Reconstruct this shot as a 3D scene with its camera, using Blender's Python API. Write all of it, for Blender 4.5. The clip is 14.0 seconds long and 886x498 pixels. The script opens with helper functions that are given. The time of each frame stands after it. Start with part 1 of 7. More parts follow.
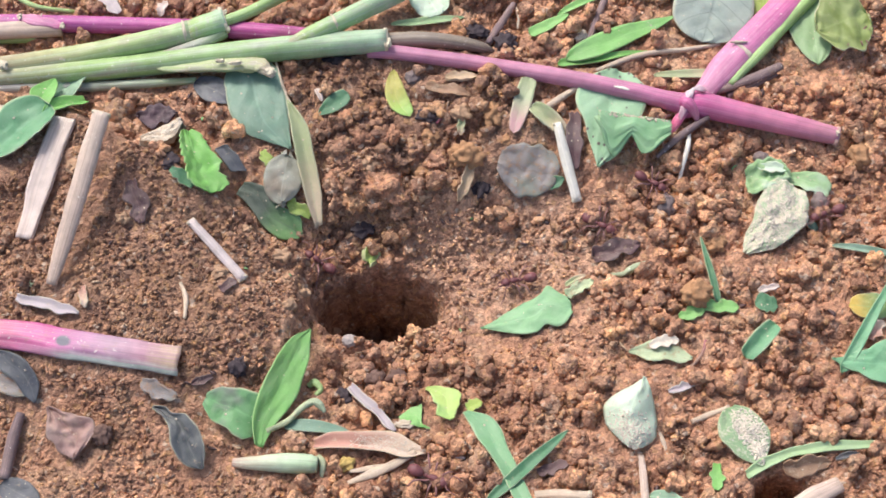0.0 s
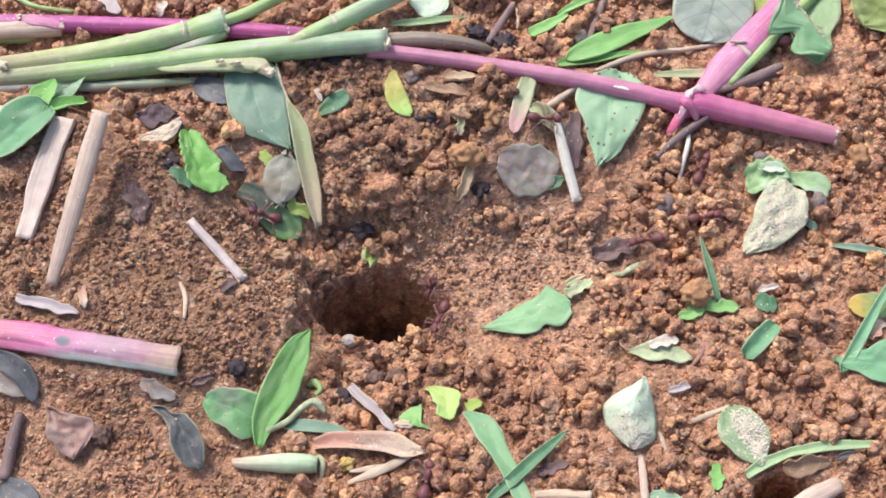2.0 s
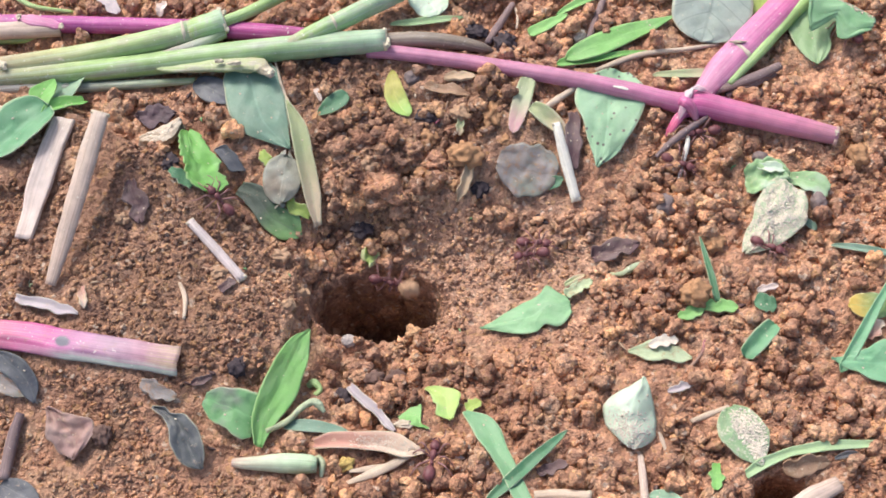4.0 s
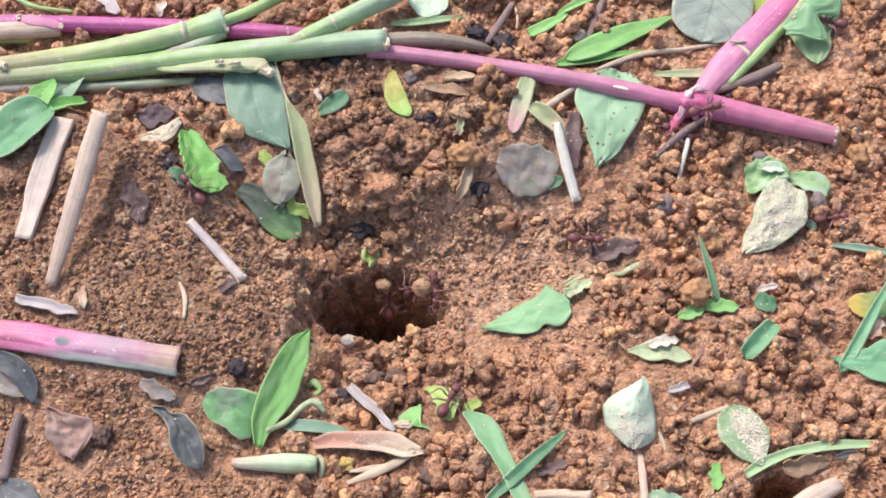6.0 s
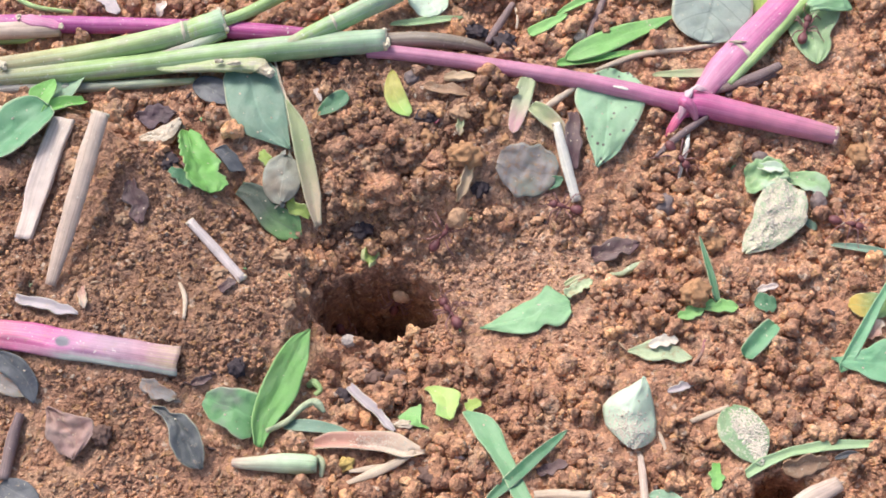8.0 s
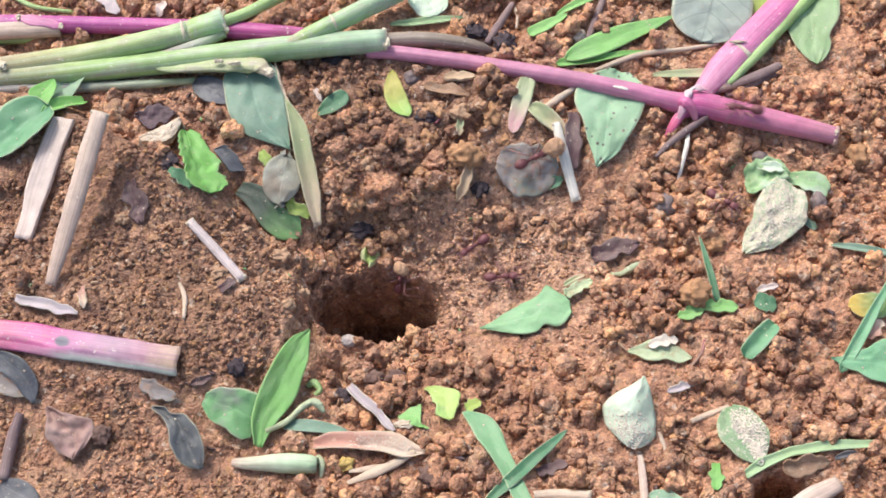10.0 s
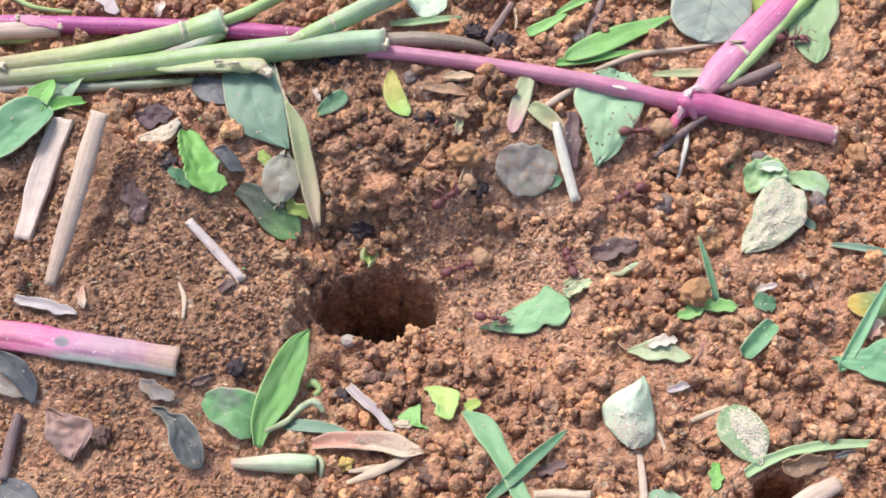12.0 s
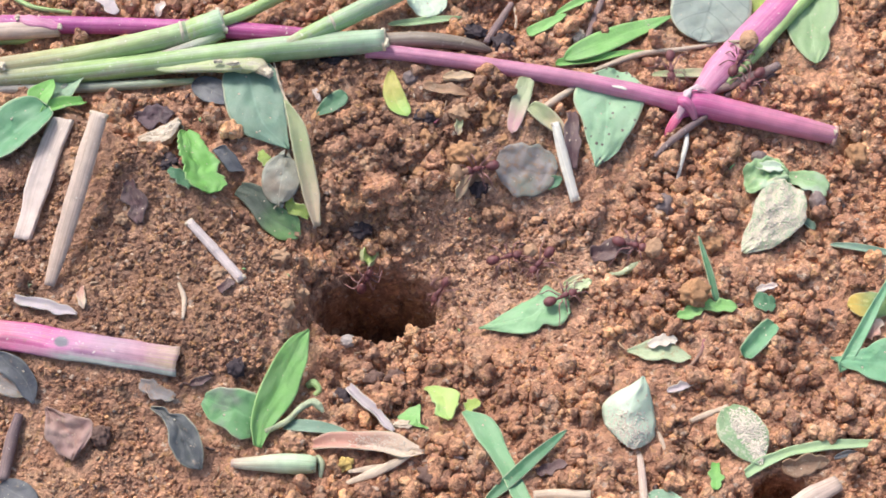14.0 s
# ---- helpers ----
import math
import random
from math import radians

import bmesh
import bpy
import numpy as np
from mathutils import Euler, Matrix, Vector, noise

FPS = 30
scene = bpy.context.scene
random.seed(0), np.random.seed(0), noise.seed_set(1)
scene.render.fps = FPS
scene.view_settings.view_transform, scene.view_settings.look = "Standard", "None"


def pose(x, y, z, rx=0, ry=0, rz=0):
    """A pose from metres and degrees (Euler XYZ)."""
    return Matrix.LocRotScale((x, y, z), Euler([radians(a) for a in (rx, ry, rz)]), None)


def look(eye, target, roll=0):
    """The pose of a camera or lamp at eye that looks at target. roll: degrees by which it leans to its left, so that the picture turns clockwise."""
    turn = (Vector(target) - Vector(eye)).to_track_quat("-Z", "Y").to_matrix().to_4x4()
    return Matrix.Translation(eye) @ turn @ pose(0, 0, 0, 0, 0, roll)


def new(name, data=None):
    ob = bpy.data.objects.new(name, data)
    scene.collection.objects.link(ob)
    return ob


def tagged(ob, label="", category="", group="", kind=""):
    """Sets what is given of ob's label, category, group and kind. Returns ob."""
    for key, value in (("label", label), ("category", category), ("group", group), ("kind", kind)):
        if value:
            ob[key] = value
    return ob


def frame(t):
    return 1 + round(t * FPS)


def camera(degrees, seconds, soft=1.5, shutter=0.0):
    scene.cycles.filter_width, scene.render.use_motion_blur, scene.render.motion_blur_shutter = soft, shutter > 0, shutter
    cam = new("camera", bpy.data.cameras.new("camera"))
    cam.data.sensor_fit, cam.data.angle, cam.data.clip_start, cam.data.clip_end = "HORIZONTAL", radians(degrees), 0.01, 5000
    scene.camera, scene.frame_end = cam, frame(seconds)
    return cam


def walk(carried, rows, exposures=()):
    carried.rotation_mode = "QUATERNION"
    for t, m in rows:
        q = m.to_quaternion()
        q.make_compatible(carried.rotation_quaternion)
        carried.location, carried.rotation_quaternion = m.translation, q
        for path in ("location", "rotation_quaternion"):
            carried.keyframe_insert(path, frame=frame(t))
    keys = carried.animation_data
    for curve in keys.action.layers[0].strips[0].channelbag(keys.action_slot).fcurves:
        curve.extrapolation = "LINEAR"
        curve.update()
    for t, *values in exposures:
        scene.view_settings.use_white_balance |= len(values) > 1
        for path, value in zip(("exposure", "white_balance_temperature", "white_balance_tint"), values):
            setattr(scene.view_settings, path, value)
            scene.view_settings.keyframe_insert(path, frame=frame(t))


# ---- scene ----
MM = 0.001

# ---- camera: hand-held phone, braced, drifting a hair to the right ----
cam = camera(36, 14.0, soft=1.65, shutter=0.8)
EYE = (0.0, -0.155, 0.2685)
walk(cam, [
    (0.0, look(EYE, (-0.00018, 0, 0))),
    (2.0, look(EYE, (-0.00012, 0, 0))),
    (3.0, look(EYE, (-0.00003, 0, 0))),
    (6.5, look(EYE, (0.0, 0, 0))),
    (10.5, look(EYE, (0.00006, 0, 0))),
    (12.0, look(EYE, (0.00018, 0, 0))),
    (14.0, look(EYE, (0.00022, 0, 0))),
], exposures=[(0.0, 0.55), (3.0, 0.57), (6.0, 0.61), (14.0, 0.61)])

# ---- light: bright, lightly veiled sky, soft sun from the upper left ----
SUN_EL, SUN_AZ = radians(52), radians(-40)
world = bpy.data.worlds.new("sky")
scene.world = world
world.use_nodes = True
wn = world.node_tree
sky = wn.nodes.new("ShaderNodeTexSky")
sky.sky_type, sky.sun_disc = "NISHITA", False
sky.sun_elevation, sky.sun_rotation = SUN_EL, SUN_AZ
sky.air_density, sky.dust_density = 1.0, 4.0
wn.links.new(sky.outputs[0], wn.nodes["Background"].inputs[0])
wn.nodes["Background"].inputs[1].default_value = 0.133
sun = new("sun", bpy.data.lights.new("sun", "SUN"))
sun.data.energy, sun.data.angle, sun.data.color = 1.9, radians(10), (1.0, 0.975, 0.95)
sun.matrix_world = look((math.sin(SUN_AZ) * math.cos(SUN_EL), math.cos(SUN_AZ) * math.cos(SUN_EL), math.sin(SUN_EL)), (0, 0, 0))


# ---- materials ----
class Nodes:
    """A node tree with short names for what the materials below use."""

    def __init__(self, name):
        self.mat = bpy.data.materials.new(name)
        self.mat.use_nodes = True
        self.tree = self.mat.node_tree
        self.bsdf = self.tree.nodes["Principled BSDF"]

    def node(self, kind, **inputs):
        n = self.tree.nodes.new(kind)
        for key, value in inputs.items():
            self.put(n.inputs[key.replace("_", " ")], value)
        return n

    def put(self, socket, value):
        if isinstance(value, bpy.types.NodeSocket):
            self.tree.links.new(value, socket)
        elif isinstance(value, tuple) and len(value) == 3 and socket.type == "RGBA":
            socket.default_value = (*value, 1)
        else:
            socket.default_value = value

    def place(self):
        return self.node("ShaderNodeNewGeometry").outputs["Position"]

    def local(self):
        return self.node("ShaderNodeTexCoord").outputs["Object"]

    def uv(self):
        return self.node("ShaderNodeTexCoord").outputs["UV"]

    def stretch(self, vector, x, y, z=1.0):
        n = self.node("ShaderNodeMapping", Vector=vector)
        n.inputs["Scale"].default_value = (x, y, z)
        return n.outputs[0]

    def axis(self, vector, i):
        return self.node("ShaderNodeSeparateXYZ", Vector=vector).outputs[i]

    def grain(self, vector, scale, detail=4.0, rough=0.6):
        return self.node("ShaderNodeTexNoise", Vector=vector, Scale=scale, Detail=detail, Roughness=rough).outputs["Fac"]

    def cells(self, vector, scale, out="Distance"):
        return self.node("ShaderNodeTexVoronoi", Vector=vector, Scale=scale).outputs[out]

    def ramp(self, fac, *stops):
        n = self.node("ShaderNodeValToRGB", Fac=fac)
        el = n.color_ramp.elements
        while len(el) < len(stops):
            el.new(0.5)
        for e, (p, c) in zip(el, stops):
            e.position, e.color = p, (*c, 1) if isinstance(c, tuple) else (c, c, c, 1)
        return n.outputs[0]

    def mix(self, fac, a, b, blend="MIX"):
        n = self.tree.nodes.new("ShaderNodeMix")
        n.data_type, n.blend_type = "RGBA", blend
        for i, v in ((0, fac), (6, a), (7, b)):
            self.put(n.inputs[i], v)
        return n.outputs[2]

    def math(self, op, a, b=0.0):
        n = self.tree.nodes.new("ShaderNodeMath")
        n.operation = op
        self.put(n.inputs[0], a), self.put(n.inputs[1], b)
        return n.outputs[0]

    def finish(self, color, rough=0.6, bump=None, height=0.0002, spec=0.4, **more):
        self.put(self.bsdf.inputs["Base Color"], color)
        self.put(self.bsdf.inputs["Roughness"], rough)
        self.put(self.bsdf.inputs["Specular IOR Level"], spec)
        for key, value in more.items():
            self.put(self.bsdf.inputs[key.replace("_", " ")], value)
        if bump is not None:
            b = self.node("ShaderNodeBump", Height=bump, Distance=height, Strength=1.0)
            self.tree.links.new(b.outputs[0], self.bsdf.inputs["Normal"])
        return self.mat


def soil_material(name, loose):
    n = Nodes(name)
    p = n.place()
    # cells of earth with wandering outlines
    drift = n.node("ShaderNodeTexNoise", Vector=p, Scale=900.0, Detail=2.0).outputs["Color"]
    w = n.node("ShaderNodeVectorMath")
    w.operation = "MULTIPLY_ADD"
    n.put(w.inputs[0], drift), n.put(w.inputs[1], (0.0011, 0.0011, 0.0011)), n.put(w.inputs[2], p)
    w = w.outputs[0]
    broad = n.grain(p, 42, 4, 0.65)
    fine = n.grain(p, 700, 5, 0.65)
    base = n.ramp(broad, (0.30, (0.395, 0.198, 0.122)), (0.50, (0.515, 0.274, 0.173)), (0.70, (0.62, 0.350, 0.226)))
    # tan, rosy and dark purplish patches a few millimetres wide
    base = n.mix(n.ramp(n.grain(p, 150, 4, 0.7), (0.52, 0.0), (0.64, 0.6)), base, (0.60, 0.405, 0.262))
    base = n.mix(n.ramp(n.grain(n.stretch(p, 1.0, 1.3, 0.9), 190, 4, 0.7), (0.58, 0.0), (0.70, 0.55)), base, (0.235, 0.138, 0.112))
    trod = n.node("ShaderNodeAttribute")
    trod.attribute_name = "worn"
    base = n.mix(n.math("MULTIPLY", trod.outputs["Fac"], 0.7), base, n.ramp(n.grain(p, 260, 5, 0.7), (0.35, (0.46, 0.264, 0.178)), (0.65, (0.68, 0.436, 0.304))))
    # damp, finer earth on mound and bank; the hole's shade put into colour
    darker = n.node("ShaderNodeAttribute")
    darker.attribute_name = "darker"
    darker_earth = n.ramp(n.grain(p, 120, 6, 0.72), (0.34, (0.195, 0.106, 0.076)), (0.50, (0.330, 0.190, 0.130)), (0.66, (0.54, 0.338, 0.226)))
    darker_earth = n.mix(n.ramp(n.grain(p, 75, 3, 0.6), (0.50, 0.0), (0.66, 0.55)), darker_earth, (0.41, 0.236, 0.136))
    base = n.mix(n.math("MULTIPLY", darker.outputs["Fac"], 0.85), base, darker_earth)
    # dry: how much paler the earth is, up the slope and at the mound's edge
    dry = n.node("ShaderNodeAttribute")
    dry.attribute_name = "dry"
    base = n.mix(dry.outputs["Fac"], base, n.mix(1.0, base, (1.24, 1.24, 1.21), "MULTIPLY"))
    # every grain its own shade
    own = n.cells(w, 480, "Color")
    base = n.mix(1.0, base, n.ramp(n.axis(own, 2), (0.0, (0.78, 0.76, 0.77)), (0.5, (1.0, 1.0, 1.0)), (1.0, (1.20, 1.20, 1.18))), "MULTIPLY")
    small = n.cells(w, 1050, "Color")
    base = n.mix(1.0, base, n.ramp(n.axis(small, 0), (0.0, (0.74, 0.72, 0.74)), (0.5, (1.0, 1.0, 1.0)), (1.0, (1.24, 1.24, 1.22))), "MULTIPLY")
    base = n.mix(n.ramp(n.axis(small, 2), (0.86, 0.0), (0.94, 0.45)), base, (0.62, 0.36, 0.16))
    base = n.mix(n.ramp(fine, (0.34, 0.6), (0.46, 0.0)), base, (0.170, 0.086, 0.056))
    if loose:
        pick = n.node("ShaderNodeNewGeometry").outputs["Random Per Island"]
        each = n.node("ShaderNodeObjectInfo").outputs["Random"]
        pick = n.math("FRACT", n.math("ADD", pick, each))
        tint = n.ramp(pick, (0.0, (0.62, 0.59, 0.60)), (0.10, (0.84, 0.82, 0.84)), (0.30, (0.94, 0.98, 1.00)), (0.5, (1.04, 1.0, 0.98)), (0.70, (1.08, 1.06, 0.98)), (0.86, (1.22, 1.22, 1.14)), (0.95, (1.36, 1.30, 1.08)), (1.0, (1.60, 1.60, 1.50)))
        base = n.mix(1.0, base, tint, "MULTIPLY")
    else:
        base = n.mix(n.ramp(n.grain(p, 75, 4, 0.7), (0.55, 0.0), (0.68, 0.5)), base, (0.27, 0.150, 0.104))
    # quartz grains and dark humus flecks
    c = n.cells(w, 1150, "Color")
    base = n.mix(n.ramp(n.axis(c, 0), (0.95, 0.0), (0.98, 0.55)), base, (0.70, 0.58, 0.46))
    base = n.mix(n.ramp(n.axis(c, 1), (0.965, 0.0), (0.99, 0.35)), base, (0.150, 0.085, 0.066))
    rough = n.ramp(n.grain(p, 300), (0.3, 0.6), (0.7, 0.95))
    h = n.math("ADD", n.grain(p, 1000, 5, 0.7), n.math("MULTIPLY", n.cells(w, 900), -0.8))
    h = n.math("ADD", h, n.math("MULTIPLY", n.cells(w, 1900), -0.75))
    return n.finish(base, rough, h, 0.00062, spec=0.25)


def leaf_material(name, color, rib=None, tip=None, spots=None, dirt=0.25, rough=0.42, ribs=9.0, patch=None, earth=(0.50, 0.38, 0.27), grass=False, margin=0.5, veins=0.10):
    """A leaf's skin, UV along its blade: veins (side by side in grasses), blotches, pale margin, earth rubbed into it."""
    n = Nodes(name)
    uv, p = n.uv(), n.local()
    rib = rib or tuple(min(1.0, c * 1.25 + 0.03) for c in color)
    u, v = n.axis(uv, 0), n.axis(uv, 1)
    off = n.math("ABSOLUTE", n.math("SUBTRACT", u, 0.5))
    dark = tuple(c * (0.80 if margin > 0.1 else 0.6) for c in color)
    light = tuple(min(1, c * (1.12 if margin > 0.1 else 1.35) + 0.02) for c in color)
    base = n.ramp(n.grain(p, 120, 5, 0.65), (0.30, dark), (0.50, color), (0.72, light))
    if tip:
        base = n.mix(n.ramp(n.math("ADD", v, n.math("MULTIPLY", n.grain(p, 300), 0.25)), (0.50, 0.0), (0.95, 0.9)), base, tip)
    if patch:
        base = n.mix(n.ramp(n.grain(p, 95, 2), (0.48, 0.0), (0.60, 0.85)), base, patch)
    if grass:
        line = n.grain(n.stretch(uv, 13, 1.0), 1.0, 5, 0.75)
        base = n.mix(n.ramp(line, (0.48, 0.0), (0.70, 0.22)), base, rib)
        relief_h = line
    else:
        vein = n.math("FRACT", n.math("MULTIPLY", n.math("SUBTRACT", v, n.math("MULTIPLY", off, 0.55)), ribs))
        base = n.mix(n.ramp(vein, (0.0, veins), (0.12, 0.0)), base, rib)
        relief_h = n.ramp(vein, (0.0, 0.0), (0.2, 1.0))
    base = n.mix(n.ramp(off, (0.008, 0.40), (0.030, 0.0)), base, rib)
    base = n.mix(n.ramp(n.math("ADD", off, n.math("MULTIPLY", n.grain(p, 900), 0.05)), (0.490, 0.0), (0.515, margin)), base, (0.62, 0.58, 0.40))
    if spots:
        base = n.mix(n.ramp(n.math("ADD", n.cells(p, 480), n.math("MULTIPLY", n.grain(p, 300, 2), 0.3)), (0.26, 0.9), (0.36, 0.0)), base, spots)
    base = n.mix(n.ramp(n.grain(p, 480, 5, 0.75), (0.60, 0.0), (0.74, 0.25)), base, tuple(c * 0.55 for c in color))
    base = n.mix(n.ramp(n.grain(p, 210, 4, 0.6), (0.38, 0.0), (0.78, 0.17)), base, (0.60, 0.58, 0.48))
    rub = n.ramp(n.grain(p, 650, 6, 0.78), (0.64 - 0.24 * dirt, 0.0), (0.76 - 0.18 * dirt, min(1.0, 0.35 + dirt)))
    base = n.mix(rub, base, earth)
    base = n.mix(n.ramp(n.grain(p, 1500, 2), (0.72, 0.0), (0.78, 0.5)), base, (0.60, 0.56, 0.46))
    r = n.math("ADD", n.math("MULTIPLY", n.grain(p, 400), 0.3), rough - 0.12)
    h = n.math("ADD", n.math("MULTIPLY", relief_h, 0.16), n.math("MULTIPLY", n.grain(p, 900), 0.9))
    h = n.math("ADD", h, n.math("MULTIPLY", rub, 0.6))
    return n.finish(base, r, h, 0.00014, spec=0.2, Subsurface_Weight=0.06, Subsurface_Radius=(0.0006, 0.0008, 0.0003), Subsurface_Scale=1.0)


def stalk_material(name, ends, streak, dirt=0.2, rough=0.4, flecks=True, blush=None, edge=None, bruise=None):
    """A stalk's skin, UV along its length: colour changes from end to end, long ribs, scuffs; a blush in patches,
    a margin of another colour, one bruise (across, along, half width, half length, colour)."""
    n = Nodes(name)
    uv, p = n.uv(), n.local()
    v = n.axis(uv, 1)
    v = n.math("ADD", v, n.math("MULTIPLY", n.math("SUBTRACT", n.grain(p, 120), 0.5), 0.25))
    base = n.ramp(v, *ends)
    if blush:
        base = n.mix(n.ramp(n.grain(n.stretch(uv, 1.6, 3.2), 1.7, 3, 0.6), (0.50, 0.0), (0.68, 0.6)), base, blush)
    if edge:
        side = n.ramp(n.math("ADD", n.axis(uv, 0), n.math("MULTIPLY", n.grain(p, 260, 3), 0.25)), (0.80, 0.0), (0.98, 0.85))
        base = n.mix(n.math("MULTIPLY", side, n.ramp(v, (0.25, 0.0), (0.5, 1.0))), base, edge)
    # fibres and ribs, with their ridge highlights put into the colour
    fibre = n.grain(n.stretch(uv, 15, 0.8), 1.0, 6, 0.75)
    base = n.mix(n.ramp(fibre, (0.47, 0.0), (0.66, 0.85)), base, streak)
    ribs = n.grain(n.stretch(uv, 30, 0.35), 1.0, 2, 0.5)
    base = n.mix(1.0, base, n.ramp(ribs, (0.36, 0.92), (0.50, 1.0), (0.64, 1.09)), "MULTIPLY")
    base = n.mix(1.0, base, n.ramp(n.grain(p, 260, 4), (0.3, 0.84), (0.7, 1.12)), "MULTIPLY")
    if bruise:
        at_u, at_v, half_u, half_v, stain = bruise
        du = n.math("DIVIDE", n.math("SUBTRACT", n.axis(uv, 0), at_u), half_u)
        dv = n.math("DIVIDE", n.math("SUBTRACT", n.axis(uv, 1), at_v), half_v)
        d = n.math("ADD", n.math("MULTIPLY", du, du), n.math("MULTIPLY", dv, dv))
        d = n.math("ADD", d, n.math("MULTIPLY", n.grain(p, 700, 4), 0.9))
        base = n.mix(n.ramp(n.math("MULTIPLY", d, 0.5), (0.45, 0.9), (0.72, 0.0)), base, stain)
    if flecks:
        base = n.mix(n.ramp(n.grain(p, 1100, 3), (0.66, 0.0), (0.71, 0.75)), base, (0.78, 0.74, 0.66))
    base = n.mix(n.ramp(n.grain(p, 380, 5, 0.75), (0.60 - 0.15 * dirt, 0.0), (0.76 - 0.1 * dirt, 0.2 + dirt)), base, (0.40, 0.27, 0.17))
    r = n.math("ADD", n.math("MULTIPLY", n.grain(p, 500), 0.25), rough - 0.12)
    h = n.math("ADD", n.math("ADD", fibre, n.math("MULTIPLY", ribs, 0.4)), n.math("MULTIPLY", n.grain(p, 1200), 0.3))
    return n.finish(base, r, h, 0.00013, spec=0.42, Subsurface_Weight=0.08, Subsurface_Radius=(0.0008, 0.0008, 0.0005), Subsurface_Scale=1.0)


def plain_material(name, color, rough=0.6, spread=0.25, scale=500, bump=0.0001, spec=0.4):
    n = Nodes(name)
    p = n.local()
    g = n.grain(p, scale, 5, 0.65)
    base = n.ramp(g, (0.3, tuple(c * (1 - spread) for c in color)), (0.7, tuple(min(1, c * (1 + spread)) for c in color)))
    base = n.mix(n.ramp(n.grain(p, scale * 0.3, 3), (0.55, 0.0), (0.75, 0.4)), base, tuple(c * 0.6 for c in color))
    r = n.math("ADD", n.math("MULTIPLY", g, 0.3), rough - 0.15)
    return n.finish(base, r, n.grain(p, scale * 2, 4), bump, spec=spec)


def crust_material(name):
    n = Nodes(name)
    p = n.local()
    base = n.ramp(n.grain(p, 500, 5, 0.7), (0.3, (0.50, 0.39, 0.27)), (0.5, (0.59, 0.49, 0.38)), (0.7, (0.67, 0.59, 0.47)))
    return n.finish(base, 0.9, n.grain(p, 1500, 5), 0.0003, spec=0.2)


soil = soil_material("soil", False)
crumb_soil = soil_material("crumb_soil", True)
crust = crust_material("dry_crust")
pale_crust = plain_material("pale_crust", (0.66, 0.58, 0.48), 0.9, 0.12, 900, 0.0002, 0.2)
tan_pellet = plain_material("tan_pellet", (0.47, 0.290, 0.180), 0.95, 0.2, 500, 0.0004, 0.2)
humus = plain_material("humus_flecks", (0.125, 0.075, 0.070), 0.6, 0.4, 500)
tan_fleck = plain_material("tan_flecks", (0.50, 0.35, 0.23), 0.7, 0.35, 300)
green_fleck = plain_material("green_flecks", (0.20, 0.38, 0.16), 0.5, 0.35, 300)
chitin = plain_material("chitin", (0.165, 0.054, 0.058), 0.52, 0.3, 900, 0.00004, 0.5)
chitin_leg = plain_material("chitin_leg", (0.30, 0.150, 0.140), 0.55, 0.3, 900, 0.00002, 0.5)

blue_green = leaf_material("blue_green_leaf", (0.180, 0.290, 0.212), dirt=0.12)
grass_green = leaf_material("grass_green_leaf", (0.215, 0.445, 0.135), dirt=0.12, grass=True, margin=0.2)
ivy_green = leaf_material("ivy_green_leaf", (0.225, 0.420, 0.215), dirt=0.12, ribs=5, margin=0.2)
light_blade = leaf_material("light_green_blade", (0.35, 0.49, 0.26), dirt=0.12, grass=True, margin=0.2)
faded_leaf = leaf_material("faded_leaf", (0.46, 0.54, 0.33), dirt=0.5, rough=0.7, earth=(0.46, 0.29, 0.18), margin=0.1)
fresh_green = leaf_material("fresh_green_leaf", (0.170, 0.405, 0.095), dirt=0.12, margin=0.2)
deep_green = leaf_material("deep_green_leaf", (0.071, 0.193, 0.097), dirt=0.12, grass=True)
mint = leaf_material("mint_leaf", (0.252, 0.395, 0.260), dirt=0.3)
mint_grass = leaf_material("mint_blade", (0.185, 0.365, 0.185), dirt=0.15, grass=True)
mint_spotted = leaf_material("spotted_mint_leaf", (0.310, 0.490, 0.300), spots=(0.12, 0.07, 0.08), dirt=0.15)
pale_mint = leaf_material("pale_mint_leaf", (0.56, 0.68, 0.51), dirt=0.35, rough=0.65, earth=(0.74, 0.66, 0.54))
pale_lime = leaf_material("pale_lime_leaf", (0.40, 0.54, 0.16), patch=(0.24, 0.46, 0.13), dirt=0.2, margin=0.2)
lime = leaf_material("lime_leaf", (0.336, 0.445, 0.101), dirt=0.2)
straw_green = leaf_material("straw_green_leaf", (0.378, 0.420, 0.227), tip=(0.68, 0.52, 0.36), dirt=0.2, grass=True)
pink_green = leaf_material("pink_green_leaf", (0.370, 0.420, 0.244), tip=(0.60, 0.32, 0.34), dirt=0.2, grass=True)
slate = leaf_material("slate_leaf", (0.085, 0.090, 0.108), rib=(0.17, 0.18, 0.18), dirt=0.2, margin=0.08)
slate_edged = leaf_material("pale_edged_slate_leaf", (0.105, 0.112, 0.118), rib=(0.17, 0.18, 0.18), dirt=0.25, margin=0.4)
slate_green = leaf_material("slate_green_leaf", (0.080, 0.105, 0.080), tip=(0.20, 0.38, 0.14), dirt=0.2, margin=0.08)
green_bruised = leaf_material("bruised_green_leaf", (0.139, 0.319, 0.130), patch=(0.20, 0.185, 0.18), dirt=0.12)
grey_green = leaf_material("grey_green_leaf", (0.30, 0.350, 0.305), rib=(0.15, 0.19, 0.17), dirt=0.15, ribs=5, veins=0.6)
brown_bark = leaf_material("brown_bark", (0.330, 0.195, 0.120), dirt=0.5, rough=0.8, margin=0.05, grass=True)
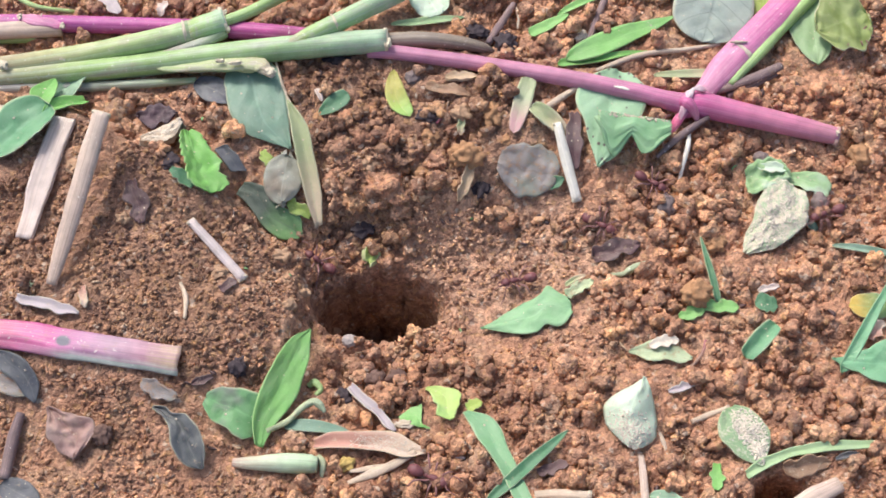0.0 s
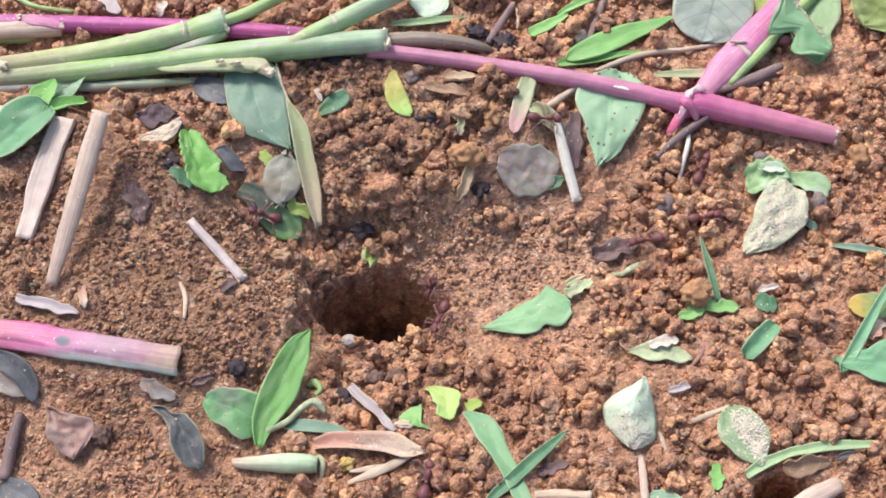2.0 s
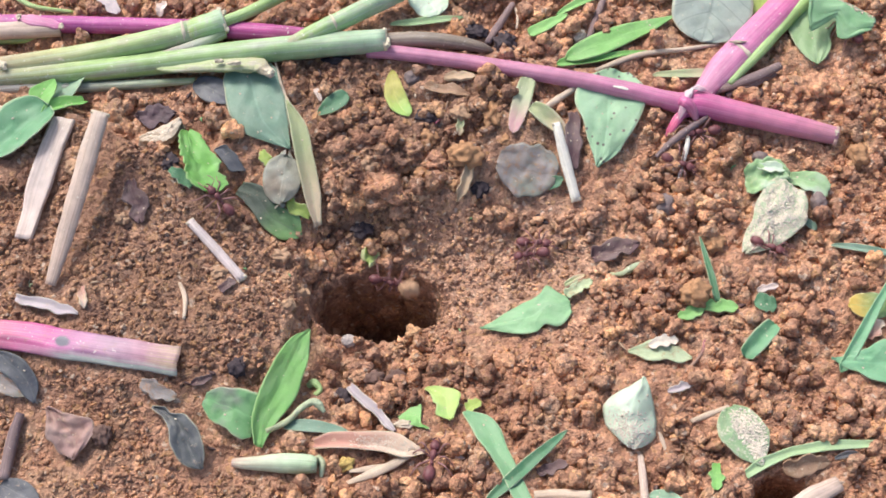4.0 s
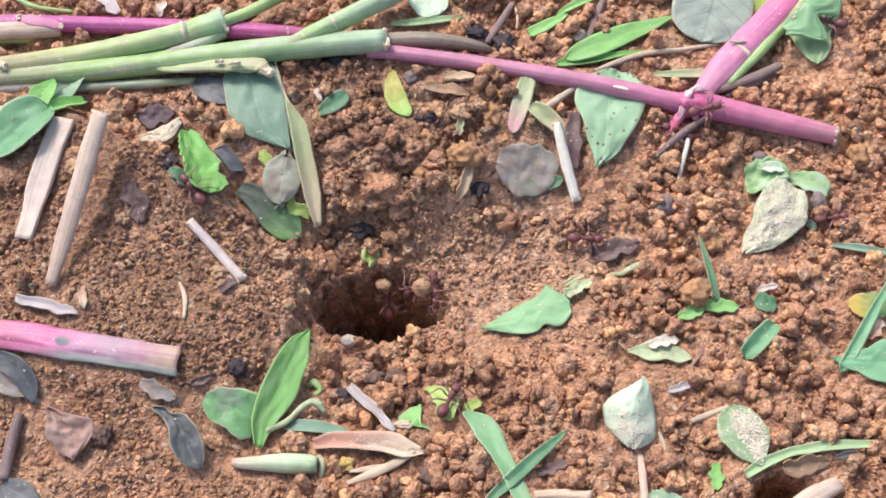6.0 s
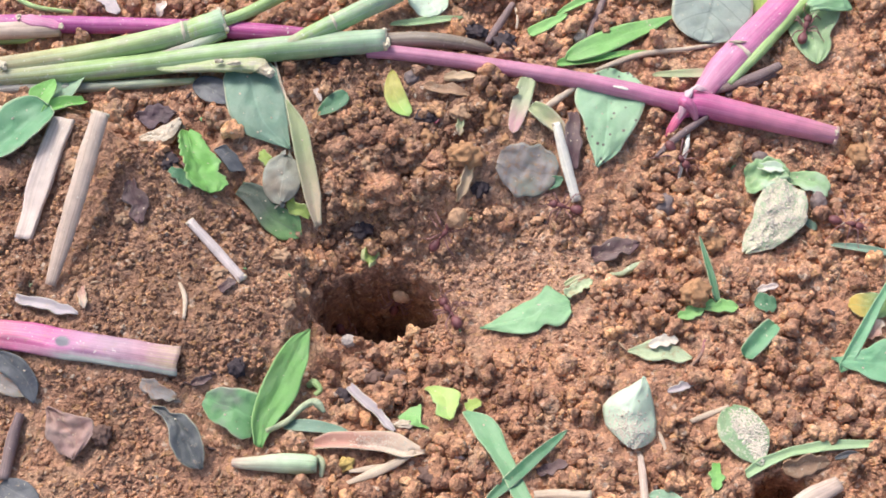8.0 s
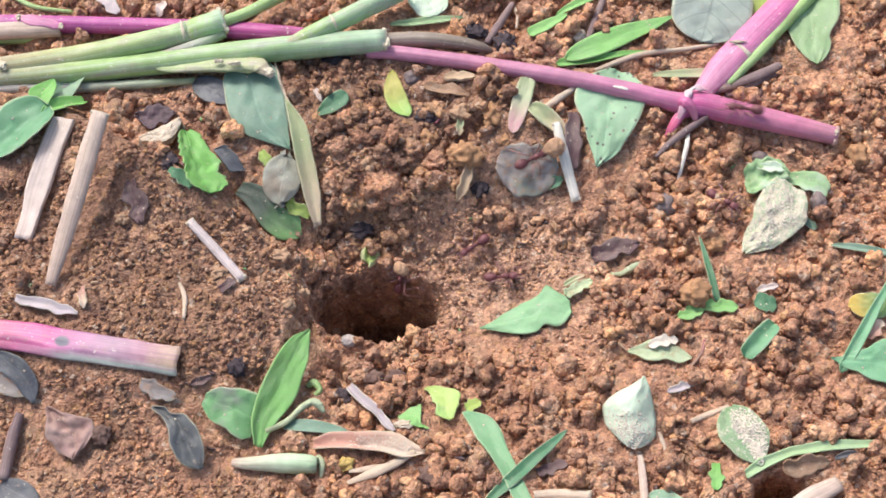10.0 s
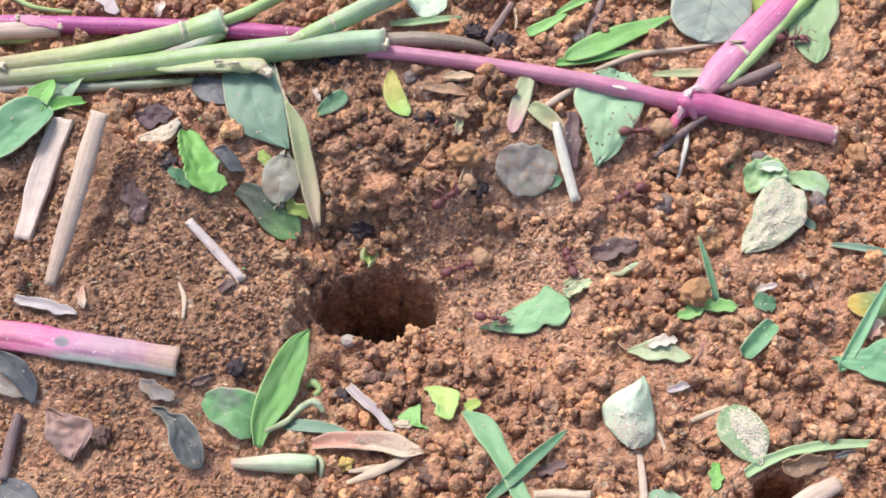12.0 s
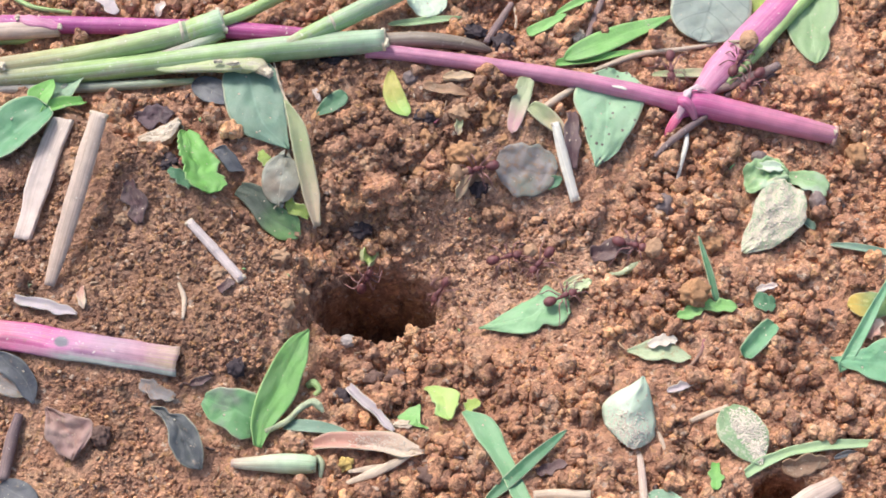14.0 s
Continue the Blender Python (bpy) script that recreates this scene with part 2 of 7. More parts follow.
dusty = leaf_material("dusty_leaf", (0.345, 0.300, 0.280), rib=(0.24, 0.18, 0.14), patch=(0.25, 0.27, 0.21), dirt=0.6, rough=0.7, margin=0.0, earth=(0.44, 0.27, 0.175))
plum = leaf_material("plum_leaf", (0.126, 0.069, 0.074), rib=(0.22, 0.12, 0.11), dirt=0.3, rough=0.5, margin=0.08)
rosy_dry = leaf_material("rosy_dry_leaf", (0.336, 0.206, 0.181), rib=(0.30, 0.15, 0.12), dirt=0.3, rough=0.6, margin=0.08, patch=(0.22, 0.14, 0.13))
husk = leaf_material("husk", (0.52, 0.275, 0.215), tip=(0.70, 0.56, 0.42), dirt=0.35, rough=0.7, grass=True, earth=(0.72, 0.58, 0.42))
tan_sliver = leaf_material("tan_sliver", (0.47, 0.33, 0.21), dirt=0.4, rough=0.75, margin=0.05, grass=True)
lilac_flake = leaf_material("lilac_flake", (0.440, 0.380, 0.395), dirt=0.3, rough=0.6, grass=True)
crusted = leaf_material("crusted_leaf", (0.38, 0.48, 0.30), dirt=0.95, rough=0.85, earth=(0.68, 0.59, 0.46))
curved_leaf = leaf_material("yellow_to_green_leaf", (0.46, 0.42, 0.10), tip=(0.30, 0.50, 0.13), dirt=0.25, margin=0.1)
mould_leaf = leaf_material("mouldy_green_leaf", (0.29, 0.46, 0.22), patch=(0.52, 0.60, 0.48), dirt=0.3, margin=0.1)
yellow_green = leaf_material("yellow_green_leaf", (0.210, 0.336, 0.118), tip=(0.62, 0.42, 0.10), dirt=0.15)
cool_green = leaf_material("cool_green_leaf", (0.150, 0.345, 0.185), dirt=0.12, margin=0.2)
sage = leaf_material("sage_leaf", (0.125, 0.300, 0.155), dirt=0.12, grass=True)
olive_leaf = leaf_material("olive_leaf", (0.240, 0.360, 0.190), dirt=0.55, rough=0.6, earth=(0.74, 0.66, 0.52))
seed_skin = leaf_material("seed_skin", (0.330, 0.330, 0.270), patch=(0.20, 0.15, 0.11), dirt=0.25, rough=0.5, ribs=2, margin=0.0)
olive_piece = leaf_material("olive_piece", (0.240, 0.300, 0.095), dirt=0.2)
dark_earth = plain_material("dark_earth", (0.165, 0.100, 0.080), 0.8, 0.35, 500, 0.0004, 0.3)
dull_green = leaf_material("dull_green_leaf", (0.270, 0.400, 0.200), dirt=0.2)

magenta_stalk = stalk_material("magenta_stalk", [(0.0, (0.34, 0.20, 0.18)), (0.22, (0.44, 0.09, 0.30)), (0.8, (0.42, 0.06, 0.23)), (1.0, (0.30, 0.08, 0.15))], (0.56, 0.20, 0.40))
green_stalk = stalk_material("green_stalk", [(0.0, (0.52, 0.36, 0.25)), (0.30, (0.42, 0.45, 0.20)), (0.62, (0.36, 0.50, 0.20)), (1.0, (0.37, 0.50, 0.26))], (0.50, 0.57, 0.36), blush=(0.46, 0.37, 0.29))
pale_stalk = stalk_material("pale_green_stalk", [(0.0, (0.46, 0.36, 0.24)), (0.25, (0.31, 0.47, 0.15)), (0.6, (0.33, 0.50, 0.23)), (1.0, (0.35, 0.50, 0.34))], (0.50, 0.58, 0.42), blush=(0.43, 0.38, 0.38))
thin_green = stalk_material("thin_green_stalk", [(0.0, (0.30, 0.46, 0.18)), (1.0, (0.36, 0.52, 0.18))], (0.54, 0.64, 0.36))
grey_stalk = stalk_material("grey_green_stalk", [(0.0, (0.42, 0.34, 0.31)), (0.5, (0.36, 0.40, 0.30)), (1.0, (0.31, 0.40, 0.20))], (0.54, 0.52, 0.46))
olive_stalk = stalk_material("olive_stalk", [(0.0, (0.32, 0.26, 0.21)), (0.6, (0.20, 0.155, 0.115)), (1.0, (0.13, 0.095, 0.08))], (0.38, 0.32, 0.26))
purple_stalk = stalk_material("purple_stalk", [(0.0, (0.46, 0.18, 0.28)), (0.5, (0.53, 0.225, 0.33)), (1.0, (0.53, 0.14, 0.30))], (0.60, 0.31, 0.41), dirt=0.06, rough=0.34, flecks=False)
rose_stalk = stalk_material("rose_stalk", [(0.0, (0.60, 0.10, 0.29)), (0.5, (0.55, 0.16, 0.30)), (1.0, (0.54, 0.24, 0.29))], (0.63, 0.26, 0.40), dirt=0.06, rough=0.34, flecks=False)
pink_sheath = stalk_material("pink_sheath", [(0.0, (0.54, 0.24, 0.35)), (0.6, (0.58, 0.20, 0.36)), (1.0, (0.62, 0.14, 0.33))], (0.65, 0.34, 0.46), dirt=0.1)
pink_cut = stalk_material("pink_cut_stalk", [(0.0, (0.54, 0.32, 0.28)), (0.14, (0.60, 0.17, 0.28)), (0.36, (0.57, 0.13, 0.32)), (0.52, (0.44, 0.20, 0.34)), (0.70, (0.42, 0.27, 0.35)), (0.86, (0.46, 0.26, 0.30)), (0.95, (0.54, 0.40, 0.28)), (1.0, (0.56, 0.38, 0.25))], (0.55, 0.30, 0.38), rough=0.36, edge=(0.44, 0.52, 0.44), bruise=(0.42, 0.455, 0.20, 0.040, (0.16, 0.18, 0.20)))
tube_skin = stalk_material("tube_skin", [(0.0, (0.56, 0.34, 0.28)), (0.25, (0.52, 0.46, 0.34)), (0.55, (0.46, 0.58, 0.38)), (1.0, (0.42, 0.58, 0.34))], (0.62, 0.70, 0.54), flecks=False)
dry_stick = stalk_material("dry_stick", [(0.0, (0.64, 0.52, 0.43)), (0.5, (0.60, 0.47, 0.39)), (1.0, (0.58, 0.44, 0.36))], (0.42, 0.31, 0.25), dirt=0.2, rough=0.85)
chip_wood = stalk_material("chip_wood", [(0.0, (0.56, 0.46, 0.39)), (0.5, (0.66, 0.54, 0.48)), (1.0, (0.68, 0.54, 0.47))], (0.78, 0.68, 0.62), dirt=0.2, rough=0.85)
white_straw = stalk_material("white_straw", [(0.0, (0.82, 0.77, 0.66)), (1.0, (0.84, 0.79, 0.68))], (0.88, 0.85, 0.78), dirt=0.05, rough=0.5)
lilac_straw = stalk_material("lilac_straw", [(0.0, (0.58, 0.48, 0.45)), (1.0, (0.60, 0.50, 0.48))], (0.74, 0.67, 0.65), dirt=0.15, rough=0.5)
beige_straw = stalk_material("beige_straw", [(0.0, (0.54, 0.41, 0.30)), (1.0, (0.62, 0.49, 0.37))], (0.74, 0.63, 0.50), dirt=0.2, rough=0.6)
tan_sheath = stalk_material("tan_sheath", [(0.0, (0.36, 0.48, 0.20)), (0.55, (0.42, 0.46, 0.24)), (0.85, (0.52, 0.42, 0.29)), (1.0, (0.58, 0.46, 0.38))], (0.58, 0.54, 0.42), dirt=0.25, rough=0.6, blush=(0.46, 0.38, 0.38))
dark_twig = stalk_material("dark_twig", [(0.0, (0.17, 0.115, 0.120)), (1.0, (0.24, 0.170, 0.160))], (0.36, 0.26, 0.25), dirt=0.3, rough=0.75)
red_bract = stalk_material("red_bract", [(0.0, (0.62, 0.20, 0.36)), (0.5, (0.58, 0.09, 0.20)), (1.0, (0.42, 0.06, 0.12))], (0.70, 0.26, 0.36), dirt=0.1)
frill = stalk_material("torn_frill", [(0.0, (0.74, 0.62, 0.62)), (0.5, (0.70, 0.46, 0.52)), (1.0, (0.62, 0.26, 0.36))], (0.80, 0.70, 0.68), dirt=0.1, rough=0.6)
root_skin = stalk_material("root_skin", [(0.0, (0.42, 0.08, 0.15)), (0.5, (0.32, 0.18, 0.14)), (1.0, (0.38, 0.27, 0.19))], (0.48, 0.34, 0.27), dirt=0.3, rough=0.7)
sprout_skin = stalk_material("sprout_skin", [(0.0, (0.40, 0.45, 0.25)), (1.0, (0.40, 0.49, 0.32))], (0.58, 0.60, 0.44), dirt=0.3)
husk_lump = plain_material("husk_lump", (0.50, 0.36, 0.12), 0.8, 0.4, 600)
pith = plain_material("pith", (0.60, 0.53, 0.40), 0.8, 0.2, 900)
pith_rose = plain_material("rosy_pith", (0.62, 0.40, 0.34), 0.8, 0.2, 900)
orange_clod = plain_material("orange_clod", (0.44, 0.245, 0.130), 0.95, 0.25, 500, 0.0004, 0.2)
dusky = plain_material("dark_purple_skin", (0.085, 0.052, 0.062), 0.55, 0.5, 300, 0.0005, 0.4)
pale_clod = plain_material("pale_clod", (0.47, 0.30, 0.19), 0.95, 0.25, 500, 0.0004, 0.2)
dark_clod = plain_material("dark_clod", (0.055, 0.040, 0.045), 0.7, 0.3, 500, 0.0004, 0.3)
grey_stone = plain_material("grey_stone", (0.22, 0.17, 0.16), 0.7, 0.25, 400, 0.0002, 0.3)
pale_stone = plain_material("pale_stone", (0.42, 0.36, 0.33), 0.7, 0.25, 400, 0.0002, 0.3)


# ---- the lie of the land, in millimetres ----
def ease(a, b, v):
    t = np.clip((v - a) / (b - a), 0.0, 1.0)
    return t * t * (3 - 2 * t)


def scatter(i, j, k):
    """Repeatable noise in 0..1 for whole-numbered cells."""
    h = (i.astype(np.int64) * 374761393 + j.astype(np.int64) * 668265263 + k * 974711) & 0x7FFFFFFF
    h = ((h ^ (h >> 13)) * 1274126177) & 0x7FFFFFFF
    return ((h ^ (h >> 16)) & 0xFFFF) / 65535.0


def billow(x, y, size, k=0):
    """Smooth noise in -1..1 with lumps of that size."""
    u, v = x / size, y / size
    i, j = np.floor(u), np.floor(v)
    a, b = u - i, v - j
    a, b = a * a * (3 - 2 * a), b * b * (3 - 2 * b)
    return 2 * ((scatter(i, j, k) * (1 - a) + scatter(i + 1, j, k) * a) * (1 - b)
                + (scatter(i, j + 1, k) * (1 - a) + scatter(i + 1, j + 1, k) * a) * b) - 1


def pebbles(x, y, size, k=0):
    """Rounded lumps side by side, 0 in the joints to 1 on the tops."""
    u, v = x / size, y / size
    i, j = np.floor(u), np.floor(v)
    best = np.full(np.shape(u), 9.0)
    for di in (-1, 0, 1):
        for dj in (-1, 0, 1):
            p, q = i + di, j + dj
            r = 0.55 + 0.5 * scatter(p, q, k + 2)
            d = np.hypot(u - p - scatter(p, q, k), v - q - scatter(p, q, k + 1)) / r
            best = np.minimum(best, d)
    return np.sqrt(np.clip(1 - best * best, 0, 1))


HOLE = (-15.6, -10.2, 14.6, 9.2)
BURROW = (69.5, -58.0, 6.0, 4.2)


def mound(x, y):
    edge = 31 - 0.64 * (x + 81) + 1.5 * billow(x, y, 9, 3)
    return ((1 - ease(-34.4, -29.4, x - 0.05 * y + 1.3 * billow(x, y, 7, 4) + 0.9 * billow(x, y, 2.6, 6))) * ease(-3, 5, edge - y)
            * ease(-50, -20, y) * (0.55 + 0.45 * ease(-130, -50, x)))


def bank(x, y):
    """The cut face behind the hole: steep above it, easing off to the right."""
    run = 11 + 26 * ease(-4, 34, x) + 10 * ease(35, 60, -x)
    return ease(0, 1, (y - 2 - 1.6 * billow(x, y, 8, 5)) / run)


def relief(x, y):
    x, y = np.asarray(x, float), np.asarray(y, float)
    # past the nest the land runs out level
    past = np.maximum(np.maximum(np.abs(x) - 120, y - 85), -70 - y)
    near = 1 - ease(0, 60, past)
    x, y = np.clip(x, -200, 200), np.clip(y, -160, 190)
    z = 0.02 * x + 0.02 * y
    z = z - 8.0 * (1 - ease(9, 48, np.hypot((x + 11) / 1.35, y + 8)))
    z = z + 6.5 * bank(x, y) * (1 - 0.3 * ease(25, 80, np.abs(x))) + 2.0 * ease(15, 60, y)
    z = z + 8.5 * mound(x, y)
    z = z + 1.0 * billow(x, y, 17, 11) + 0.7 * billow(x, y, 7, 12)
    q = np.hypot((x - HOLE[0]) / HOLE[2], (y - HOLE[1]) / HOLE[3]) + 0.09 * billow(x, y, 6, 21) + 0.06 * billow(x, y, 2.6, 23)
    lip = 1.04 + 0.16 * ease(-2, 14, (x - HOLE[0]) * 0.9 + (y - HOLE[1]) * 0.4)
    # steep on the mound's side, a ramp where the ants come up
    foot = 0.68 - 0.20 * ease(1, 12, x - HOLE[0])
    z = z - 42 * (1 - ease(0, 1, (q / lip - foot) / (1.0 - foot)))
    q = np.hypot((x - BURROW[0]) / BURROW[2], (y - BURROW[1]) / BURROW[3]) + 0.08 * billow(x, y, 3, 22)
    return (z - 26 * (1 - ease(0.55, 1.1, q))) * near


def crumbly(x, y):
    """1 where the spoil lies in loose crumbs, 0 on the trodden mound and the hole's apron."""
    apron = 1 - ease(12, 34, np.hypot((x - 12) / 1.1, (y + 8) / 0.95))
    low = ease(16, 40, -x) * ease(12, 25, -y)
    return np.clip(1 - 0.9 * mound(x, y) - 0.75 * apron - 0.85 * low, 0.08, 1)


def packed(x, y):
    """1 on the bank's left part, where the earth still holds together."""
    return cloddy(x, y) * (1 - ease(-8, 8, x + 3 * billow(x, y, 9, 47)))


def cloddy(x, y):
    """1 on the broken face of the bank."""
    return ease(0, 7, y) * (1 - ease(38, 54, y)) * (1 - ease(26, 48, np.abs(x + 2)))


def damp_and_shade(x, y):
    """Darker earth: damp mound and freshly broken bank, lower left, painted shade in hole."""
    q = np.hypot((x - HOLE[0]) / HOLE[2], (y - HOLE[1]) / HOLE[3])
    # darkens the shaft's earth: its shade is put into the colour
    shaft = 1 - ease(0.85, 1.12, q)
    # a little darker at the lower left
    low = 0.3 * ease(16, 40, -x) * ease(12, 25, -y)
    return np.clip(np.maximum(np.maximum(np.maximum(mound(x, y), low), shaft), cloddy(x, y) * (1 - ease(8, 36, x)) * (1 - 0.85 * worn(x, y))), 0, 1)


def worn(x, y):
    """The ants' beaten, dry apron between hole and spoil."""
    return (1 - ease(11, 27, np.hypot((x - 14) / 1.25, y - 0.5))) * ease(-16, -2, x)


def paleness(x, y):
    """Paler earth up the slope."""
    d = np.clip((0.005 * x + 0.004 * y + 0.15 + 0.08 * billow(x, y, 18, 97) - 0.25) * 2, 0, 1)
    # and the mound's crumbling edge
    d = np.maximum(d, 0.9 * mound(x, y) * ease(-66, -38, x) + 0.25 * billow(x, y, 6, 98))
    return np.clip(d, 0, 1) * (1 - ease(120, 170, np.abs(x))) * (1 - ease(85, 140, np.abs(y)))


def surface(x, y):
    """The relief with its clods and crumbs."""
    c, k = crumbly(x, y) * (1 - 0.6 * packed(x, y)), cloddy(x, y)
    coarse = 0.80 + 0.40 * billow(x, y, 13, 35)
    z = relief(x, y) + 0.35 * billow(x, y, 2.6, 31)
    # spoil lies in clumps with gaps between
    z = z + ease(0.6, 1, c) * (2.2 * pebbles(x + 2 * billow(x, y, 5, 33), y + 2 * billow(x, y, 5, 34), 8.5, 141) - 1.9)
    z = z + k * (2.6 * pebbles(x + 1.5 * billow(x, y, 3, 36), y + billow(x, y, 3, 46), 8.6, 101) - 1.5 + 0.9 * pebbles(x, y, 3.1, 171) - 0.4)
    z = z + c * (2.3 * coarse * pebbles(x + 0.5 * billow(x, y, 1.5, 37), y, 3.6, 41) + 0.6 * pebbles(x, y, 1.9, 51) - 1.6 * coarse)
    # the mound's earth hangs together in low swells with coarse grains on them
    m = mound(x, y)
    z = z + m * (1.1 * pebbles(x + 1.6 * billow(x, y, 4, 44), y + 1.2 * billow(x, y, 4, 45), 7.5, 151) - 0.7 + 0.75 * pebbles(x, y, 1.7, 161) - 0.35)
    z = z + (1 - c) * (0.45 * billow(x, y, 4.2, 38) + 0.55 * pebbles(x + 0.6 * billow(x, y, 1.2, 39), y, 2.3, 111) - 0.35)
    return z + (0.42 + 0.30 * c) * pebbles(x, y, 1.15, 61) + 0.22 * pebbles(x, y, 0.66, 71) - 0.3


# ---- building helpers ----
TOPS = {}  # the upper faces of sheets, by name
FOOT = []  # strips of ground that things lie on: x0, y0, x1, y1, half width


def mesh_from(name, verts, faces, material, uvs=None, smooth=True):
    me = bpy.data.meshes.new(name)
    me.from_pydata([tuple(float(c) * MM for c in v) for v in verts], [], faces)
    if uvs is not None:
        layer = me.uv_layers.new(name="UVMap")
        flat = np.asarray(uvs, np.float32)[[loop.vertex_index for loop in me.loops]]
        layer.data.foreach_set("uv", flat.ravel())
    me.polygons.foreach_set("use_smooth", [smooth] * len(me.polygons))
    me.materials.append(material)
    me.update()
    return me


def part(name, me, parent, label=""):
    ob = new(name, me)
    ob.parent = parent
    return tagged(ob, label)


def thing(name, label, category, group="", kind=""):
    ob = new(name)
    ob.empty_display_size = 0.005
    return tagged(ob, label, category, group, kind)


def ground_z(x, y):
    return float(relief(x, y))


def ground_up(x, y, step=2.5):
    dx = (ground_z(x + step, y) - ground_z(x - step, y)) / (2 * step)
    dy = (ground_z(x, y + step) - ground_z(x, y - step)) / (2 * step)
    return Vector((-dx, -dy, 1)).normalized()


def axes(origin, along, up):
    """The pose at origin (mm) whose y runs along and whose z leans to up."""
    y = Vector(along).normalized()
    x = y.cross(Vector(up)).normalized()
    z = x.cross(y)
    m = Matrix((x, y, z)).transposed().to_4x4()
    m.translation = Vector(origin) * MM
    return m


def solid_sheet(rows, cols, top, thick, uvs):
    """A closed thin solid from a grid of top points (rows x cols x 3)."""
    du = np.gradient(top, axis=1)
    dv = np.gradient(top, axis=0)
    nrm = np.cross(du, dv)
    nrm /= np.maximum(np.linalg.norm(nrm, axis=2, keepdims=True), 1e-9)
    low = top - nrm * thick
    verts = np.concatenate([top.reshape(-1, 3), low.reshape(-1, 3)])
    k, faces = rows * cols, []
    for i in range(rows - 1):
        for j in range(cols - 1):
            a = i * cols + j
            faces.append((a, a + 1, a + cols + 1, a + cols))
            faces.append((k + a, k + a + cols, k + a + cols + 1, k + a + 1))
    rim = [j for j in range(cols)] + [i * cols + cols - 1 for i in range(1, rows)] \
        + [(rows - 1) * cols + j for j in range(cols - 2, -1, -1)] + [i * cols for i in range(rows - 2, 0, -1)]
    for a, b in zip(rim, rim[1:] + rim[:1]):
        faces.append((b, a, k + a, k + b))
    return verts, faces, np.concatenate([uvs, uvs])


def sheet_points(length, width, shape, bend, fold, side, ragged, curl, seed, rows, cols, bites=(), crumple=0.05, edges=(), teeth=()):
    a, b = shape
    t = np.linspace(0, 1, rows)
    peak = (a / (a + b)) ** a * (b / (a + b)) ** b if a + b > 0 else 1.0
    lo, hi = (0.0 if a > 0 else 0.02), (1.0 if b > 0 else 0.98)
    half = np.maximum(np.power(np.maximum(t, 1e-6), a) * np.power(np.maximum(1 - t, 1e-6), b) / peak, 0.03) * width / 2
    s = np.linspace(-1, 1, cols)
    T, S = np.meshgrid(t, s, indexing="ij")
    flank = np.sign(S)
    edge = 1 + ragged * (1.3 * billow(T * 5 + flank * 31, S * 0 + seed, 1.0, seed) + 0.6 * billow(T * 14 + flank * 17, S * 0 + seed, 1.0, seed + 5))
    for at, hand, depth, spread_t in bites:
        edge = edge - depth * np.exp(-((T - at) / spread_t) ** 2) * (flank == hand)
    if teeth:
        edge = edge + teeth[1] * (np.mod(T * teeth[0] + 0.3 * flank, 1.0) - 0.5) * (np.abs(S) > 0.8)
    edge = np.maximum(edge, 0.05)
    x = S * half[:, None] * edge + side * np.sin(np.pi * T)
    if edges:
        # an outline of its own: both margins, as shares of the width, at even steps of its length
        rim = [smooth_path([(e[k],) for e in edges], 12)[:, 0] for k in (0, 1)]
        left, right = (np.interp(t, np.linspace(0, 1, len(r)), r)[:, None] * width for r in rim)
        mid, half = (left + right) / 2, np.maximum((right - left)[:, 0] / 2, 0.02 * width)
        x = mid + S * half[:, None] * edge
    y = T * length + ragged * length * 0.12 * billow(S * 5 + seed, T * 0, 1.0, seed + 1) * np.abs(2 * T - 1) ** 3
    wob = crumple * width * (billow(T * 5 + seed, S * 2.2, 1.0, seed + 2) + 0.5 * billow(T * 11 + seed, S * 4.2, 1.0, seed + 3))
    z = bend * np.sin(np.pi * T) + fold * np.abs(S) ** 1.4 * (half / (width / 2))[:, None] + wob + curl * T ** 2.5
    return np.stack([x, y, z], 2), np.stack([(S.ravel() + 1) / 2, T.ravel()], 1)


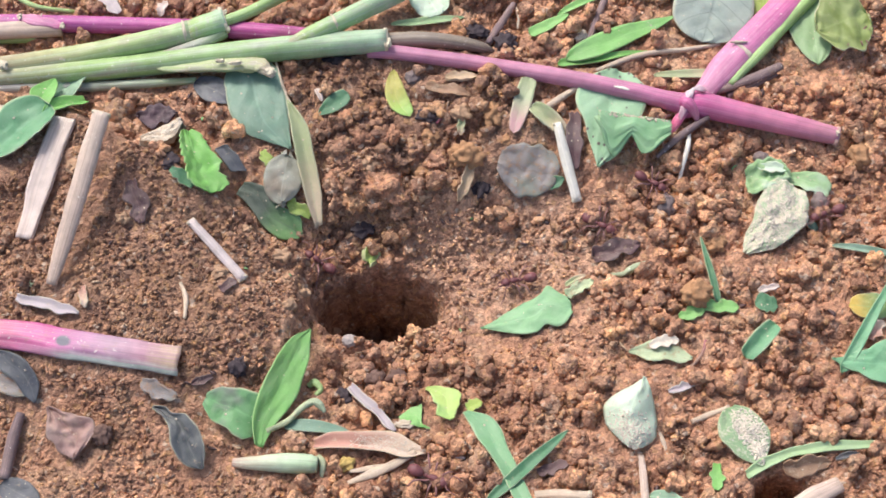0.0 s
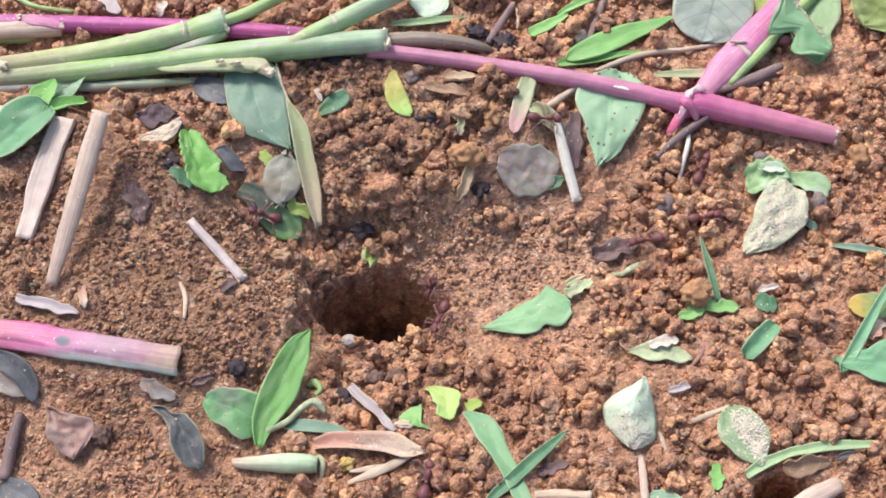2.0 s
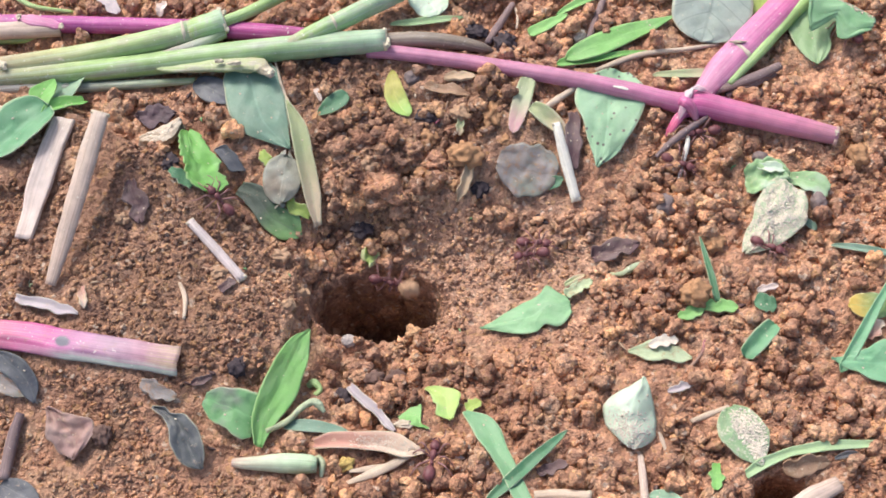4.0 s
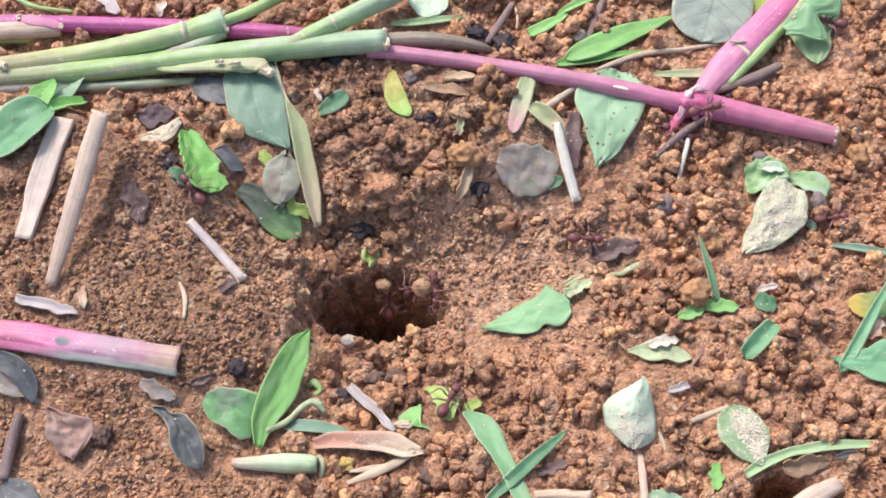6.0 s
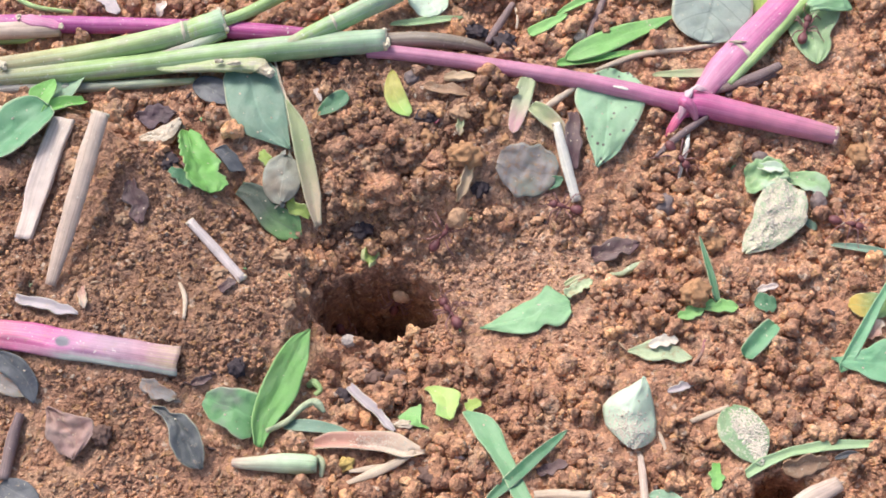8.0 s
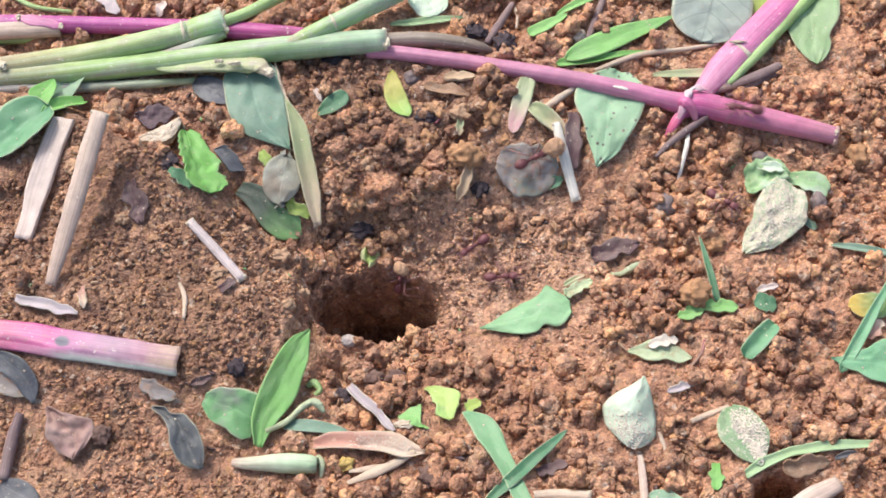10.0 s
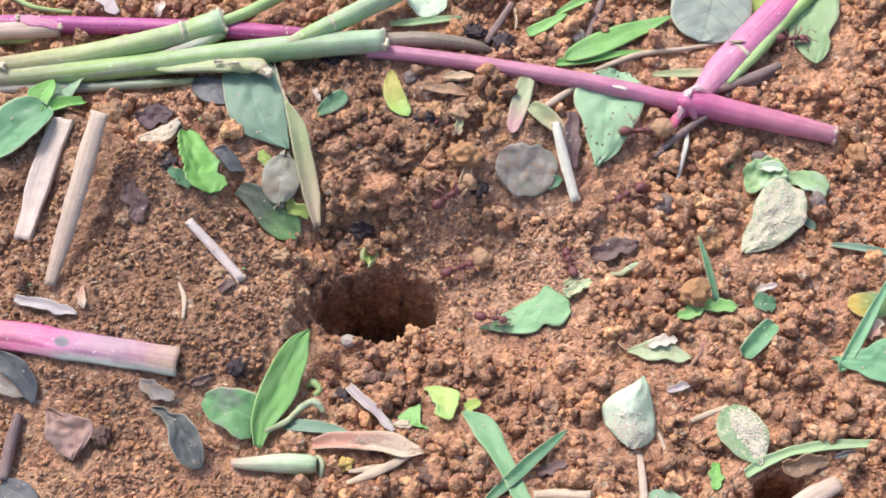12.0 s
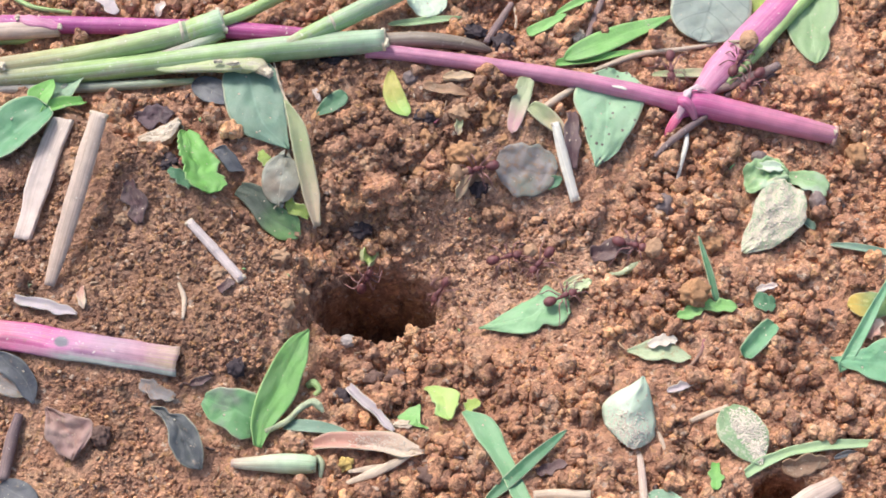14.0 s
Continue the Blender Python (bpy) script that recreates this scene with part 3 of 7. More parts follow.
def blade(name, label, category, material, a, b, width, shape=(0.5, 0.6), bend=0.6, fold=0.5, side=0.0, roll=0.0,
          ragged=0.03, curl=0.0, thick=0.22, rib=0.0, seed=1, group="", rows=26, cols=9, rib_material=None, free=False, clear=0.3, bites=(), crumple=0.032, specks=0.7, edges=(), teeth=()):
    """A leaf or flake from a to b (x, y, height over the ground, mm), lying as the ground lies there."""
    p, q = Vector((a[0], a[1], ground_z(a[0], a[1]) + a[2])), Vector((b[0], b[1], ground_z(b[0], b[1]) + b[2]))
    length = (q - p).length
    if width < 5.2 and not edges and not rib and any(k in name for k in ("flake", "scrap", "patch", "bark", "husk", "speck", "stub", "dusty")):
        # torn scraps have no clean outline
        rng = random.Random(round(a[0] * 7 + a[1] * 13 + width * 3, 2))
        edges = tuple((-0.5 * k * rng.uniform(0.55, 1.1), 0.5 * k * rng.uniform(0.55, 1.1)) for k in (rng.uniform(0.2, 0.7), 0.9, 1.0, 1.0, 1.0, 0.9, 0.75, rng.uniform(0.1, 0.6)))
        ragged, rows = max(ragged, 0.10), 32
    if width > 6:
        rows, cols = max(rows, 38), max(cols, 17)
    top, uvs = sheet_points(length, width, shape, bend, fold, side, ragged, curl, seed, rows, cols, bites, crumple, edges, teeth)
    up = ground_up((a[0] + b[0]) / 2, (a[1] + b[1]) / 2, 5.0)
    m = axes(p, q - p, up) @ pose(0, 0, 0, 0, roll, 0)
    # the sheet gives way to the ground under it, softly
    turn = np.array(m.to_3x3())
    world = top @ turn.T + np.array(p)
    need = np.maximum(surface(world[..., 0], world[..., 1]) + clear + thick - world[..., 2], 0)
    bed = np.quantile(need, 0.6)
    need = np.maximum(need - bed, 0)
    for k in range(24):
        wide = np.pad(need, 1, mode="edge")
        sides = (wide[:-2, 1:-1], wide[2:, 1:-1], wide[1:-1, :-2], wide[1:-1, 2:])
        need = np.maximum.reduce([need, *sides]) if k < rows // 9 else (sum(sides) + 2 * need) / 6
    need = need + bed
    top = top + (need[..., None] * np.array([0, 0, 1.0])) @ turn
    leafy = thing(name, label, category, group)
    leafy.matrix_world = m
    TOPS[leafy.name] = top
    v, f, w = solid_sheet(rows, cols, top, thick, uvs)
    me = mesh_from(name, v, f, material, w)
    rim = 2 * (rows + cols) - 4
    me.polygons.foreach_set("use_smooth", [True] * (len(f) - rim) + [False] * rim)
    part("blade" if rib else "body", me, leafy)
    if rib:
        mid = top[:, cols // 2] - np.array([0, 0, thick * 0.5])
        r = np.linspace(rib, rib * 0.35, rows) * 0.5
        vv, ff, ww = tube_mesh(mid, r * 1.2, 8)
        part("midrib", mesh_from("midrib", vv, ff, rib_material or material, ww), leafy, "raised midrib")
    if not free:
        marks = [top[i, cols // 2] @ turn.T + np.array(p) for i in (rows // 8, rows // 2, rows - 1 - rows // 8)] if edges else (a, b)
        for c, d in zip(marks, marks[1:]):
            FOOT.append((c[0], c[1], d[0], d[1], width * 0.5))
    if width > 3.6 and specks:
        grains_on(leafy, "earth_speck", (0.05, 0.95), (0.08, 0.92), max(3, int(width * specks)), 0.24, crust, seed + len(FOOT), "pale grains of earth on the leaf")
    return leafy


def tube_mesh(path, radii, sides=14, flat=1.0, lumps=0.0, seed=0):
    """A round solid along a path (mm), ends closed."""
    path = np.asarray(path, float)
    n = len(path)
    tan = np.gradient(path, axis=0)
    tan /= np.maximum(np.linalg.norm(tan, axis=1, keepdims=True), 1e-9)
    up = np.array([0.02, 0.01, 1.0]) if abs(tan[:, 2]).max() < 0.9 else np.array([0.0, 1.0, 0.1])
    sidev = np.cross(tan, up)
    sidev /= np.linalg.norm(sidev, axis=1, keepdims=True)
    nor = np.cross(sidev, tan)
    ang = np.linspace(0, 2 * np.pi, sides, endpoint=False)
    verts, uvs = [], []
    for i in range(n):
        for j, g in enumerate(ang):
            r = radii[i] * (1 + lumps * float(billow(np.array(i * 0.45 + seed), np.array(j * 0.8), 1.0, seed)))
            verts.append(path[i] + r * (np.cos(g) * sidev[i] + flat * np.sin(g) * nor[i]))
            uvs.append((abs(2 * j / sides - 1), i / (n - 1)))
    faces = [(i * sides + j, i * sides + (j + 1) % sides, (i + 1) * sides + (j + 1) % sides, (i + 1) * sides + j)
             for i in range(n - 1) for j in range(sides)]
    faces += [tuple(range(sides - 1, -1, -1)), tuple(range((n - 1) * sides, n * sides))]
    return np.array(verts), faces, np.array(uvs)


def smooth_path(points, steps):
    """A curve through the points (rows of numbers)."""
    p = np.asarray(points, float)
    p = np.concatenate([[2 * p[0] - p[1]], p, [2 * p[-1] - p[-2]]])
    out = []
    for i in range(1, len(p) - 2):
        for t in np.linspace(0, 1, steps, endpoint=False):
            a, b, c, d = p[i - 1], p[i], p[i + 1], p[i + 2]
            out.append(0.5 * (2 * b + (c - a) * t + (2 * a - 5 * b + 4 * c - d) * t * t + (3 * b - a - 3 * c + d) * t ** 3))
    out.append(p[-2])
    return np.array(out)


def stalk(name, label, category, material, points, piece="stem", parent=None, flat=1.0, steps=8, sides=16, lumps=0.05, ends=("", ""),
          pith_material=None, nodes=(), node_material=None, seed=3, group="", part_label=""):
    """A stem through points (x, y, height of its axis over the ground, radius). ends: 'cut' shows the pith of a hollow cut end."""
    rows = [(x, y, ground_z(x, y) + h, r) for x, y, h, r in points]
    # stems are stiff: the ground's small waves are evened out between the given points
    c = smooth_path(rows, steps)
    base = rows[0][:3]
    holder = parent
    if parent is None:
        holder = thing(name, label, category, group)
        holder.matrix_world = pose(*(v * MM for v in base))
    origin = np.array([v / MM for v in holder.matrix_world.translation])
    if parent is None:
        # stiff: what the ground lifts, it lifts evenly over some length
        need = np.maximum(relief(c[:, 0], c[:, 1]) + 0.8 + c[:, 3] * flat * 0.7 - c[:, 2], 0)
        for _ in range(25):
            wide = np.pad(need, 1, mode="edge")
            need = np.maximum(need * 0.9, (wide[:-2] + 2 * need + wide[2:]) / 4)
        c[:, 2] += need
    path, radii = c[:, :3] - origin, c[:, 3]
    v, f, w = tube_mesh(path, radii, sides, flat, lumps, seed)
    stem = part(piece, mesh_from(name, v, f, material, w), holder, part_label)
    for end, at, nxt in ((ends[0], 0, 1), (ends[1], -1, -2)):
        if end == "cut":
            d = path[at] - path[nxt]
            d /= np.linalg.norm(d)
            r = radii[at]
            ring = [path[at] - d * 0.6, path[at] + d * 0.18, path[at] + d * 0.22, path[at] - d * 0.05, path[at] - d * 0.5]
            vv, ff, ww = tube_mesh(ring, [r * 1.02, r * 1.0, r * 0.80, r * 0.55, r * 0.45], sides, flat, 0.18, seed + 1)
            part("cut_end", mesh_from("cut_end", vv, ff, pith_material or pith, ww), holder, "pale cut end")
    for k in nodes:
        i = int(k * (len(path) - 1))
        i = min(max(i, 1), len(path) - 2)
        d = path[i + 1] - path[i - 1]
        d /= np.linalg.norm(d)
        r = radii[i]
        ring = [path[i] - d * r * 0.14, path[i] - d * r * 0.06, path[i], path[i] + d * r * 0.08, path[i] + d * r * 0.16]
        vv, ff, ww = tube_mesh(ring, [r * 0.97, r * 1.03, r * 1.05, r * 1.03, r * 0.97], sides, flat, 0.16, seed + 2)
        part("node", mesh_from("node", vv, ff, node_material or pith, ww), holder, "swollen node")
    if parent is None or max(p[3] for p in points) > 1.2:
        for p, q in zip(points, points[1:]):
            FOOT.append((p[0], p[1], q[0], q[1], max(p[3], q[3]) * 0.9))
    return holder


def lump_mesh(name, size, material, seed, amount=0.22, level=4, fine=0.08):
    """A clod or stone: an uneven ball, size = its three half axes in mm."""
    bm = bmesh.new()
    bmesh.ops.create_icosphere(bm, subdivisions=level, radius=1.0)
    for v in bm.verts:
        d = v.co.normalized()
        k = 1 + amount * noise.noise(d * 1.6 + Vector((seed * 3.7, 0, 0))) + fine * 2 * noise.noise(d * 5 + Vector((0, seed * 1.3, 0)))
        if amount > 0.2:
            # crumbs grown together
            k += 0.20 - 0.5 * noise.voronoi(d * 2.0 + Vector((seed * 1.9, 0, seed)))[0][0]
        v.co = Vector((d.x * size[0], d.y * size[1], d.z * size[2])) * k * MM
    me = bpy.data.meshes.new(name)
    bm.to_mesh(me)
    bm.free()
    me.polygons.foreach_set("use_smooth", [True] * len(me.polygons))
    me.materials.append(material)
    return me


def clod(name, label, category, material, at, size, seed=1, amount=0.25, turn=0.0, group=""):
    """A lump that rests on the ground at (x, y, height of its middle)."""
    ob = new(name, lump_mesh(name, size, material, seed, amount))
    ob.matrix_world = pose(at[0] * MM, at[1] * MM, (ground_z(at[0], at[1]) + at[2]) * MM, 0, 0, turn)
    return tagged(ob, label, category, group)


def grains_on(leafy, name, along, across, count, size, material, seed, label=""):
    """Dry earth stuck to a leaf's upper face, between two shares of its length and width: flat grains, one mesh."""
    rng = np.random.RandomState(seed)
    top = TOPS[leafy.name]
    verts, faces = [], []
    bm = bmesh.new()
    bmesh.ops.create_icosphere(bm, subdivisions=1, radius=1.0)
    ball = np.array([v.co[:] for v in bm.verts])
    tri = [tuple(v.index for v in f.verts) for f in bm.faces]
    bm.free()
    rows, cols = top.shape[:2]
    for _ in range(count):
        t = along[0] + (along[1] - along[0]) * rng.beta(2, 2)
        u = across[0] + (across[1] - across[0]) * rng.beta(2, 2)
        gi, gj = min(max(t, 0), 1) * (rows - 1.001), min(max(u, 0), 1) * (cols - 1.001)
        i, j = int(gi), int(gj)
        fi, fj = gi - i, gj - j
        c = (top[i, j] * (1 - fi) + top[i + 1, j] * fi) * (1 - fj) + (top[i, j + 1] * (1 - fi) + top[i + 1, j + 1] * fi) * fj
        r = size * (0.35 + 1.0 * rng.rand() ** 2)
        k = len(verts)
        verts.extend(c + ball * r * (0.6 + 0.8 * rng.rand(len(ball), 1)) * [1, 1, 0.45])
        faces.extend(tuple(k + i for i in f) for f in tri)
    ob = part(name, mesh_from(name, verts, faces, material), leafy, label)
    ob["kind"] = "stuff"
    return ob


# ---- plant litter, stalks and stones ----
# stalks heaped along the upper edge
st = stalk("magenta_stalk", "magenta plant stalk with torn pale sheath on soil", "stalk", magenta_stalk, [(-116.3, 58.7, 3, 2.12), (-102.9, 58.3, 3, 2.12), (-80.1, 57.5, 3, 2.12), (-60.5, 55.7, 3.5, 2.12), (-42.5, 53.1, 3.5, 2.06), (-24.8, 51.2, 3, 1.80)], ends=('', 'cut'), nodes=(0.27,))
stalk("", "", "", dry_stick, [(-114.3, 55.8, 3.6, 2.19), (-101.7, 55.8, 3.8, 2.19), (-92.6, 56.3, 3.6, 1.93)], piece="sheath", parent=st, part_label="brown torn sheath", flat=0.9)
stalk("", "", "", pink_sheath, [(-103.7, 58.8, 4.8, 0.51), (-99.1, 57.5, 5, 1.54), (-93.6, 56.4, 5, 1.41), (-91.4, 55.6, 4.6, 0.39)], piece="torn_sheath", parent=st, part_label="pale pink torn sheath", flat=0.35, lumps=0.3)
st = stalk("green_stalk", "yellow-green cut grass stalk lying across other stalks", "stalk", green_stalk, [(-111.4, 39.5, 3.4, 2.83), (-89.7, 47.3, 4.6, 2.83), (-70.6, 50.1, 5.2, 2.83), (-60.7, 52.8, 5.6, 2.96)], nodes=(0.97,))
stalk("", "", "", pale_stalk, [(-61.6, 52.5, 5.8, 2.83), (-56.5, 53.7, 6, 3.02), (-52.4, 55.2, 6.2, 3.21)], piece="sheath", parent=st, part_label="frayed pale green sheath", ends=('', 'cut'), flat=0.85)
stalk("", "", "", thin_green, [(-53.8, 54.4, 6, 1.29), (-46.6, 57.5, 6, 1.41), (-34.8, 65.6, 6, 1.67)], piece="shoot", parent=st, part_label="thin green shoot")
stalk("", "", "", grey_stalk, [(-66.3, 46.6, 5, 1.29), (-58.3, 49.1, 5, 1.41), (-52.1, 52.5, 5, 1.29)], piece="side_leaf", parent=st, part_label="green side leaf")
st = stalk("pale_green_stalk", "thick pale green hollow stalk with cut end on soil", "stalk", pale_stalk, [(-111.1, 37.0, 2.8, 2.06), (-88.0, 43.5, 3.6, 2.57), (-61.0, 46.0, 4.4, 2.83), (-40.7, 47.4, 4.6, 2.96), (-24.7, 48.9, 4.4, 2.83), (-13.4, 49.2, 4.2, 2.70)], ends=('', 'cut'), steps=7)
stalk("", "", "", tan_sheath, [(-70.7, 44.4, 5.0, 0.6), (-64.6, 43.6, 5.2, 1.5), (-51.0, 42.6, 5.2, 1.9), (-44.0, 42.4, 5.2, 2.0), (-41.6, 41.2, 5.0, 1.5), (-40.0, 39.6, 4.4, 0.7)], piece="sheath", parent=st, part_label="dry tan ragged sheath", flat=0.45, lumps=0.26)
stalk("leaning_green_stalk", "pale green stalk with white node leaning on stalks", "stalk", pale_stalk, [(-37.8, 46.7, 6, 1.41), (-30.7, 50.7, 6, 2.19), (-23.6, 54.4, 6, 2.31), (-8.7, 63.5, 6, 2.44)], nodes=(0.62,))
stalk("lower_thin_stalk", "thin grey-green stalk under the heap", "stalk", grey_stalk, [(-111.1, 34.9, 1.8, 1.41), (-89.2, 40.1, 1.9, 1.29), (-73.2, 41.2, 1.9, 1.16), (-58.9, 41.6, 1.8, 0.77)])
stalk("olive_stalk", "olive brown drying stalk end on soil", "stalk", olive_stalk, [(-17.4, 50.7, 2.3, 1.80), (-5.3, 50.8, 2.36, 1.86), (3.5, 50.0, 2.24, 1.74), (8.9, 49.0, 1.79, 1.29), (11.9, 48.2, 1.01, 0.51)])
stalk("yellow_stalk", "yellowing short stalk at the heap", "stalk", thin_green, [(-113.4, 55.0, 1.6, 1.16), (-102.2, 54.9, 1.6, 1.03), (-95.4, 56.0, 1.6, 0.64)])
stalk("straw_stub", "pale yellow straw stub on soil", "straw", beige_straw, [(-106.5, 30.6, 1.91, 1.41), (-98.6, 30.0, 1.79, 1.29), (-94.2, 28.8, 1.14, 0.64)])
# the purple stem with its node and rootlets
st = stalk("purple_stem", "long purple creeping stem with swollen node on soil", "stem", purple_stalk, [(-18.0, 48.0, 2.6, 1.67), (-8.6, 46.5, 2.8, 1.74), (8.8, 43.5, 3, 1.86), (28.6, 39.5, 3.2, 1.99), (43.0, 36.1, 3.3, 2.12), (53.3, 33.2, 3.4, 2.31), (57.0, 32.6, 3.5, 2.96)], nodes=(0.985,), node_material=rose_stalk, sides=20, steps=8)
stalk("", "", "", rose_stalk, [(55.3, 32.0, 3.4, 2.70), (58.9, 32.9, 3.6, 3.21), (66.6, 31.6, 3.4, 2.83), (80.6, 27.8, 3, 2.51), (91.0, 25.4, 2.6, 2.12)], piece="next_joint", parent=st, part_label="rose pink thicker joint", ends=('', 'cut'), pith_material=pith_rose, sides=20)
stalk("", "", "", white_straw, [(39.5, 36.1, 5.05, 0.39), (42.5, 35.7, 5.1, 0.77), (46.4, 35.3, 5, 0.26)], piece="scar", parent=st, part_label="pale scraped scar", flat=0.35)
stalk("", "", "", red_bract, [(56.0, 30.2, 5.2, 0.8), (54.3, 28.6, 4.6, 1.15), (52.6, 26.4, 3.6, 0.95), (51.6, 25.0, 3.0, 0.35)], piece="bract", parent=st, part_label="red bract at the node", flat=0.6)
stalk("", "", "", dark_twig, [(61.4, 29.6, 4.4, 0.55), (57.0, 26.6, 4.4, 0.85), (52.6, 23.2, 4.0, 0.8), (49.0, 20.2, 3.4, 0.45)], piece="rootlet", parent=st, part_label="grey brown dead rootlet")
stalk("", "", "", white_straw, [(56.8, 26.4, 3.4, 0.45), (56.2, 22.6, 3.6, 0.6), (54.8, 18.0, 3.2, 0.5), (54.0, 14.6, 2.6, 0.35)], piece="rootlet", parent=st, part_label="white rootlet")
stalk("", "", "", rose_stalk, [(54.6, 32.0, 5.6, 0.9), (56.0, 31.4, 6.2, 1.5), (57.6, 30.2, 5.6, 1.2), (58.6, 28.6, 4.6, 0.6)], piece="bud_scale", parent=st, part_label="pink bud scale")
stalk("", "", "", frill, [(57.8, 34.8, 6.6, 0.35), (56.6, 33.0, 7.0, 0.75), (55.9, 31.2, 6.8, 0.6), (55.0, 29.6, 6.0, 0.7), (54.4, 28.0, 5.2, 0.3)], piece="torn_frill", parent=st, part_label="pale pink torn sheath edge", flat=0.45, lumps=0.5)
stalk("", "", "", frill, [(57.6, 34.4, 6.9, 0.3), (59.2, 34.8, 7.0, 0.8), (61.2, 34.6, 6.9, 0.3)], piece="torn_frill", parent=st, part_label="white torn sheath flap", flat=0.4, lumps=0.5)
st = stalk("pink_stalk", "flat pink stalk with green edge beside purple stem", "stalk", pink_sheath, [(59.8, 35.4, 2.6, 2.06), (66.0, 43.1, 3, 3.47), (73.9, 51.5, 3.4, 3.60), (89.2, 68.5, 3.6, 3.60)], flat=0.55, nodes=(0.55,), sides=20)
stalk("", "", "", thin_green, [(67.2, 38.6, 3.2, 0.77), (75.2, 47.2, 3.6, 1.29), (82.3, 56.1, 3.8, 1.54), (91.6, 66.4, 3.8, 1.93)], piece="edge", parent=st, part_label="green edge strip")
stalk("grey_twig", "grey purple dead twig beside purple stem", "twig", dark_twig, [(61.5, 37.0, 2.2, 0.9), (67.5, 38.6, 2.6, 1.25), (74.0, 41.2, 2.6, 1.3), (80.0, 44.4, 2.4, 1.0)], flat=0.8)
stalk("grey_twig", "short brown dead twig beside purple stem", "twig", dark_twig, [(66.7, 36.6, 1.2, 0.77), (72.9, 39.5, 1.2, 0.90), (79.0, 42.9, 1, 0.51)])
# leaves and blades in the upper right
blade("grass_blade", "broad bright green grass blade on soil", "leaf", grass_green, (28.9, 44.8, 1), (56.9, 58.8, 2), 5.8, shape=(0.55, 1.1), rib=0.3, clear=0.7)
blade("grass_blade", "narrow light green grass blade on soil", "leaf", fresh_green, (26.9, 43.8, 1.2), (48.5, 47.9, 1.6), 2.2, shape=(0.15, 0.6))
stalk("dry_grass_stem", "thin dry beige grass stem on soil", "straw", beige_straw, [(35.5, 42.2, 1.2, 0.64), (46.4, 46.6, 1.8, 0.71), (57.5, 49.0, 1.6, 0.58), (66.1, 50.9, 1.2, 0.45)])
blade("pale_grass_leaf", "pale yellow green dry blade on soil", "leaf", straw_green, (49.4, 41.0, 1.4), (68.5, 42.7, 1.4), 2.5, shape=(0.3, 0.05), fold=0.3)
blade("broad_grey_leaf", "large grey-green dry leaf with dark veins on soil", "leaf", grey_green, (68.4, 72.3, 1.6), (61.7, 50.9, 1), 19.4, shape=(0.45, 0.45), bend=1.5, rib=0.3, rib_material=slate)
blade("dull_green_leaf", "pale green leaf half under pink stalk", "leaf", dull_green, (89.1, 70.6, 2.4), (88.9, 44.9, 1.4), 14.0, shape=(0.3, 0.62), bend=1.2, rib=0.25, bites=((0.7, -1, 0.3, 0.12),))
blade("lime_leaf", "yellow-green leaf under pink stalk", "leaf", lime, (78.5, 67.8, 1), (76.8, 57.7, 1), 5.3)
blade("spotted_leaf", "mint green leaf with dark brown spots on soil", "leaf", mint_spotted, (40.2, 42.1, 1.2), (35.5, 18.4, 1.2), 16.2, bend=1.2, roll=4, clear=0.7, edges=((-0.22, 0.06), (-0.49, 0.37), (-0.52, 0.48), (-0.49, 0.45), (-0.42, 0.33), (-0.33, 0.23), (-0.23, 0.12), (-0.01, 0.02)))
stalk("white_stick", "white dry split stick standing on soil", "stick", white_straw, [(26.1, 27.4, 4.2, 1.03), (28.1, 20.2, 3.4, 1.29), (30.7, 11.6, 2.2, 1.16)], flat=0.7, ends=('cut', 'cut'))
blade("pale_sheath", "pale green papery sheath on white stick", "leaf", straw_green, (20.2, 31.7, 2.2), (28.2, 26.0, 3), 4.2, shape=(0.3, 0.4), fold=1.2)
blade("pink_tipped_blade", "pale green blade with pink tip on soil", "leaf", pink_green, (20.0, 39.3, 2), (16.0, 25.2, 1.2), 4.2, shape=(0.15, 0.3), fold=0.4)
stalk("beige_twig", "beige split twig against purple stem", "twig", beige_straw, [(22.4, 30.7, 2, 0.77), (26.5, 34.4, 2.2, 0.90), (31.2, 37.5, 2.4, 0.64)])
blade("plum_bark", "purple brown bark flake on soil", "bark", plum, (30.1, 31.3, 1.2), (30.4, 18.3, 1), 3.9, shape=(0.3, 0.4), fold=1, ragged=0.12)
blade("dusty_leaf", "dusty mauve dry leaf half buried in soil", "leaf", dusty, (12.5, 19.4, 1.3), (26.0, 16.5, 1.3), 13.0, ragged=0.05, bend=0.8, edges=((-0.22, 0.12), (-0.40, 0.30), (-0.48, 0.36), (-0.46, 0.44), (-0.52, 0.42), (-0.46, 0.40), (-0.42, 0.30), (-0.22, 0.14)))
blade("green_speck", "small green leaf scrap under dusty leaf", "leaf", deep_green, (23.8, 14.8, 1), (27.7, 16.6, 1), 2.5)
clod("orange_clod", "rounded orange clod of soil", "soil clod", orange_clod, (5.3, 20.7, 3.0), (3.73, 3.21, 2.96), seed=2)
blade("beige_stub", "ragged beige straw sliver below orange clod", "straw", tan_sliver, (6.8, 19.4, 1.6), (3.4, 11.7, 1.2), 2.6, shape=(0.2, 0.3), ragged=0.3, fold=1, specks=0)
clod("dark_clod", "black lump of humus in soil", "soil clod", dark_clod, (8.6, 15.7, 0.3), (2.57, 2.96, 1.41), seed=3, amount=0.36)
clod("dark_clod", "black lump of humus in soil", "soil clod", dark_clod, (23.9, 8.9, 0.2), (3.47, 2.19, 1.16), seed=4, amount=0.36)
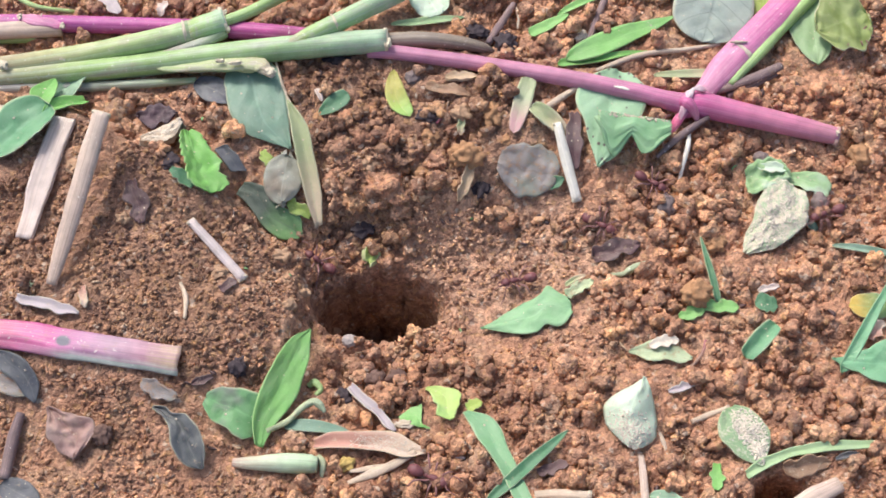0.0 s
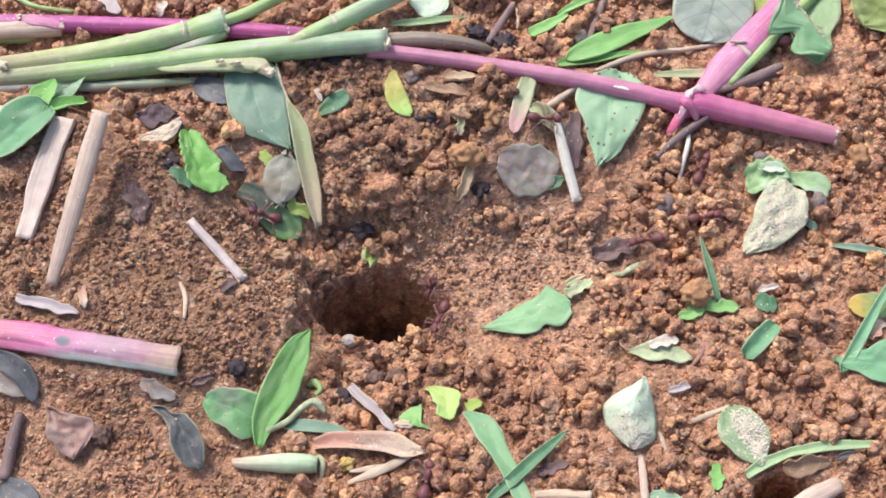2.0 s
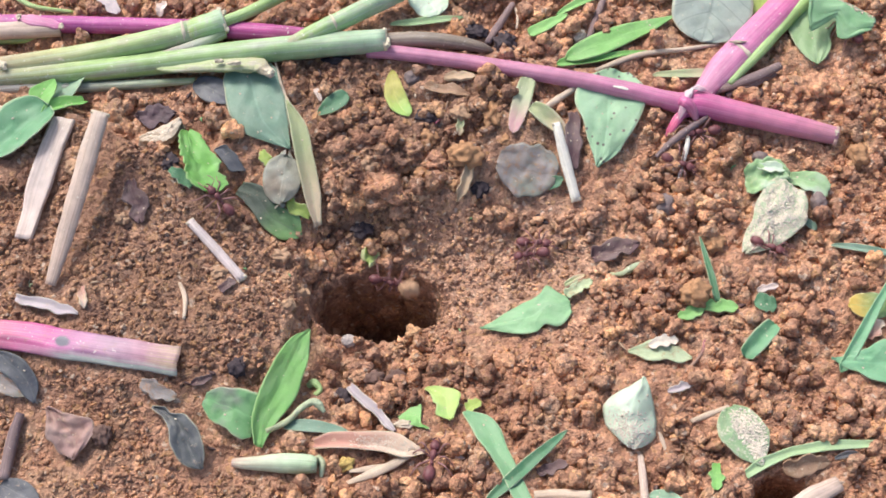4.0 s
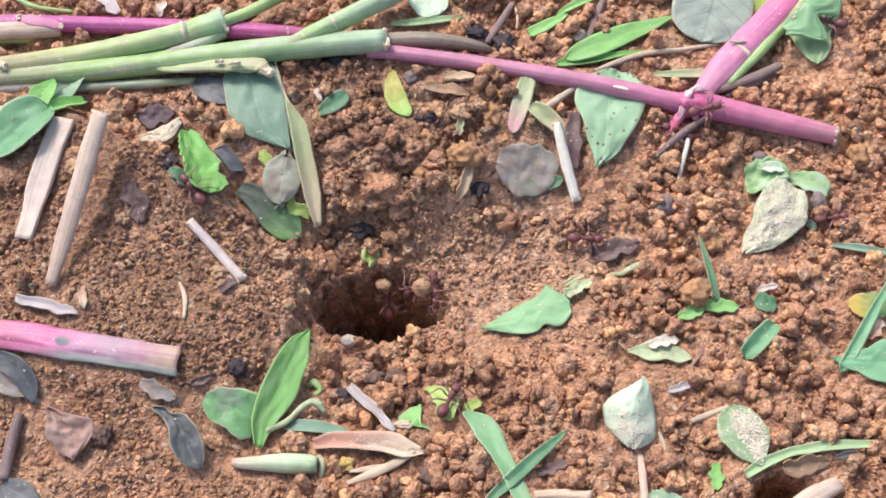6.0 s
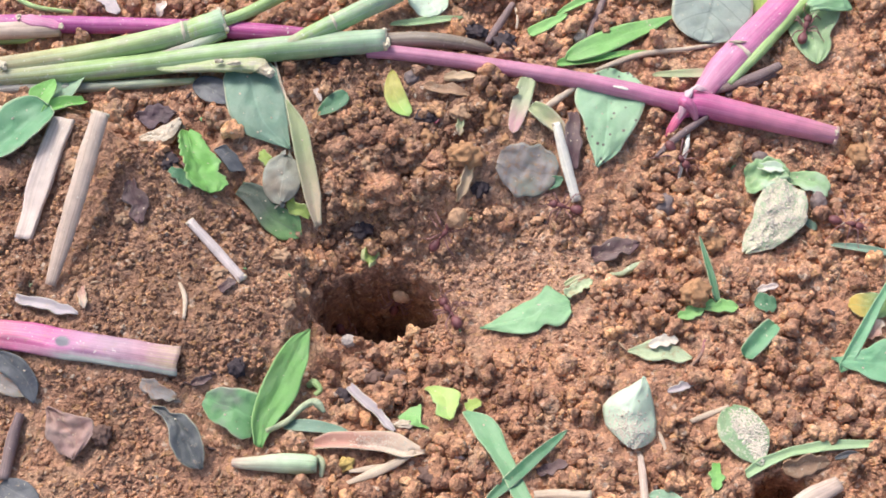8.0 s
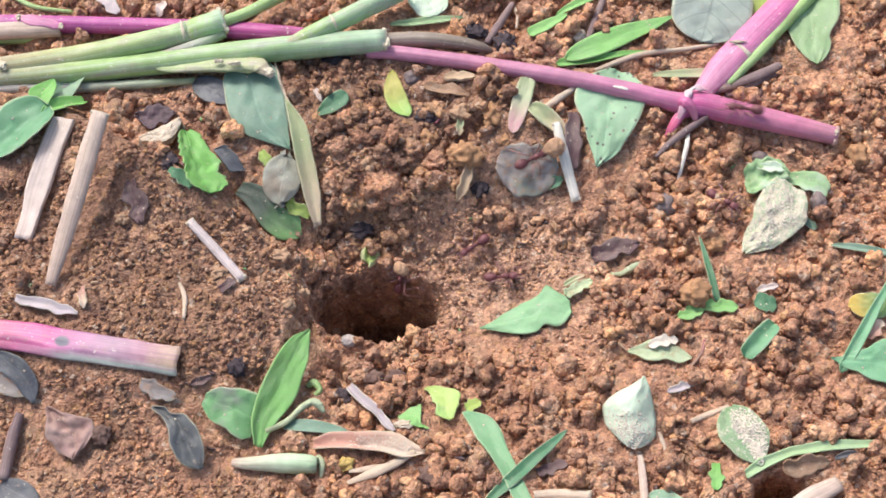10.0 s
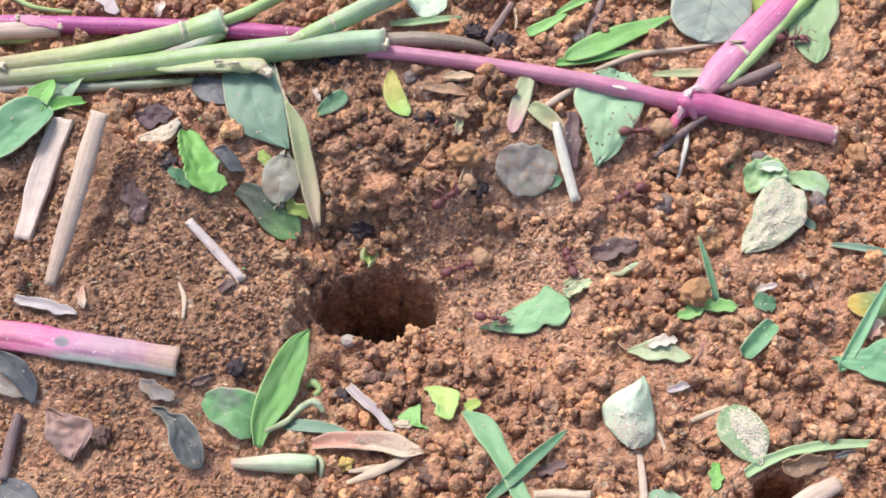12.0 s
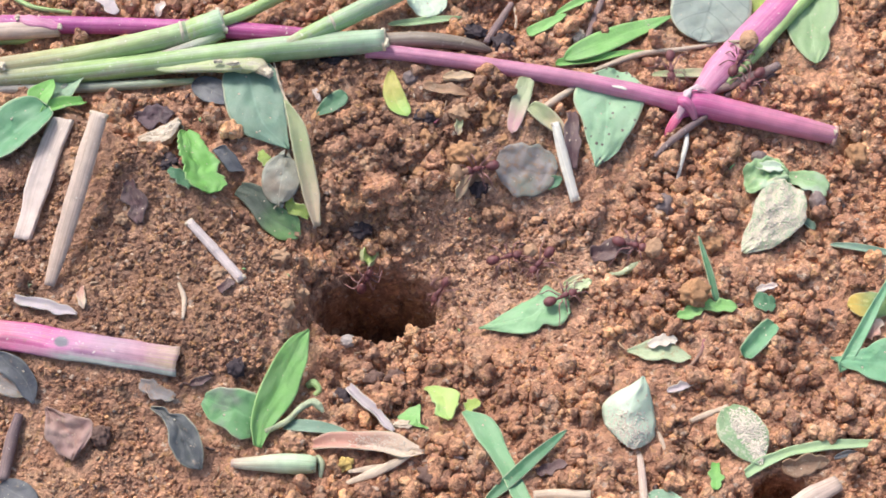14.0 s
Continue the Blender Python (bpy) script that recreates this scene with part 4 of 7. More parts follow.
clod("grey_stone", "small grey angular stone on soil", "stone", grey_stone, (50.7, 9.7, 2.2), (2.83, 2.83, 2.19), seed=5, amount=0.19)
blade("plum_leaf", "dark plum dry leaf piece on soil", "leaf", plum, (34.0, -1.3, 1), (44.6, 0.2, 1.6), 4.9, shape=(0.25, 0.5), ragged=0.15, fold=1, crumple=0.14, bites=((0.6, 1, 0.4, 0.12), (0.25, -1, 0.3, 0.1)))
stalk("green_curl", "pale green dried plant curl on soil", "plant scrap", sprout_skin, [(36.7, -7.7, 1.01, 0.51), (38.0, -6.4, 1.14, 0.64), (40.2, -6.4, 1.08, 0.58), (42.3, -5.3, 1.21, 0.71), (44.3, -4.3, 1.01, 0.51), (46.7, -3.7, 0.76, 0.26)], lumps=0.35)
clod("orange_clod", "rounded orange clod of soil", "soil clod", orange_clod, (55.5, -13.6, 2.8), (3.34, 3.34, 2.83), seed=6)
# litter on the spoil slope
blade("crusted_leaf", "cream leaf crusted with dry earth on soil", "leaf", crusted, (79.6, 13.2, 4.0), (67.5, -3.4, 1.6), 14.0, bend=1.2, fold=-0.9, ragged=0.07, crumple=0.05, rib=0.3, rows=46, cols=21, edges=((-0.22, 0.25), (-0.40, 0.36), (-0.50, 0.34), (-0.51, 0.30), (-0.46, 0.26), (-0.40, 0.22), (-0.33, 0.18), (-0.20, 0.14), (-0.05, 0.06)))
crusted_leaf = bpy.context.scene.objects['crusted_leaf']
grains_on(crusted_leaf, 'dry_earth', (0.0, 0.9), (0.0, 1.0), 1100, 0.24, pale_crust, 5, 'dry cream earth')
blade("curled_green_leaf", "green leaf with white mould beneath crusted leaf", "leaf", mould_leaf, (69.6, 15.6, 1.6), (79.5, 15.4, 3), 8.8, fold=1.2, bend=1.0, ragged=0.12, crumple=0.09, rib=0.25, edges=((-0.25, 0.30), (-0.42, 0.48), (-0.50, 0.40), (-0.46, 0.30), (-0.52, 0.26), (-0.48, 0.20), (-0.40, 0.10), (-0.12, 0.06)))
blade("green_lobe", "green leaf lobe beside crusted leaf", "leaf", mould_leaf, (79.1, 16.6, 1.6), (88.4, 12.6, 1.2), 5.6, ragged=0.1, edges=((-0.1, 0.15), (-0.3, 0.35), (-0.42, 0.30), (-0.46, 0.42), (-0.50, 0.36), (-0.44, 0.46), (-0.20, 0.30)))
blade("green_speck", "green leaf scrap under crusted leaf", "leaf", blue_green, (81.2, 5.7, 0.9), (84.9, 3.7, 0.8), 2.3)
clod("grey_stone", "brownish grey round stone on soil", "stone", grey_stone, (85.7, 10.0, 1.8), (1.93, 2.44, 1.80), seed=8, amount=0.19)
clod("brown_clod", "brown lump of soil", "soil clod", crumb_soil, (91.3, 4.0, 2.2), (2.83, 2.57, 2.19), seed=9)
blade("grass_blade", "thin upright purple green grass blade", "leaf", deep_green, (60.6, -15.0, 0.8), (57.7, 0.7, 4), 1.4, shape=(0.2, 0.6))
blade("green_scrap", "small green leaf strip on soil", "leaf", grass_green, (56.7, -16.5, 1), (64.9, -16.2, 1), 3.6, shape=(0.15, 0.2))
blade("green_scrap", "small serrated green leaf scrap on soil", "leaf", grass_green, (51.6, -18.4, 0.9), (57.3, -17.2, 1), 3.2, shape=(0.3, 0.3), ragged=0.2)
blade("green_scrap", "small round green leaf scrap on soil", "leaf", deep_green, (68.7, -15.2, 1.1), (73.5, -15.2, 1.1), 4.9, shape=(0.35, 0.35), ragged=0.08)
blade("green_tube", "short folded green leaf piece on soil", "leaf", sage, (65.1, -28.2, 0.9), (72.2, -20.9, 2.2), 4.0, shape=(0.15, 0.15), fold=1.4)
blade("yellow_leaf", "yellow and green fading leaf on soil", "leaf", yellow_green, (99.0, -16.1, 1.4), (88.9, -16.2, 1.2), 6.2, shape=(0.4, 0.4))
blade("grass_blade", "grass blade crossing green leaf", "leaf", cool_green, (85.3, -31.8, 1), (100.2, -8.2, 5), 2.5, shape=(0.2, 0.7), fold=0.6)
blade("lobed_green_leaf", "large green leaf lying on crumbly soil", "leaf", cool_green, (101.2, -30.0, 2), (83.7, -28.5, 1.2), 10.5, ragged=0.08, rib=0.3, bend=1, edges=((-0.51, -0.42), (-0.53, 0.46), (-0.55, 0.45), (-0.53, 0.34), (-0.45, 0.22), (-0.3, 0.14), (-0.21, 0.04), (-0.02, 0.0)))
blade("tan_scrap", "small tan dry leaf scrap under grass blade", "leaf", husk, (92.0, -24.1, 1.4), (95.9, -19.4, 1.6), 3.7, ragged=0.1)
blade("grass_blade", "thin blue-green grass blade on soil", "leaf", blue_green, (87.4, -0.8, 1), (103.0, -4.6, 1.6), 1.7, shape=(0.4, 0.4))
blade("pale_flake", "pale green papery flake on soil", "leaf", faded_leaf, (40.2, -26.5, 1), (53.7, -28.3, 1), 4.7, ragged=0.12, edges=((-0.08, -0.04), (-0.35, 0.17), (-0.57, 0.35), (-0.7, 0.3), (-0.61, 0.25), (-0.48, 0.26), (-0.32, 0.28), (-0.06, 0.02)))
blade("tan_husk", "cream papery husk on pale flake", "husk", pale_crust, (44.6, -25.4, 1.7), (51.0, -24.2, 1.9), 2.9, ragged=0.1)
stalk("brown_curl", "thin curved brown stem on soil", "twig", root_skin, [(57.2, -23.1, 0.82, 0.32), (55.8, -27.3, 0.89, 0.39), (52.1, -31.3, 0.82, 0.32)])
blade("cupped_leaf", "pale mint cupped leaf standing on crumbs", "leaf", pale_mint, (42.3, -34.9, 6.5), (38.9, -48.6, 1.6), 11.3, fold=-4.2, bend=2.2, ragged=0.04, rib=0.2, edges=((-0.02, 0.01), (-0.16, 0.2), (-0.25, 0.43), (-0.32, 0.57), (-0.37, 0.63), (-0.4, 0.55), (-0.4, 0.42), (-0.21, 0.12)))
cupped_leaf = bpy.context.scene.objects['cupped_leaf']
grains_on(cupped_leaf, 'dry_earth', (0.45, 1.05), (0.0, 1.0), 900, 0.20, pale_crust, 6, 'dry pale earth')
stalk("pale_fibre", "thin pale fibre on soil", "fibre", beige_straw, [(44.8, -44.1, 0.95, 0.45), (46.1, -46.5, 1.01, 0.51), (47.1, -50.3, 0.82, 0.32)])
blade("round_leaf", "round green leaf speckled with pale earth", "leaf", olive_leaf, (61.3, -39.6, 2.4), (66.0, -53.3, 1.6), 9.6, bend=1.0, fold=0.9, rib=0.25, ragged=0.04, edges=((-0.02, 0.25), (-0.26, 0.49), (-0.34, 0.6), (-0.38, 0.62), (-0.4, 0.57), (-0.33, 0.47), (-0.18, 0.29), (-0.01, 0.03)))
round_leaf = bpy.context.scene.objects['round_leaf']
grains_on(round_leaf, 'dry_earth', (0.05, 1.0), (0.0, 0.66), 1300, 0.25, pale_crust, 7, 'dry pale earth')
stalk("tan_stick", "short tan stick on soil", "stick", beige_straw, [(52.4, -42.5, 1.08, 0.58), (56.4, -40.9, 1.21, 0.71), (60.7, -39.5, 1.08, 0.58)])
blade("grass_blade", "long light green grass blade over small burrow", "leaf", light_blade, (62.4, -55.1, 1.2), (90.3, -48.5, 2.4), 2.4, fold=0.5, edges=((-0.38, 0.32), (-1.09, -0.09), (-1.29, -0.45), (-1.46, -0.68), (-1.37, -0.52), (-1.28, -0.37), (-1.01, -0.16), (-0.64, 0.07), (-0.31, 0.28)))
blade("bark_piece", "brown bark piece beside small burrow", "bark", brown_bark, (70.2, -53.3, 1.2), (79.9, -52.2, 1.2), 4.5, shape=(0.3, 0.4), ragged=0.14, fold=0.8)
stalk("rosy_wood", "rosy brown wood piece on soil", "wood", dry_stick, [(70.7, -62.7, 2.43, 1.93), (75.5, -59.9, 2.69, 2.19), (81.1, -57.1, 2.17, 1.67)], flat=0.6)
stalk("brown_stick", "brown dry stick on soil", "stick", dry_stick, [(41.3, -49.7, 1.14, 0.64), (41.4, -54.8, 1.34, 0.84), (41.2, -62.0, 1.4, 0.90)], flat=0.7)
blade("lime_scrap", "small bright green leaf scrap on soil", "leaf", fresh_green, (56.8, -52.1, 1), (55.9, -58.4, 1), 2.9, ragged=0.12)
blade("pale_leaf_tip", "pale green leaf tip on soil", "leaf", mint, (42.4, -58.8, 1.2), (49.7, -61.7, 1.2), 3.8)
stalk("cream_stick", "cream dry stick end on soil", "stick", beige_straw, [(18.7, -58.8, 1.53, 1.03), (23.9, -58.7, 1.66, 1.16), (30.2, -59.4, 1.66, 1.16)], ends=('', 'cut'))
# beside the nest hole
blade("ivy_leaf", "green pointed leaf lying on apron of nest hole", "leaf", ivy_green, (28.5, -14.3, 1.6), (8.4, -17.2, 1.2), 9.6, ragged=0.05, bend=1, rib=0.25, fold=-0.4, rows=60, edges=((-0.12, 0.28), (-0.36, 0.50), (-0.42, 0.74), (-0.30, 0.52), (-0.44, 0.40), (-0.44, 0.36), (-0.38, 0.31), (-0.30, 0.24), (-0.20, 0.15), (-0.10, 0.08), (0.0, 0.01)))
blade("dry_leaf_end", "pale green frayed leaf end on soil", "leaf", faded_leaf, (27.7, -11.4, 1.6), (33.6, -8.1, 2.2), 2.6, shape=(0.1, 0.3), ragged=0.3, rows=34, crumple=0.12, clear=0.8)
blade("leaf_fibre", "pale frayed fibre of a leaf end on soil", "leaf", straw_green, (27.4, -8.8, 1.6), (32.0, -6.2, 2.0), 1.1, shape=(0.2, 0.4), clear=0.8)
blade("bud", "small green bud in wall of nest hole", "bud", lime, (-16.6, 4.4, 1.6), (-17.3, 0.1, 1.4), 3.1, shape=(0.4, 0.4), fold=0.8, thick=1.2, free=True)
blade("plum_flake", "purple bark flake in wall of nest hole", "bark", plum, (-29.9, 3.6, 0.8), (-29.0, -3.1, 0.8), 2.8, shape=(0.2, 0.2), ragged=0.1, free=True)
clod("pale_pebble", "pale grey pebble at rim of nest hole", "stone", pale_stone, (-21.0, -20.2, 1.3), (1.93, 1.41, 1.29), seed=11, amount=0.19)
clod("pale_pebble", "pale brown pebble at rim of nest hole", "stone", pale_clod, (-26.7, -6.7, 1.0), (1.93, 1.16, 1.03), seed=12, amount=0.19)
# left of the hole: leaves under the stalks, sticks on the mound
blade("large_blue_leaf", "large blue-green leaf with grey dust on soil", "leaf", blue_green, (-46.7, 47.8, 3.6), (-35.6, 22.8, 3.0), 13.5, bend=1, rib=0.2, fold=-0.3, edges=((0.14, 0.22), (-0.25, 0.55), (-0.37, 0.63), (-0.32, 0.68), (-0.27, 0.71), (-0.2, 0.63), (-0.11, 0.33), (-0.03, 0.01)))
blade("dark_leaf", "dark grey leaf under stalk", "leaf", slate, (-59.0, 41.1, 1), (-48.4, 34.7, 0.9), 6.5)
blade("cream_bract", "long pale green bract with cream edge", "leaf", straw_green, (-35.9, 32.5, 5.6), (-28.8, 6.9, 2.6), 3.9, fold=1.2, bend=1.4, rib=0.3, edges=((0.05, 0.12), (-0.37, 0.18), (-0.68, 0.24), (-0.71, 0.29), (-0.65, 0.32), (-0.64, 0.35), (-0.61, 0.35), (-0.55, 0.35), (-0.36, 0.3), (-0.18, 0.19)))
stalk("thin_thread", "thin brown thread stem above bract", "stem", beige_straw, [(-39.9, 45.3, 3, 0.26), (-38.0, 38.8, 2.6, 0.32), (-35.7, 33.0, 2.4, 0.39)])
blade("small_leaf", "small dark green leaf on soil", "leaf", deep_green, (-29.2, 31.3, 1), (-22.5, 36.8, 1.2), 4.3, shape=(0.6, 0.35), rib=0.15)
blade("yellow_leaf", "yellow-green curved leaf on soil", "leaf", curved_leaf, (-12.1, 43.0, 1.6), (-8.2, 30.9, 1.4), 4.8, shape=(0.6, 0.4), side=1.2, rib=0.2, fold=0.6)
clod("grey_stone", "dark grey stone beside yellow leaf", "stone", grey_stone, (-7.4, 41.3, 1.5), (1.93, 1.80, 1.54), seed=13, amount=0.19)
blade("crinkled_leaf", "bright green crinkled serrated leaf on mound edge", "leaf", fresh_green, (-59.6, 27.0, 2.8), (-53.0, 8.7, 1.6), 9.6, ragged=0.05, fold=1.6, bend=0.8, rib=0.5, crumple=0.045, rows=64, cols=17, teeth=(9, 0.16), edges=((-0.10, 0.10), (-0.24, 0.28), (-0.28, 0.35), (-0.30, 0.40), (-0.33, 0.43), (-0.42, 0.45), (-0.46, 0.45), (-0.36, 0.45), (-0.47, 0.44), (-0.50, 0.40), (-0.32, 0.15)))
blade("serrated_scrap", "bright green leaf scrap on mound edge", "leaf", fresh_green, (-54.8, 16.3, 1.8), (-50.8, 12.8, 1.4), 4.8, ragged=0.15)
blade("dark_green_scrap", "dark green leaf scrap beneath crinkled leaf", "leaf", deep_green, (-61.5, 13.7, 1), (-56.4, 9.9, 0.8), 3.4)
blade("cream_chip", "cream porous chip of soil crust", "soil crust", crust, (-70.4, 25.0, 3.4), (-60.6, 28.0, 3.8), 7.0, thick=1.8, fold=-0.4, bend=0.6, ragged=0.08, crumple=0.06, specks=0, rows=38, cols=17, edges=((-0.10, 0.10), (-0.12, 0.24), (-0.12, 0.40), (-0.14, 0.52), (-0.18, 0.56), (-0.24, 0.44), (-0.30, 0.22), (-0.30, 0.0)))
cream_chip = bpy.context.scene.objects['cream_chip']
grains_on(cream_chip, 'dry_earth', (0.0, 1.0), (0.0, 1.0), 260, 0.26, pale_crust, 15, 'porous cream earth')
# black lump added for the hollow's darkness, shade given as colour
clod("dark_clod", "black lump as shade of the hollow under cream chip", "soil clod", dark_clod, (-61.8, 16.3, 0.2), (2.19, 2.19, 0.90), seed=15, amount=0.36)
blade("slate_leaf", "dark slate blue leaf scrap on soil", "leaf", slate, (-52.2, 22.4, 1), (-45.7, 17.3, 1), 3.5, edges=((0.21, 0.28), (-0.51, 0.34), (-0.5, 0.4), (-0.49, 0.46), (-0.47, 0.53), (-0.35, 0.59), (-0.23, 0.26), (-0.12, -0.08)))
blade("lime_scrap", "tiny lime green plant scrap", "leaf", lime, (-42.2, 22.2, 1.2), (-39.8, 18.8, 1.2), 3.4, ragged=0.22)
blade("split_seed", "grey-green flat split seed half on dark leaf", "seed", seed_skin, (-36.1, 21.2, 3), (-37.6, 10.0, 3), 9.1, shape=(0.5, 0.5), fold=-1.4, bend=1, thick=1.4, rib=0.3, ragged=0.01)
blade("slate_green_leaf", "dark green leaf with bright green tip beside seed", "leaf", slate_green, (-47.1, 13.9, 1.2), (-32.4, 5.6, 1.8), 6.7, bend=1.2, rib=0.2, edges=((-0.31, 0.2), (-0.51, 0.25), (-0.58, 0.33), (-0.36, 0.47), (-0.32, 0.61), (-0.36, 0.64), (-0.39, 0.6), (0.05, 0.25)))
blade("lime_scrap", "lime green plant scrap against seed", "leaf", lime, (-35.7, 11.2, 1.6), (-30.7, 8.5, 1.6), 3.3, ragged=0.22)
# sheet that makes this patch of soil dark purple
blade("dark_rotted_leaf", "blackish purple patch pressed on soil", "leaf", dusky, (-72.2, 32.0, 0.6), (-62.6, 32.6, 0.6), 5.4, clear=0.05, ragged=0.4, crumple=0.12, specks=0, edges=((-0.19, -0.12), (-0.31, 0.39), (-0.44, 0.54), (-0.46, 0.54), (-0.42, 0.47), (-0.38, 0.38), (-0.28, 0.19), (-0.02, 0.02)))
blade("left_blue_leaf", "blue-green oval leaf against cut stalks", "leaf", sage, (-90.6, 30.5, 2.6), (-102.7, 18.4, 1.4), 12.0, shape=(0.3, 0.45), bend=1.2, rib=0.3, fold=2.2)
blade("folded_leaf", "bright green leaf folded to a point below stalks", "leaf", fresh_green, (-92.2, 28.7, 2.6), (-91.4, 39.8, 6.0), 6.6, fold=1.0, rows=40, cols=15, crumple=0.02, roll=-16, edges=((-0.06, 0.06), (-0.34, 0.14), (-0.56, 0.20), (-0.62, 0.26), (-0.50, 0.24), (-0.30, 0.16), (-0.05, 0.04)))
blade("folded_leaf", "lime green lower flap of a folded leaf", "leaf", fresh_green, (-92.1, 28.4, 3.0), (-84.4, 35.7, 4.0), 4.2, fold=1.2, rows=34, cols=15, crumple=0.03, edges=((-0.06, 0.06), (-0.40, 0.34), (-0.50, 0.46), (-0.48, 0.44), (-0.42, 0.50), (-0.30, 0.46), (-0.24, 0.30)))
blade("leaf_sheath", "pale green open leaf sheath with white edge below stalks", "leaf", mint, (-90.6, 36.0, 1.0), (-87.4, 44.8, 3.2), 7.0, fold=1.6, rows=40, cols=15, crumple=0.03, edges=((-0.40, 0.40), (-0.50, 0.50), (-0.50, 0.52), (-0.48, 0.52), (-0.50, 0.50), (-0.60, 0.46)))
blade("wood_chip", "flat pinkish dry wood chip on mound", "wood chip", chip_wood, (-87.0, 27.0, 2.4), (-94.0, -1.2, 1.2), 5.4, fold=0.3, bend=0.3, ragged=0.03, crumple=0.02, thick=0.9, specks=0, edges=((-0.50, 0.46), (-0.50, 0.50), (-0.47, 0.51), (-0.45, 0.52), (-0.44, 0.53), (-0.42, 0.52), (-0.40, 0.36), (-0.42, 0.30), (-0.42, 0.28)))
stalk("dry_stick", "long pale brown dry stick on mound", "stick", dry_stick, [(-75.7, 21.8, 10.5, 2.0), (-78.2, 13.1, 9.59, 2.15), (-80.7, 4.4, 8.2, 2.1), (-83.2, -4.4, 5.48, 1.9), (-85.7, -13.1, 2.0, 1.2)], flat=0.6, ends=('cut', ''), lumps=0.08)
stalk("pale_straw", "pale lilac jointed straw on mound", "straw", lilac_straw, [(-56.7, 3.0, 1.3, 1.03), (-50.4, -3.4, 1.3, 1.16), (-44.3, -10.1, 1.2, 1.16)], ends=('cut', 'cut'), nodes=(0.55,), node_material=lilac_straw, flat=0.75)
blade("lilac_flake", "pale lilac papery flake on mound", "flake", lilac_flake, (-93.2, -15.7, 1.2), (-78.9, -19.8, 1.1), 2.9, shape=(0.4, 0.7), fold=0.7)
clod("lime_seed", "small lime green seed on mound", "seed", sprout_skin, (-90.9, -12.6, 0.9), (1.41, 1.16, 0.90), seed=17)
blade("pink_cut_stalk", "flat pink cut stalk sheath with grey bruise and cream end", "stalk", pink_cut, (-102.0, -24.6, 2.6), (-56.2, -31.2, 2.2), 7.0, fold=-1.7, bend=0.5, thick=0.6, ragged=0.03, crumple=0.03, rows=44, cols=15, specks=0.7, edges=((-0.50, 0.40), (-0.62, 0.34), (-0.64, 0.36), (-0.53, 0.42), (-0.48, 0.44), (-0.44, 0.47), (-0.42, 0.46), (-0.46, 0.50)))
blade("slate_leaf", "dark slate leaf on soil", "leaf", slate, (-95.7, -27.7, 1.4), (-86.8, -38.2, 1.2), 4.9, fold=0.6, rib=0.2, edges=((0.07, 0.12), (-0.37, 0.26), (-0.61, 0.39), (-0.74, 0.25), (-0.72, 0.16), (-0.69, 0.18), (-0.51, 0.19), (-0.0, 0.09)))
blade("slate_leaf", "dusty slate leaf under another leaf", "leaf", dusty, (-97.1, -33.0, 0.8), (-88.5, -36.6, 0.8), 3.8)
stalk("dark_twig", "dark purple dead twig on soil", "twig", dark_twig, [(-89.8, -40.4, 1.4, 0.90), (-91.0, -46.0, 1.79, 1.29), (-91.7, -54.5, 1.66, 1.16)])
blade("slate_leaf", "dark purple grey leaf on soil", "leaf", slate, (-92.3, -55.4, 1.4), (-83.5, -60.4, 1.2), 5.6, shape=(0.4, 0.4))
blade("rosy_leaf", "rosy brown torn dry leaf on soil", "leaf", rosy_dry, (-83.2, -39.1, 1.6), (-76.7, -50.6, 1.4), 8.9, ragged=0.12, fold=1.0, crumple=0.1, edges=((0.09, 0.12), (-0.13, 0.2), (-0.3, 0.27), (-0.48, 0.32), (-0.66, 0.34), (-0.68, 0.28), (-0.46, 0.18), (-0.0, 0.07)))
clod("dark_clod", "dark purple lump of soil", "soil clod", dark_earth, (-71.7, -45.6, 1.8), (2.19, 2.31, 1.80), seed=18)
blade("curled_slate_leaf", "dark slate curled leaf with pale edge on soil", "leaf", slate_edged, (-61.3, -39.7, 1.8), (-50.8, -53.0, 1.6), 6.3, fold=1.8, bend=1.4, rib=0.2, crumple=0.09, edges=((0.02, 0.06), (-0.3, 0.01), (-0.36, -0.05), (-0.66, -0.02), (-0.71, 0.09), (-0.73, 0.27), (-0.68, 0.31), (-0.58, 0.31), (-0.42, 0.21), (-0.14, -0.06)))
blade("oval_leaf", "green oval leaf with grey bruise on soil", "leaf", green_bruised, (-39.2, -43.0, 2.2), (-50.8, -38.8, 2.2), 9.9, fold=1, rib=0.2, edges=((-0.32, -0.13), (-0.45, 0.53), (-0.43, 0.57), (-0.35, 0.55), (-0.32, 0.52), (-0.31, 0.46), (-0.21, 0.4), (-0.06, 0.22)))
blade("lance_leaf", "bright green pointed leaf leaning up from soil", "leaf", grass_green, (-38.4, -48.0, 1.6), (-29.4, -20.0, 6), 7.8, fold=0.9, bend=1.4, edges=((-0.19, 0.04), (-0.5, 0.06), (-0.65, 0.12), (-0.7, 0.23), (-0.71, 0.29), (-0.67, 0.28), (-0.63, 0.26), (-0.54, 0.22), (-0.38, 0.12), (-0.04, 0.01)))
stalk("pale_sprout", "pale green hairy sprout with bent tip", "sprout", sprout_skin, [(-37.4, -44.6, 2.2, 0.58), (-33.4, -42.2, 2.6, 0.64), (-30.2, -38.6, 3, 0.71), (-28.1, -37.3, 3.2, 0.77), (-26.6, -37.8, 3, 0.84), (-25.4, -39.4, 2.4, 0.39)], lumps=0.2)
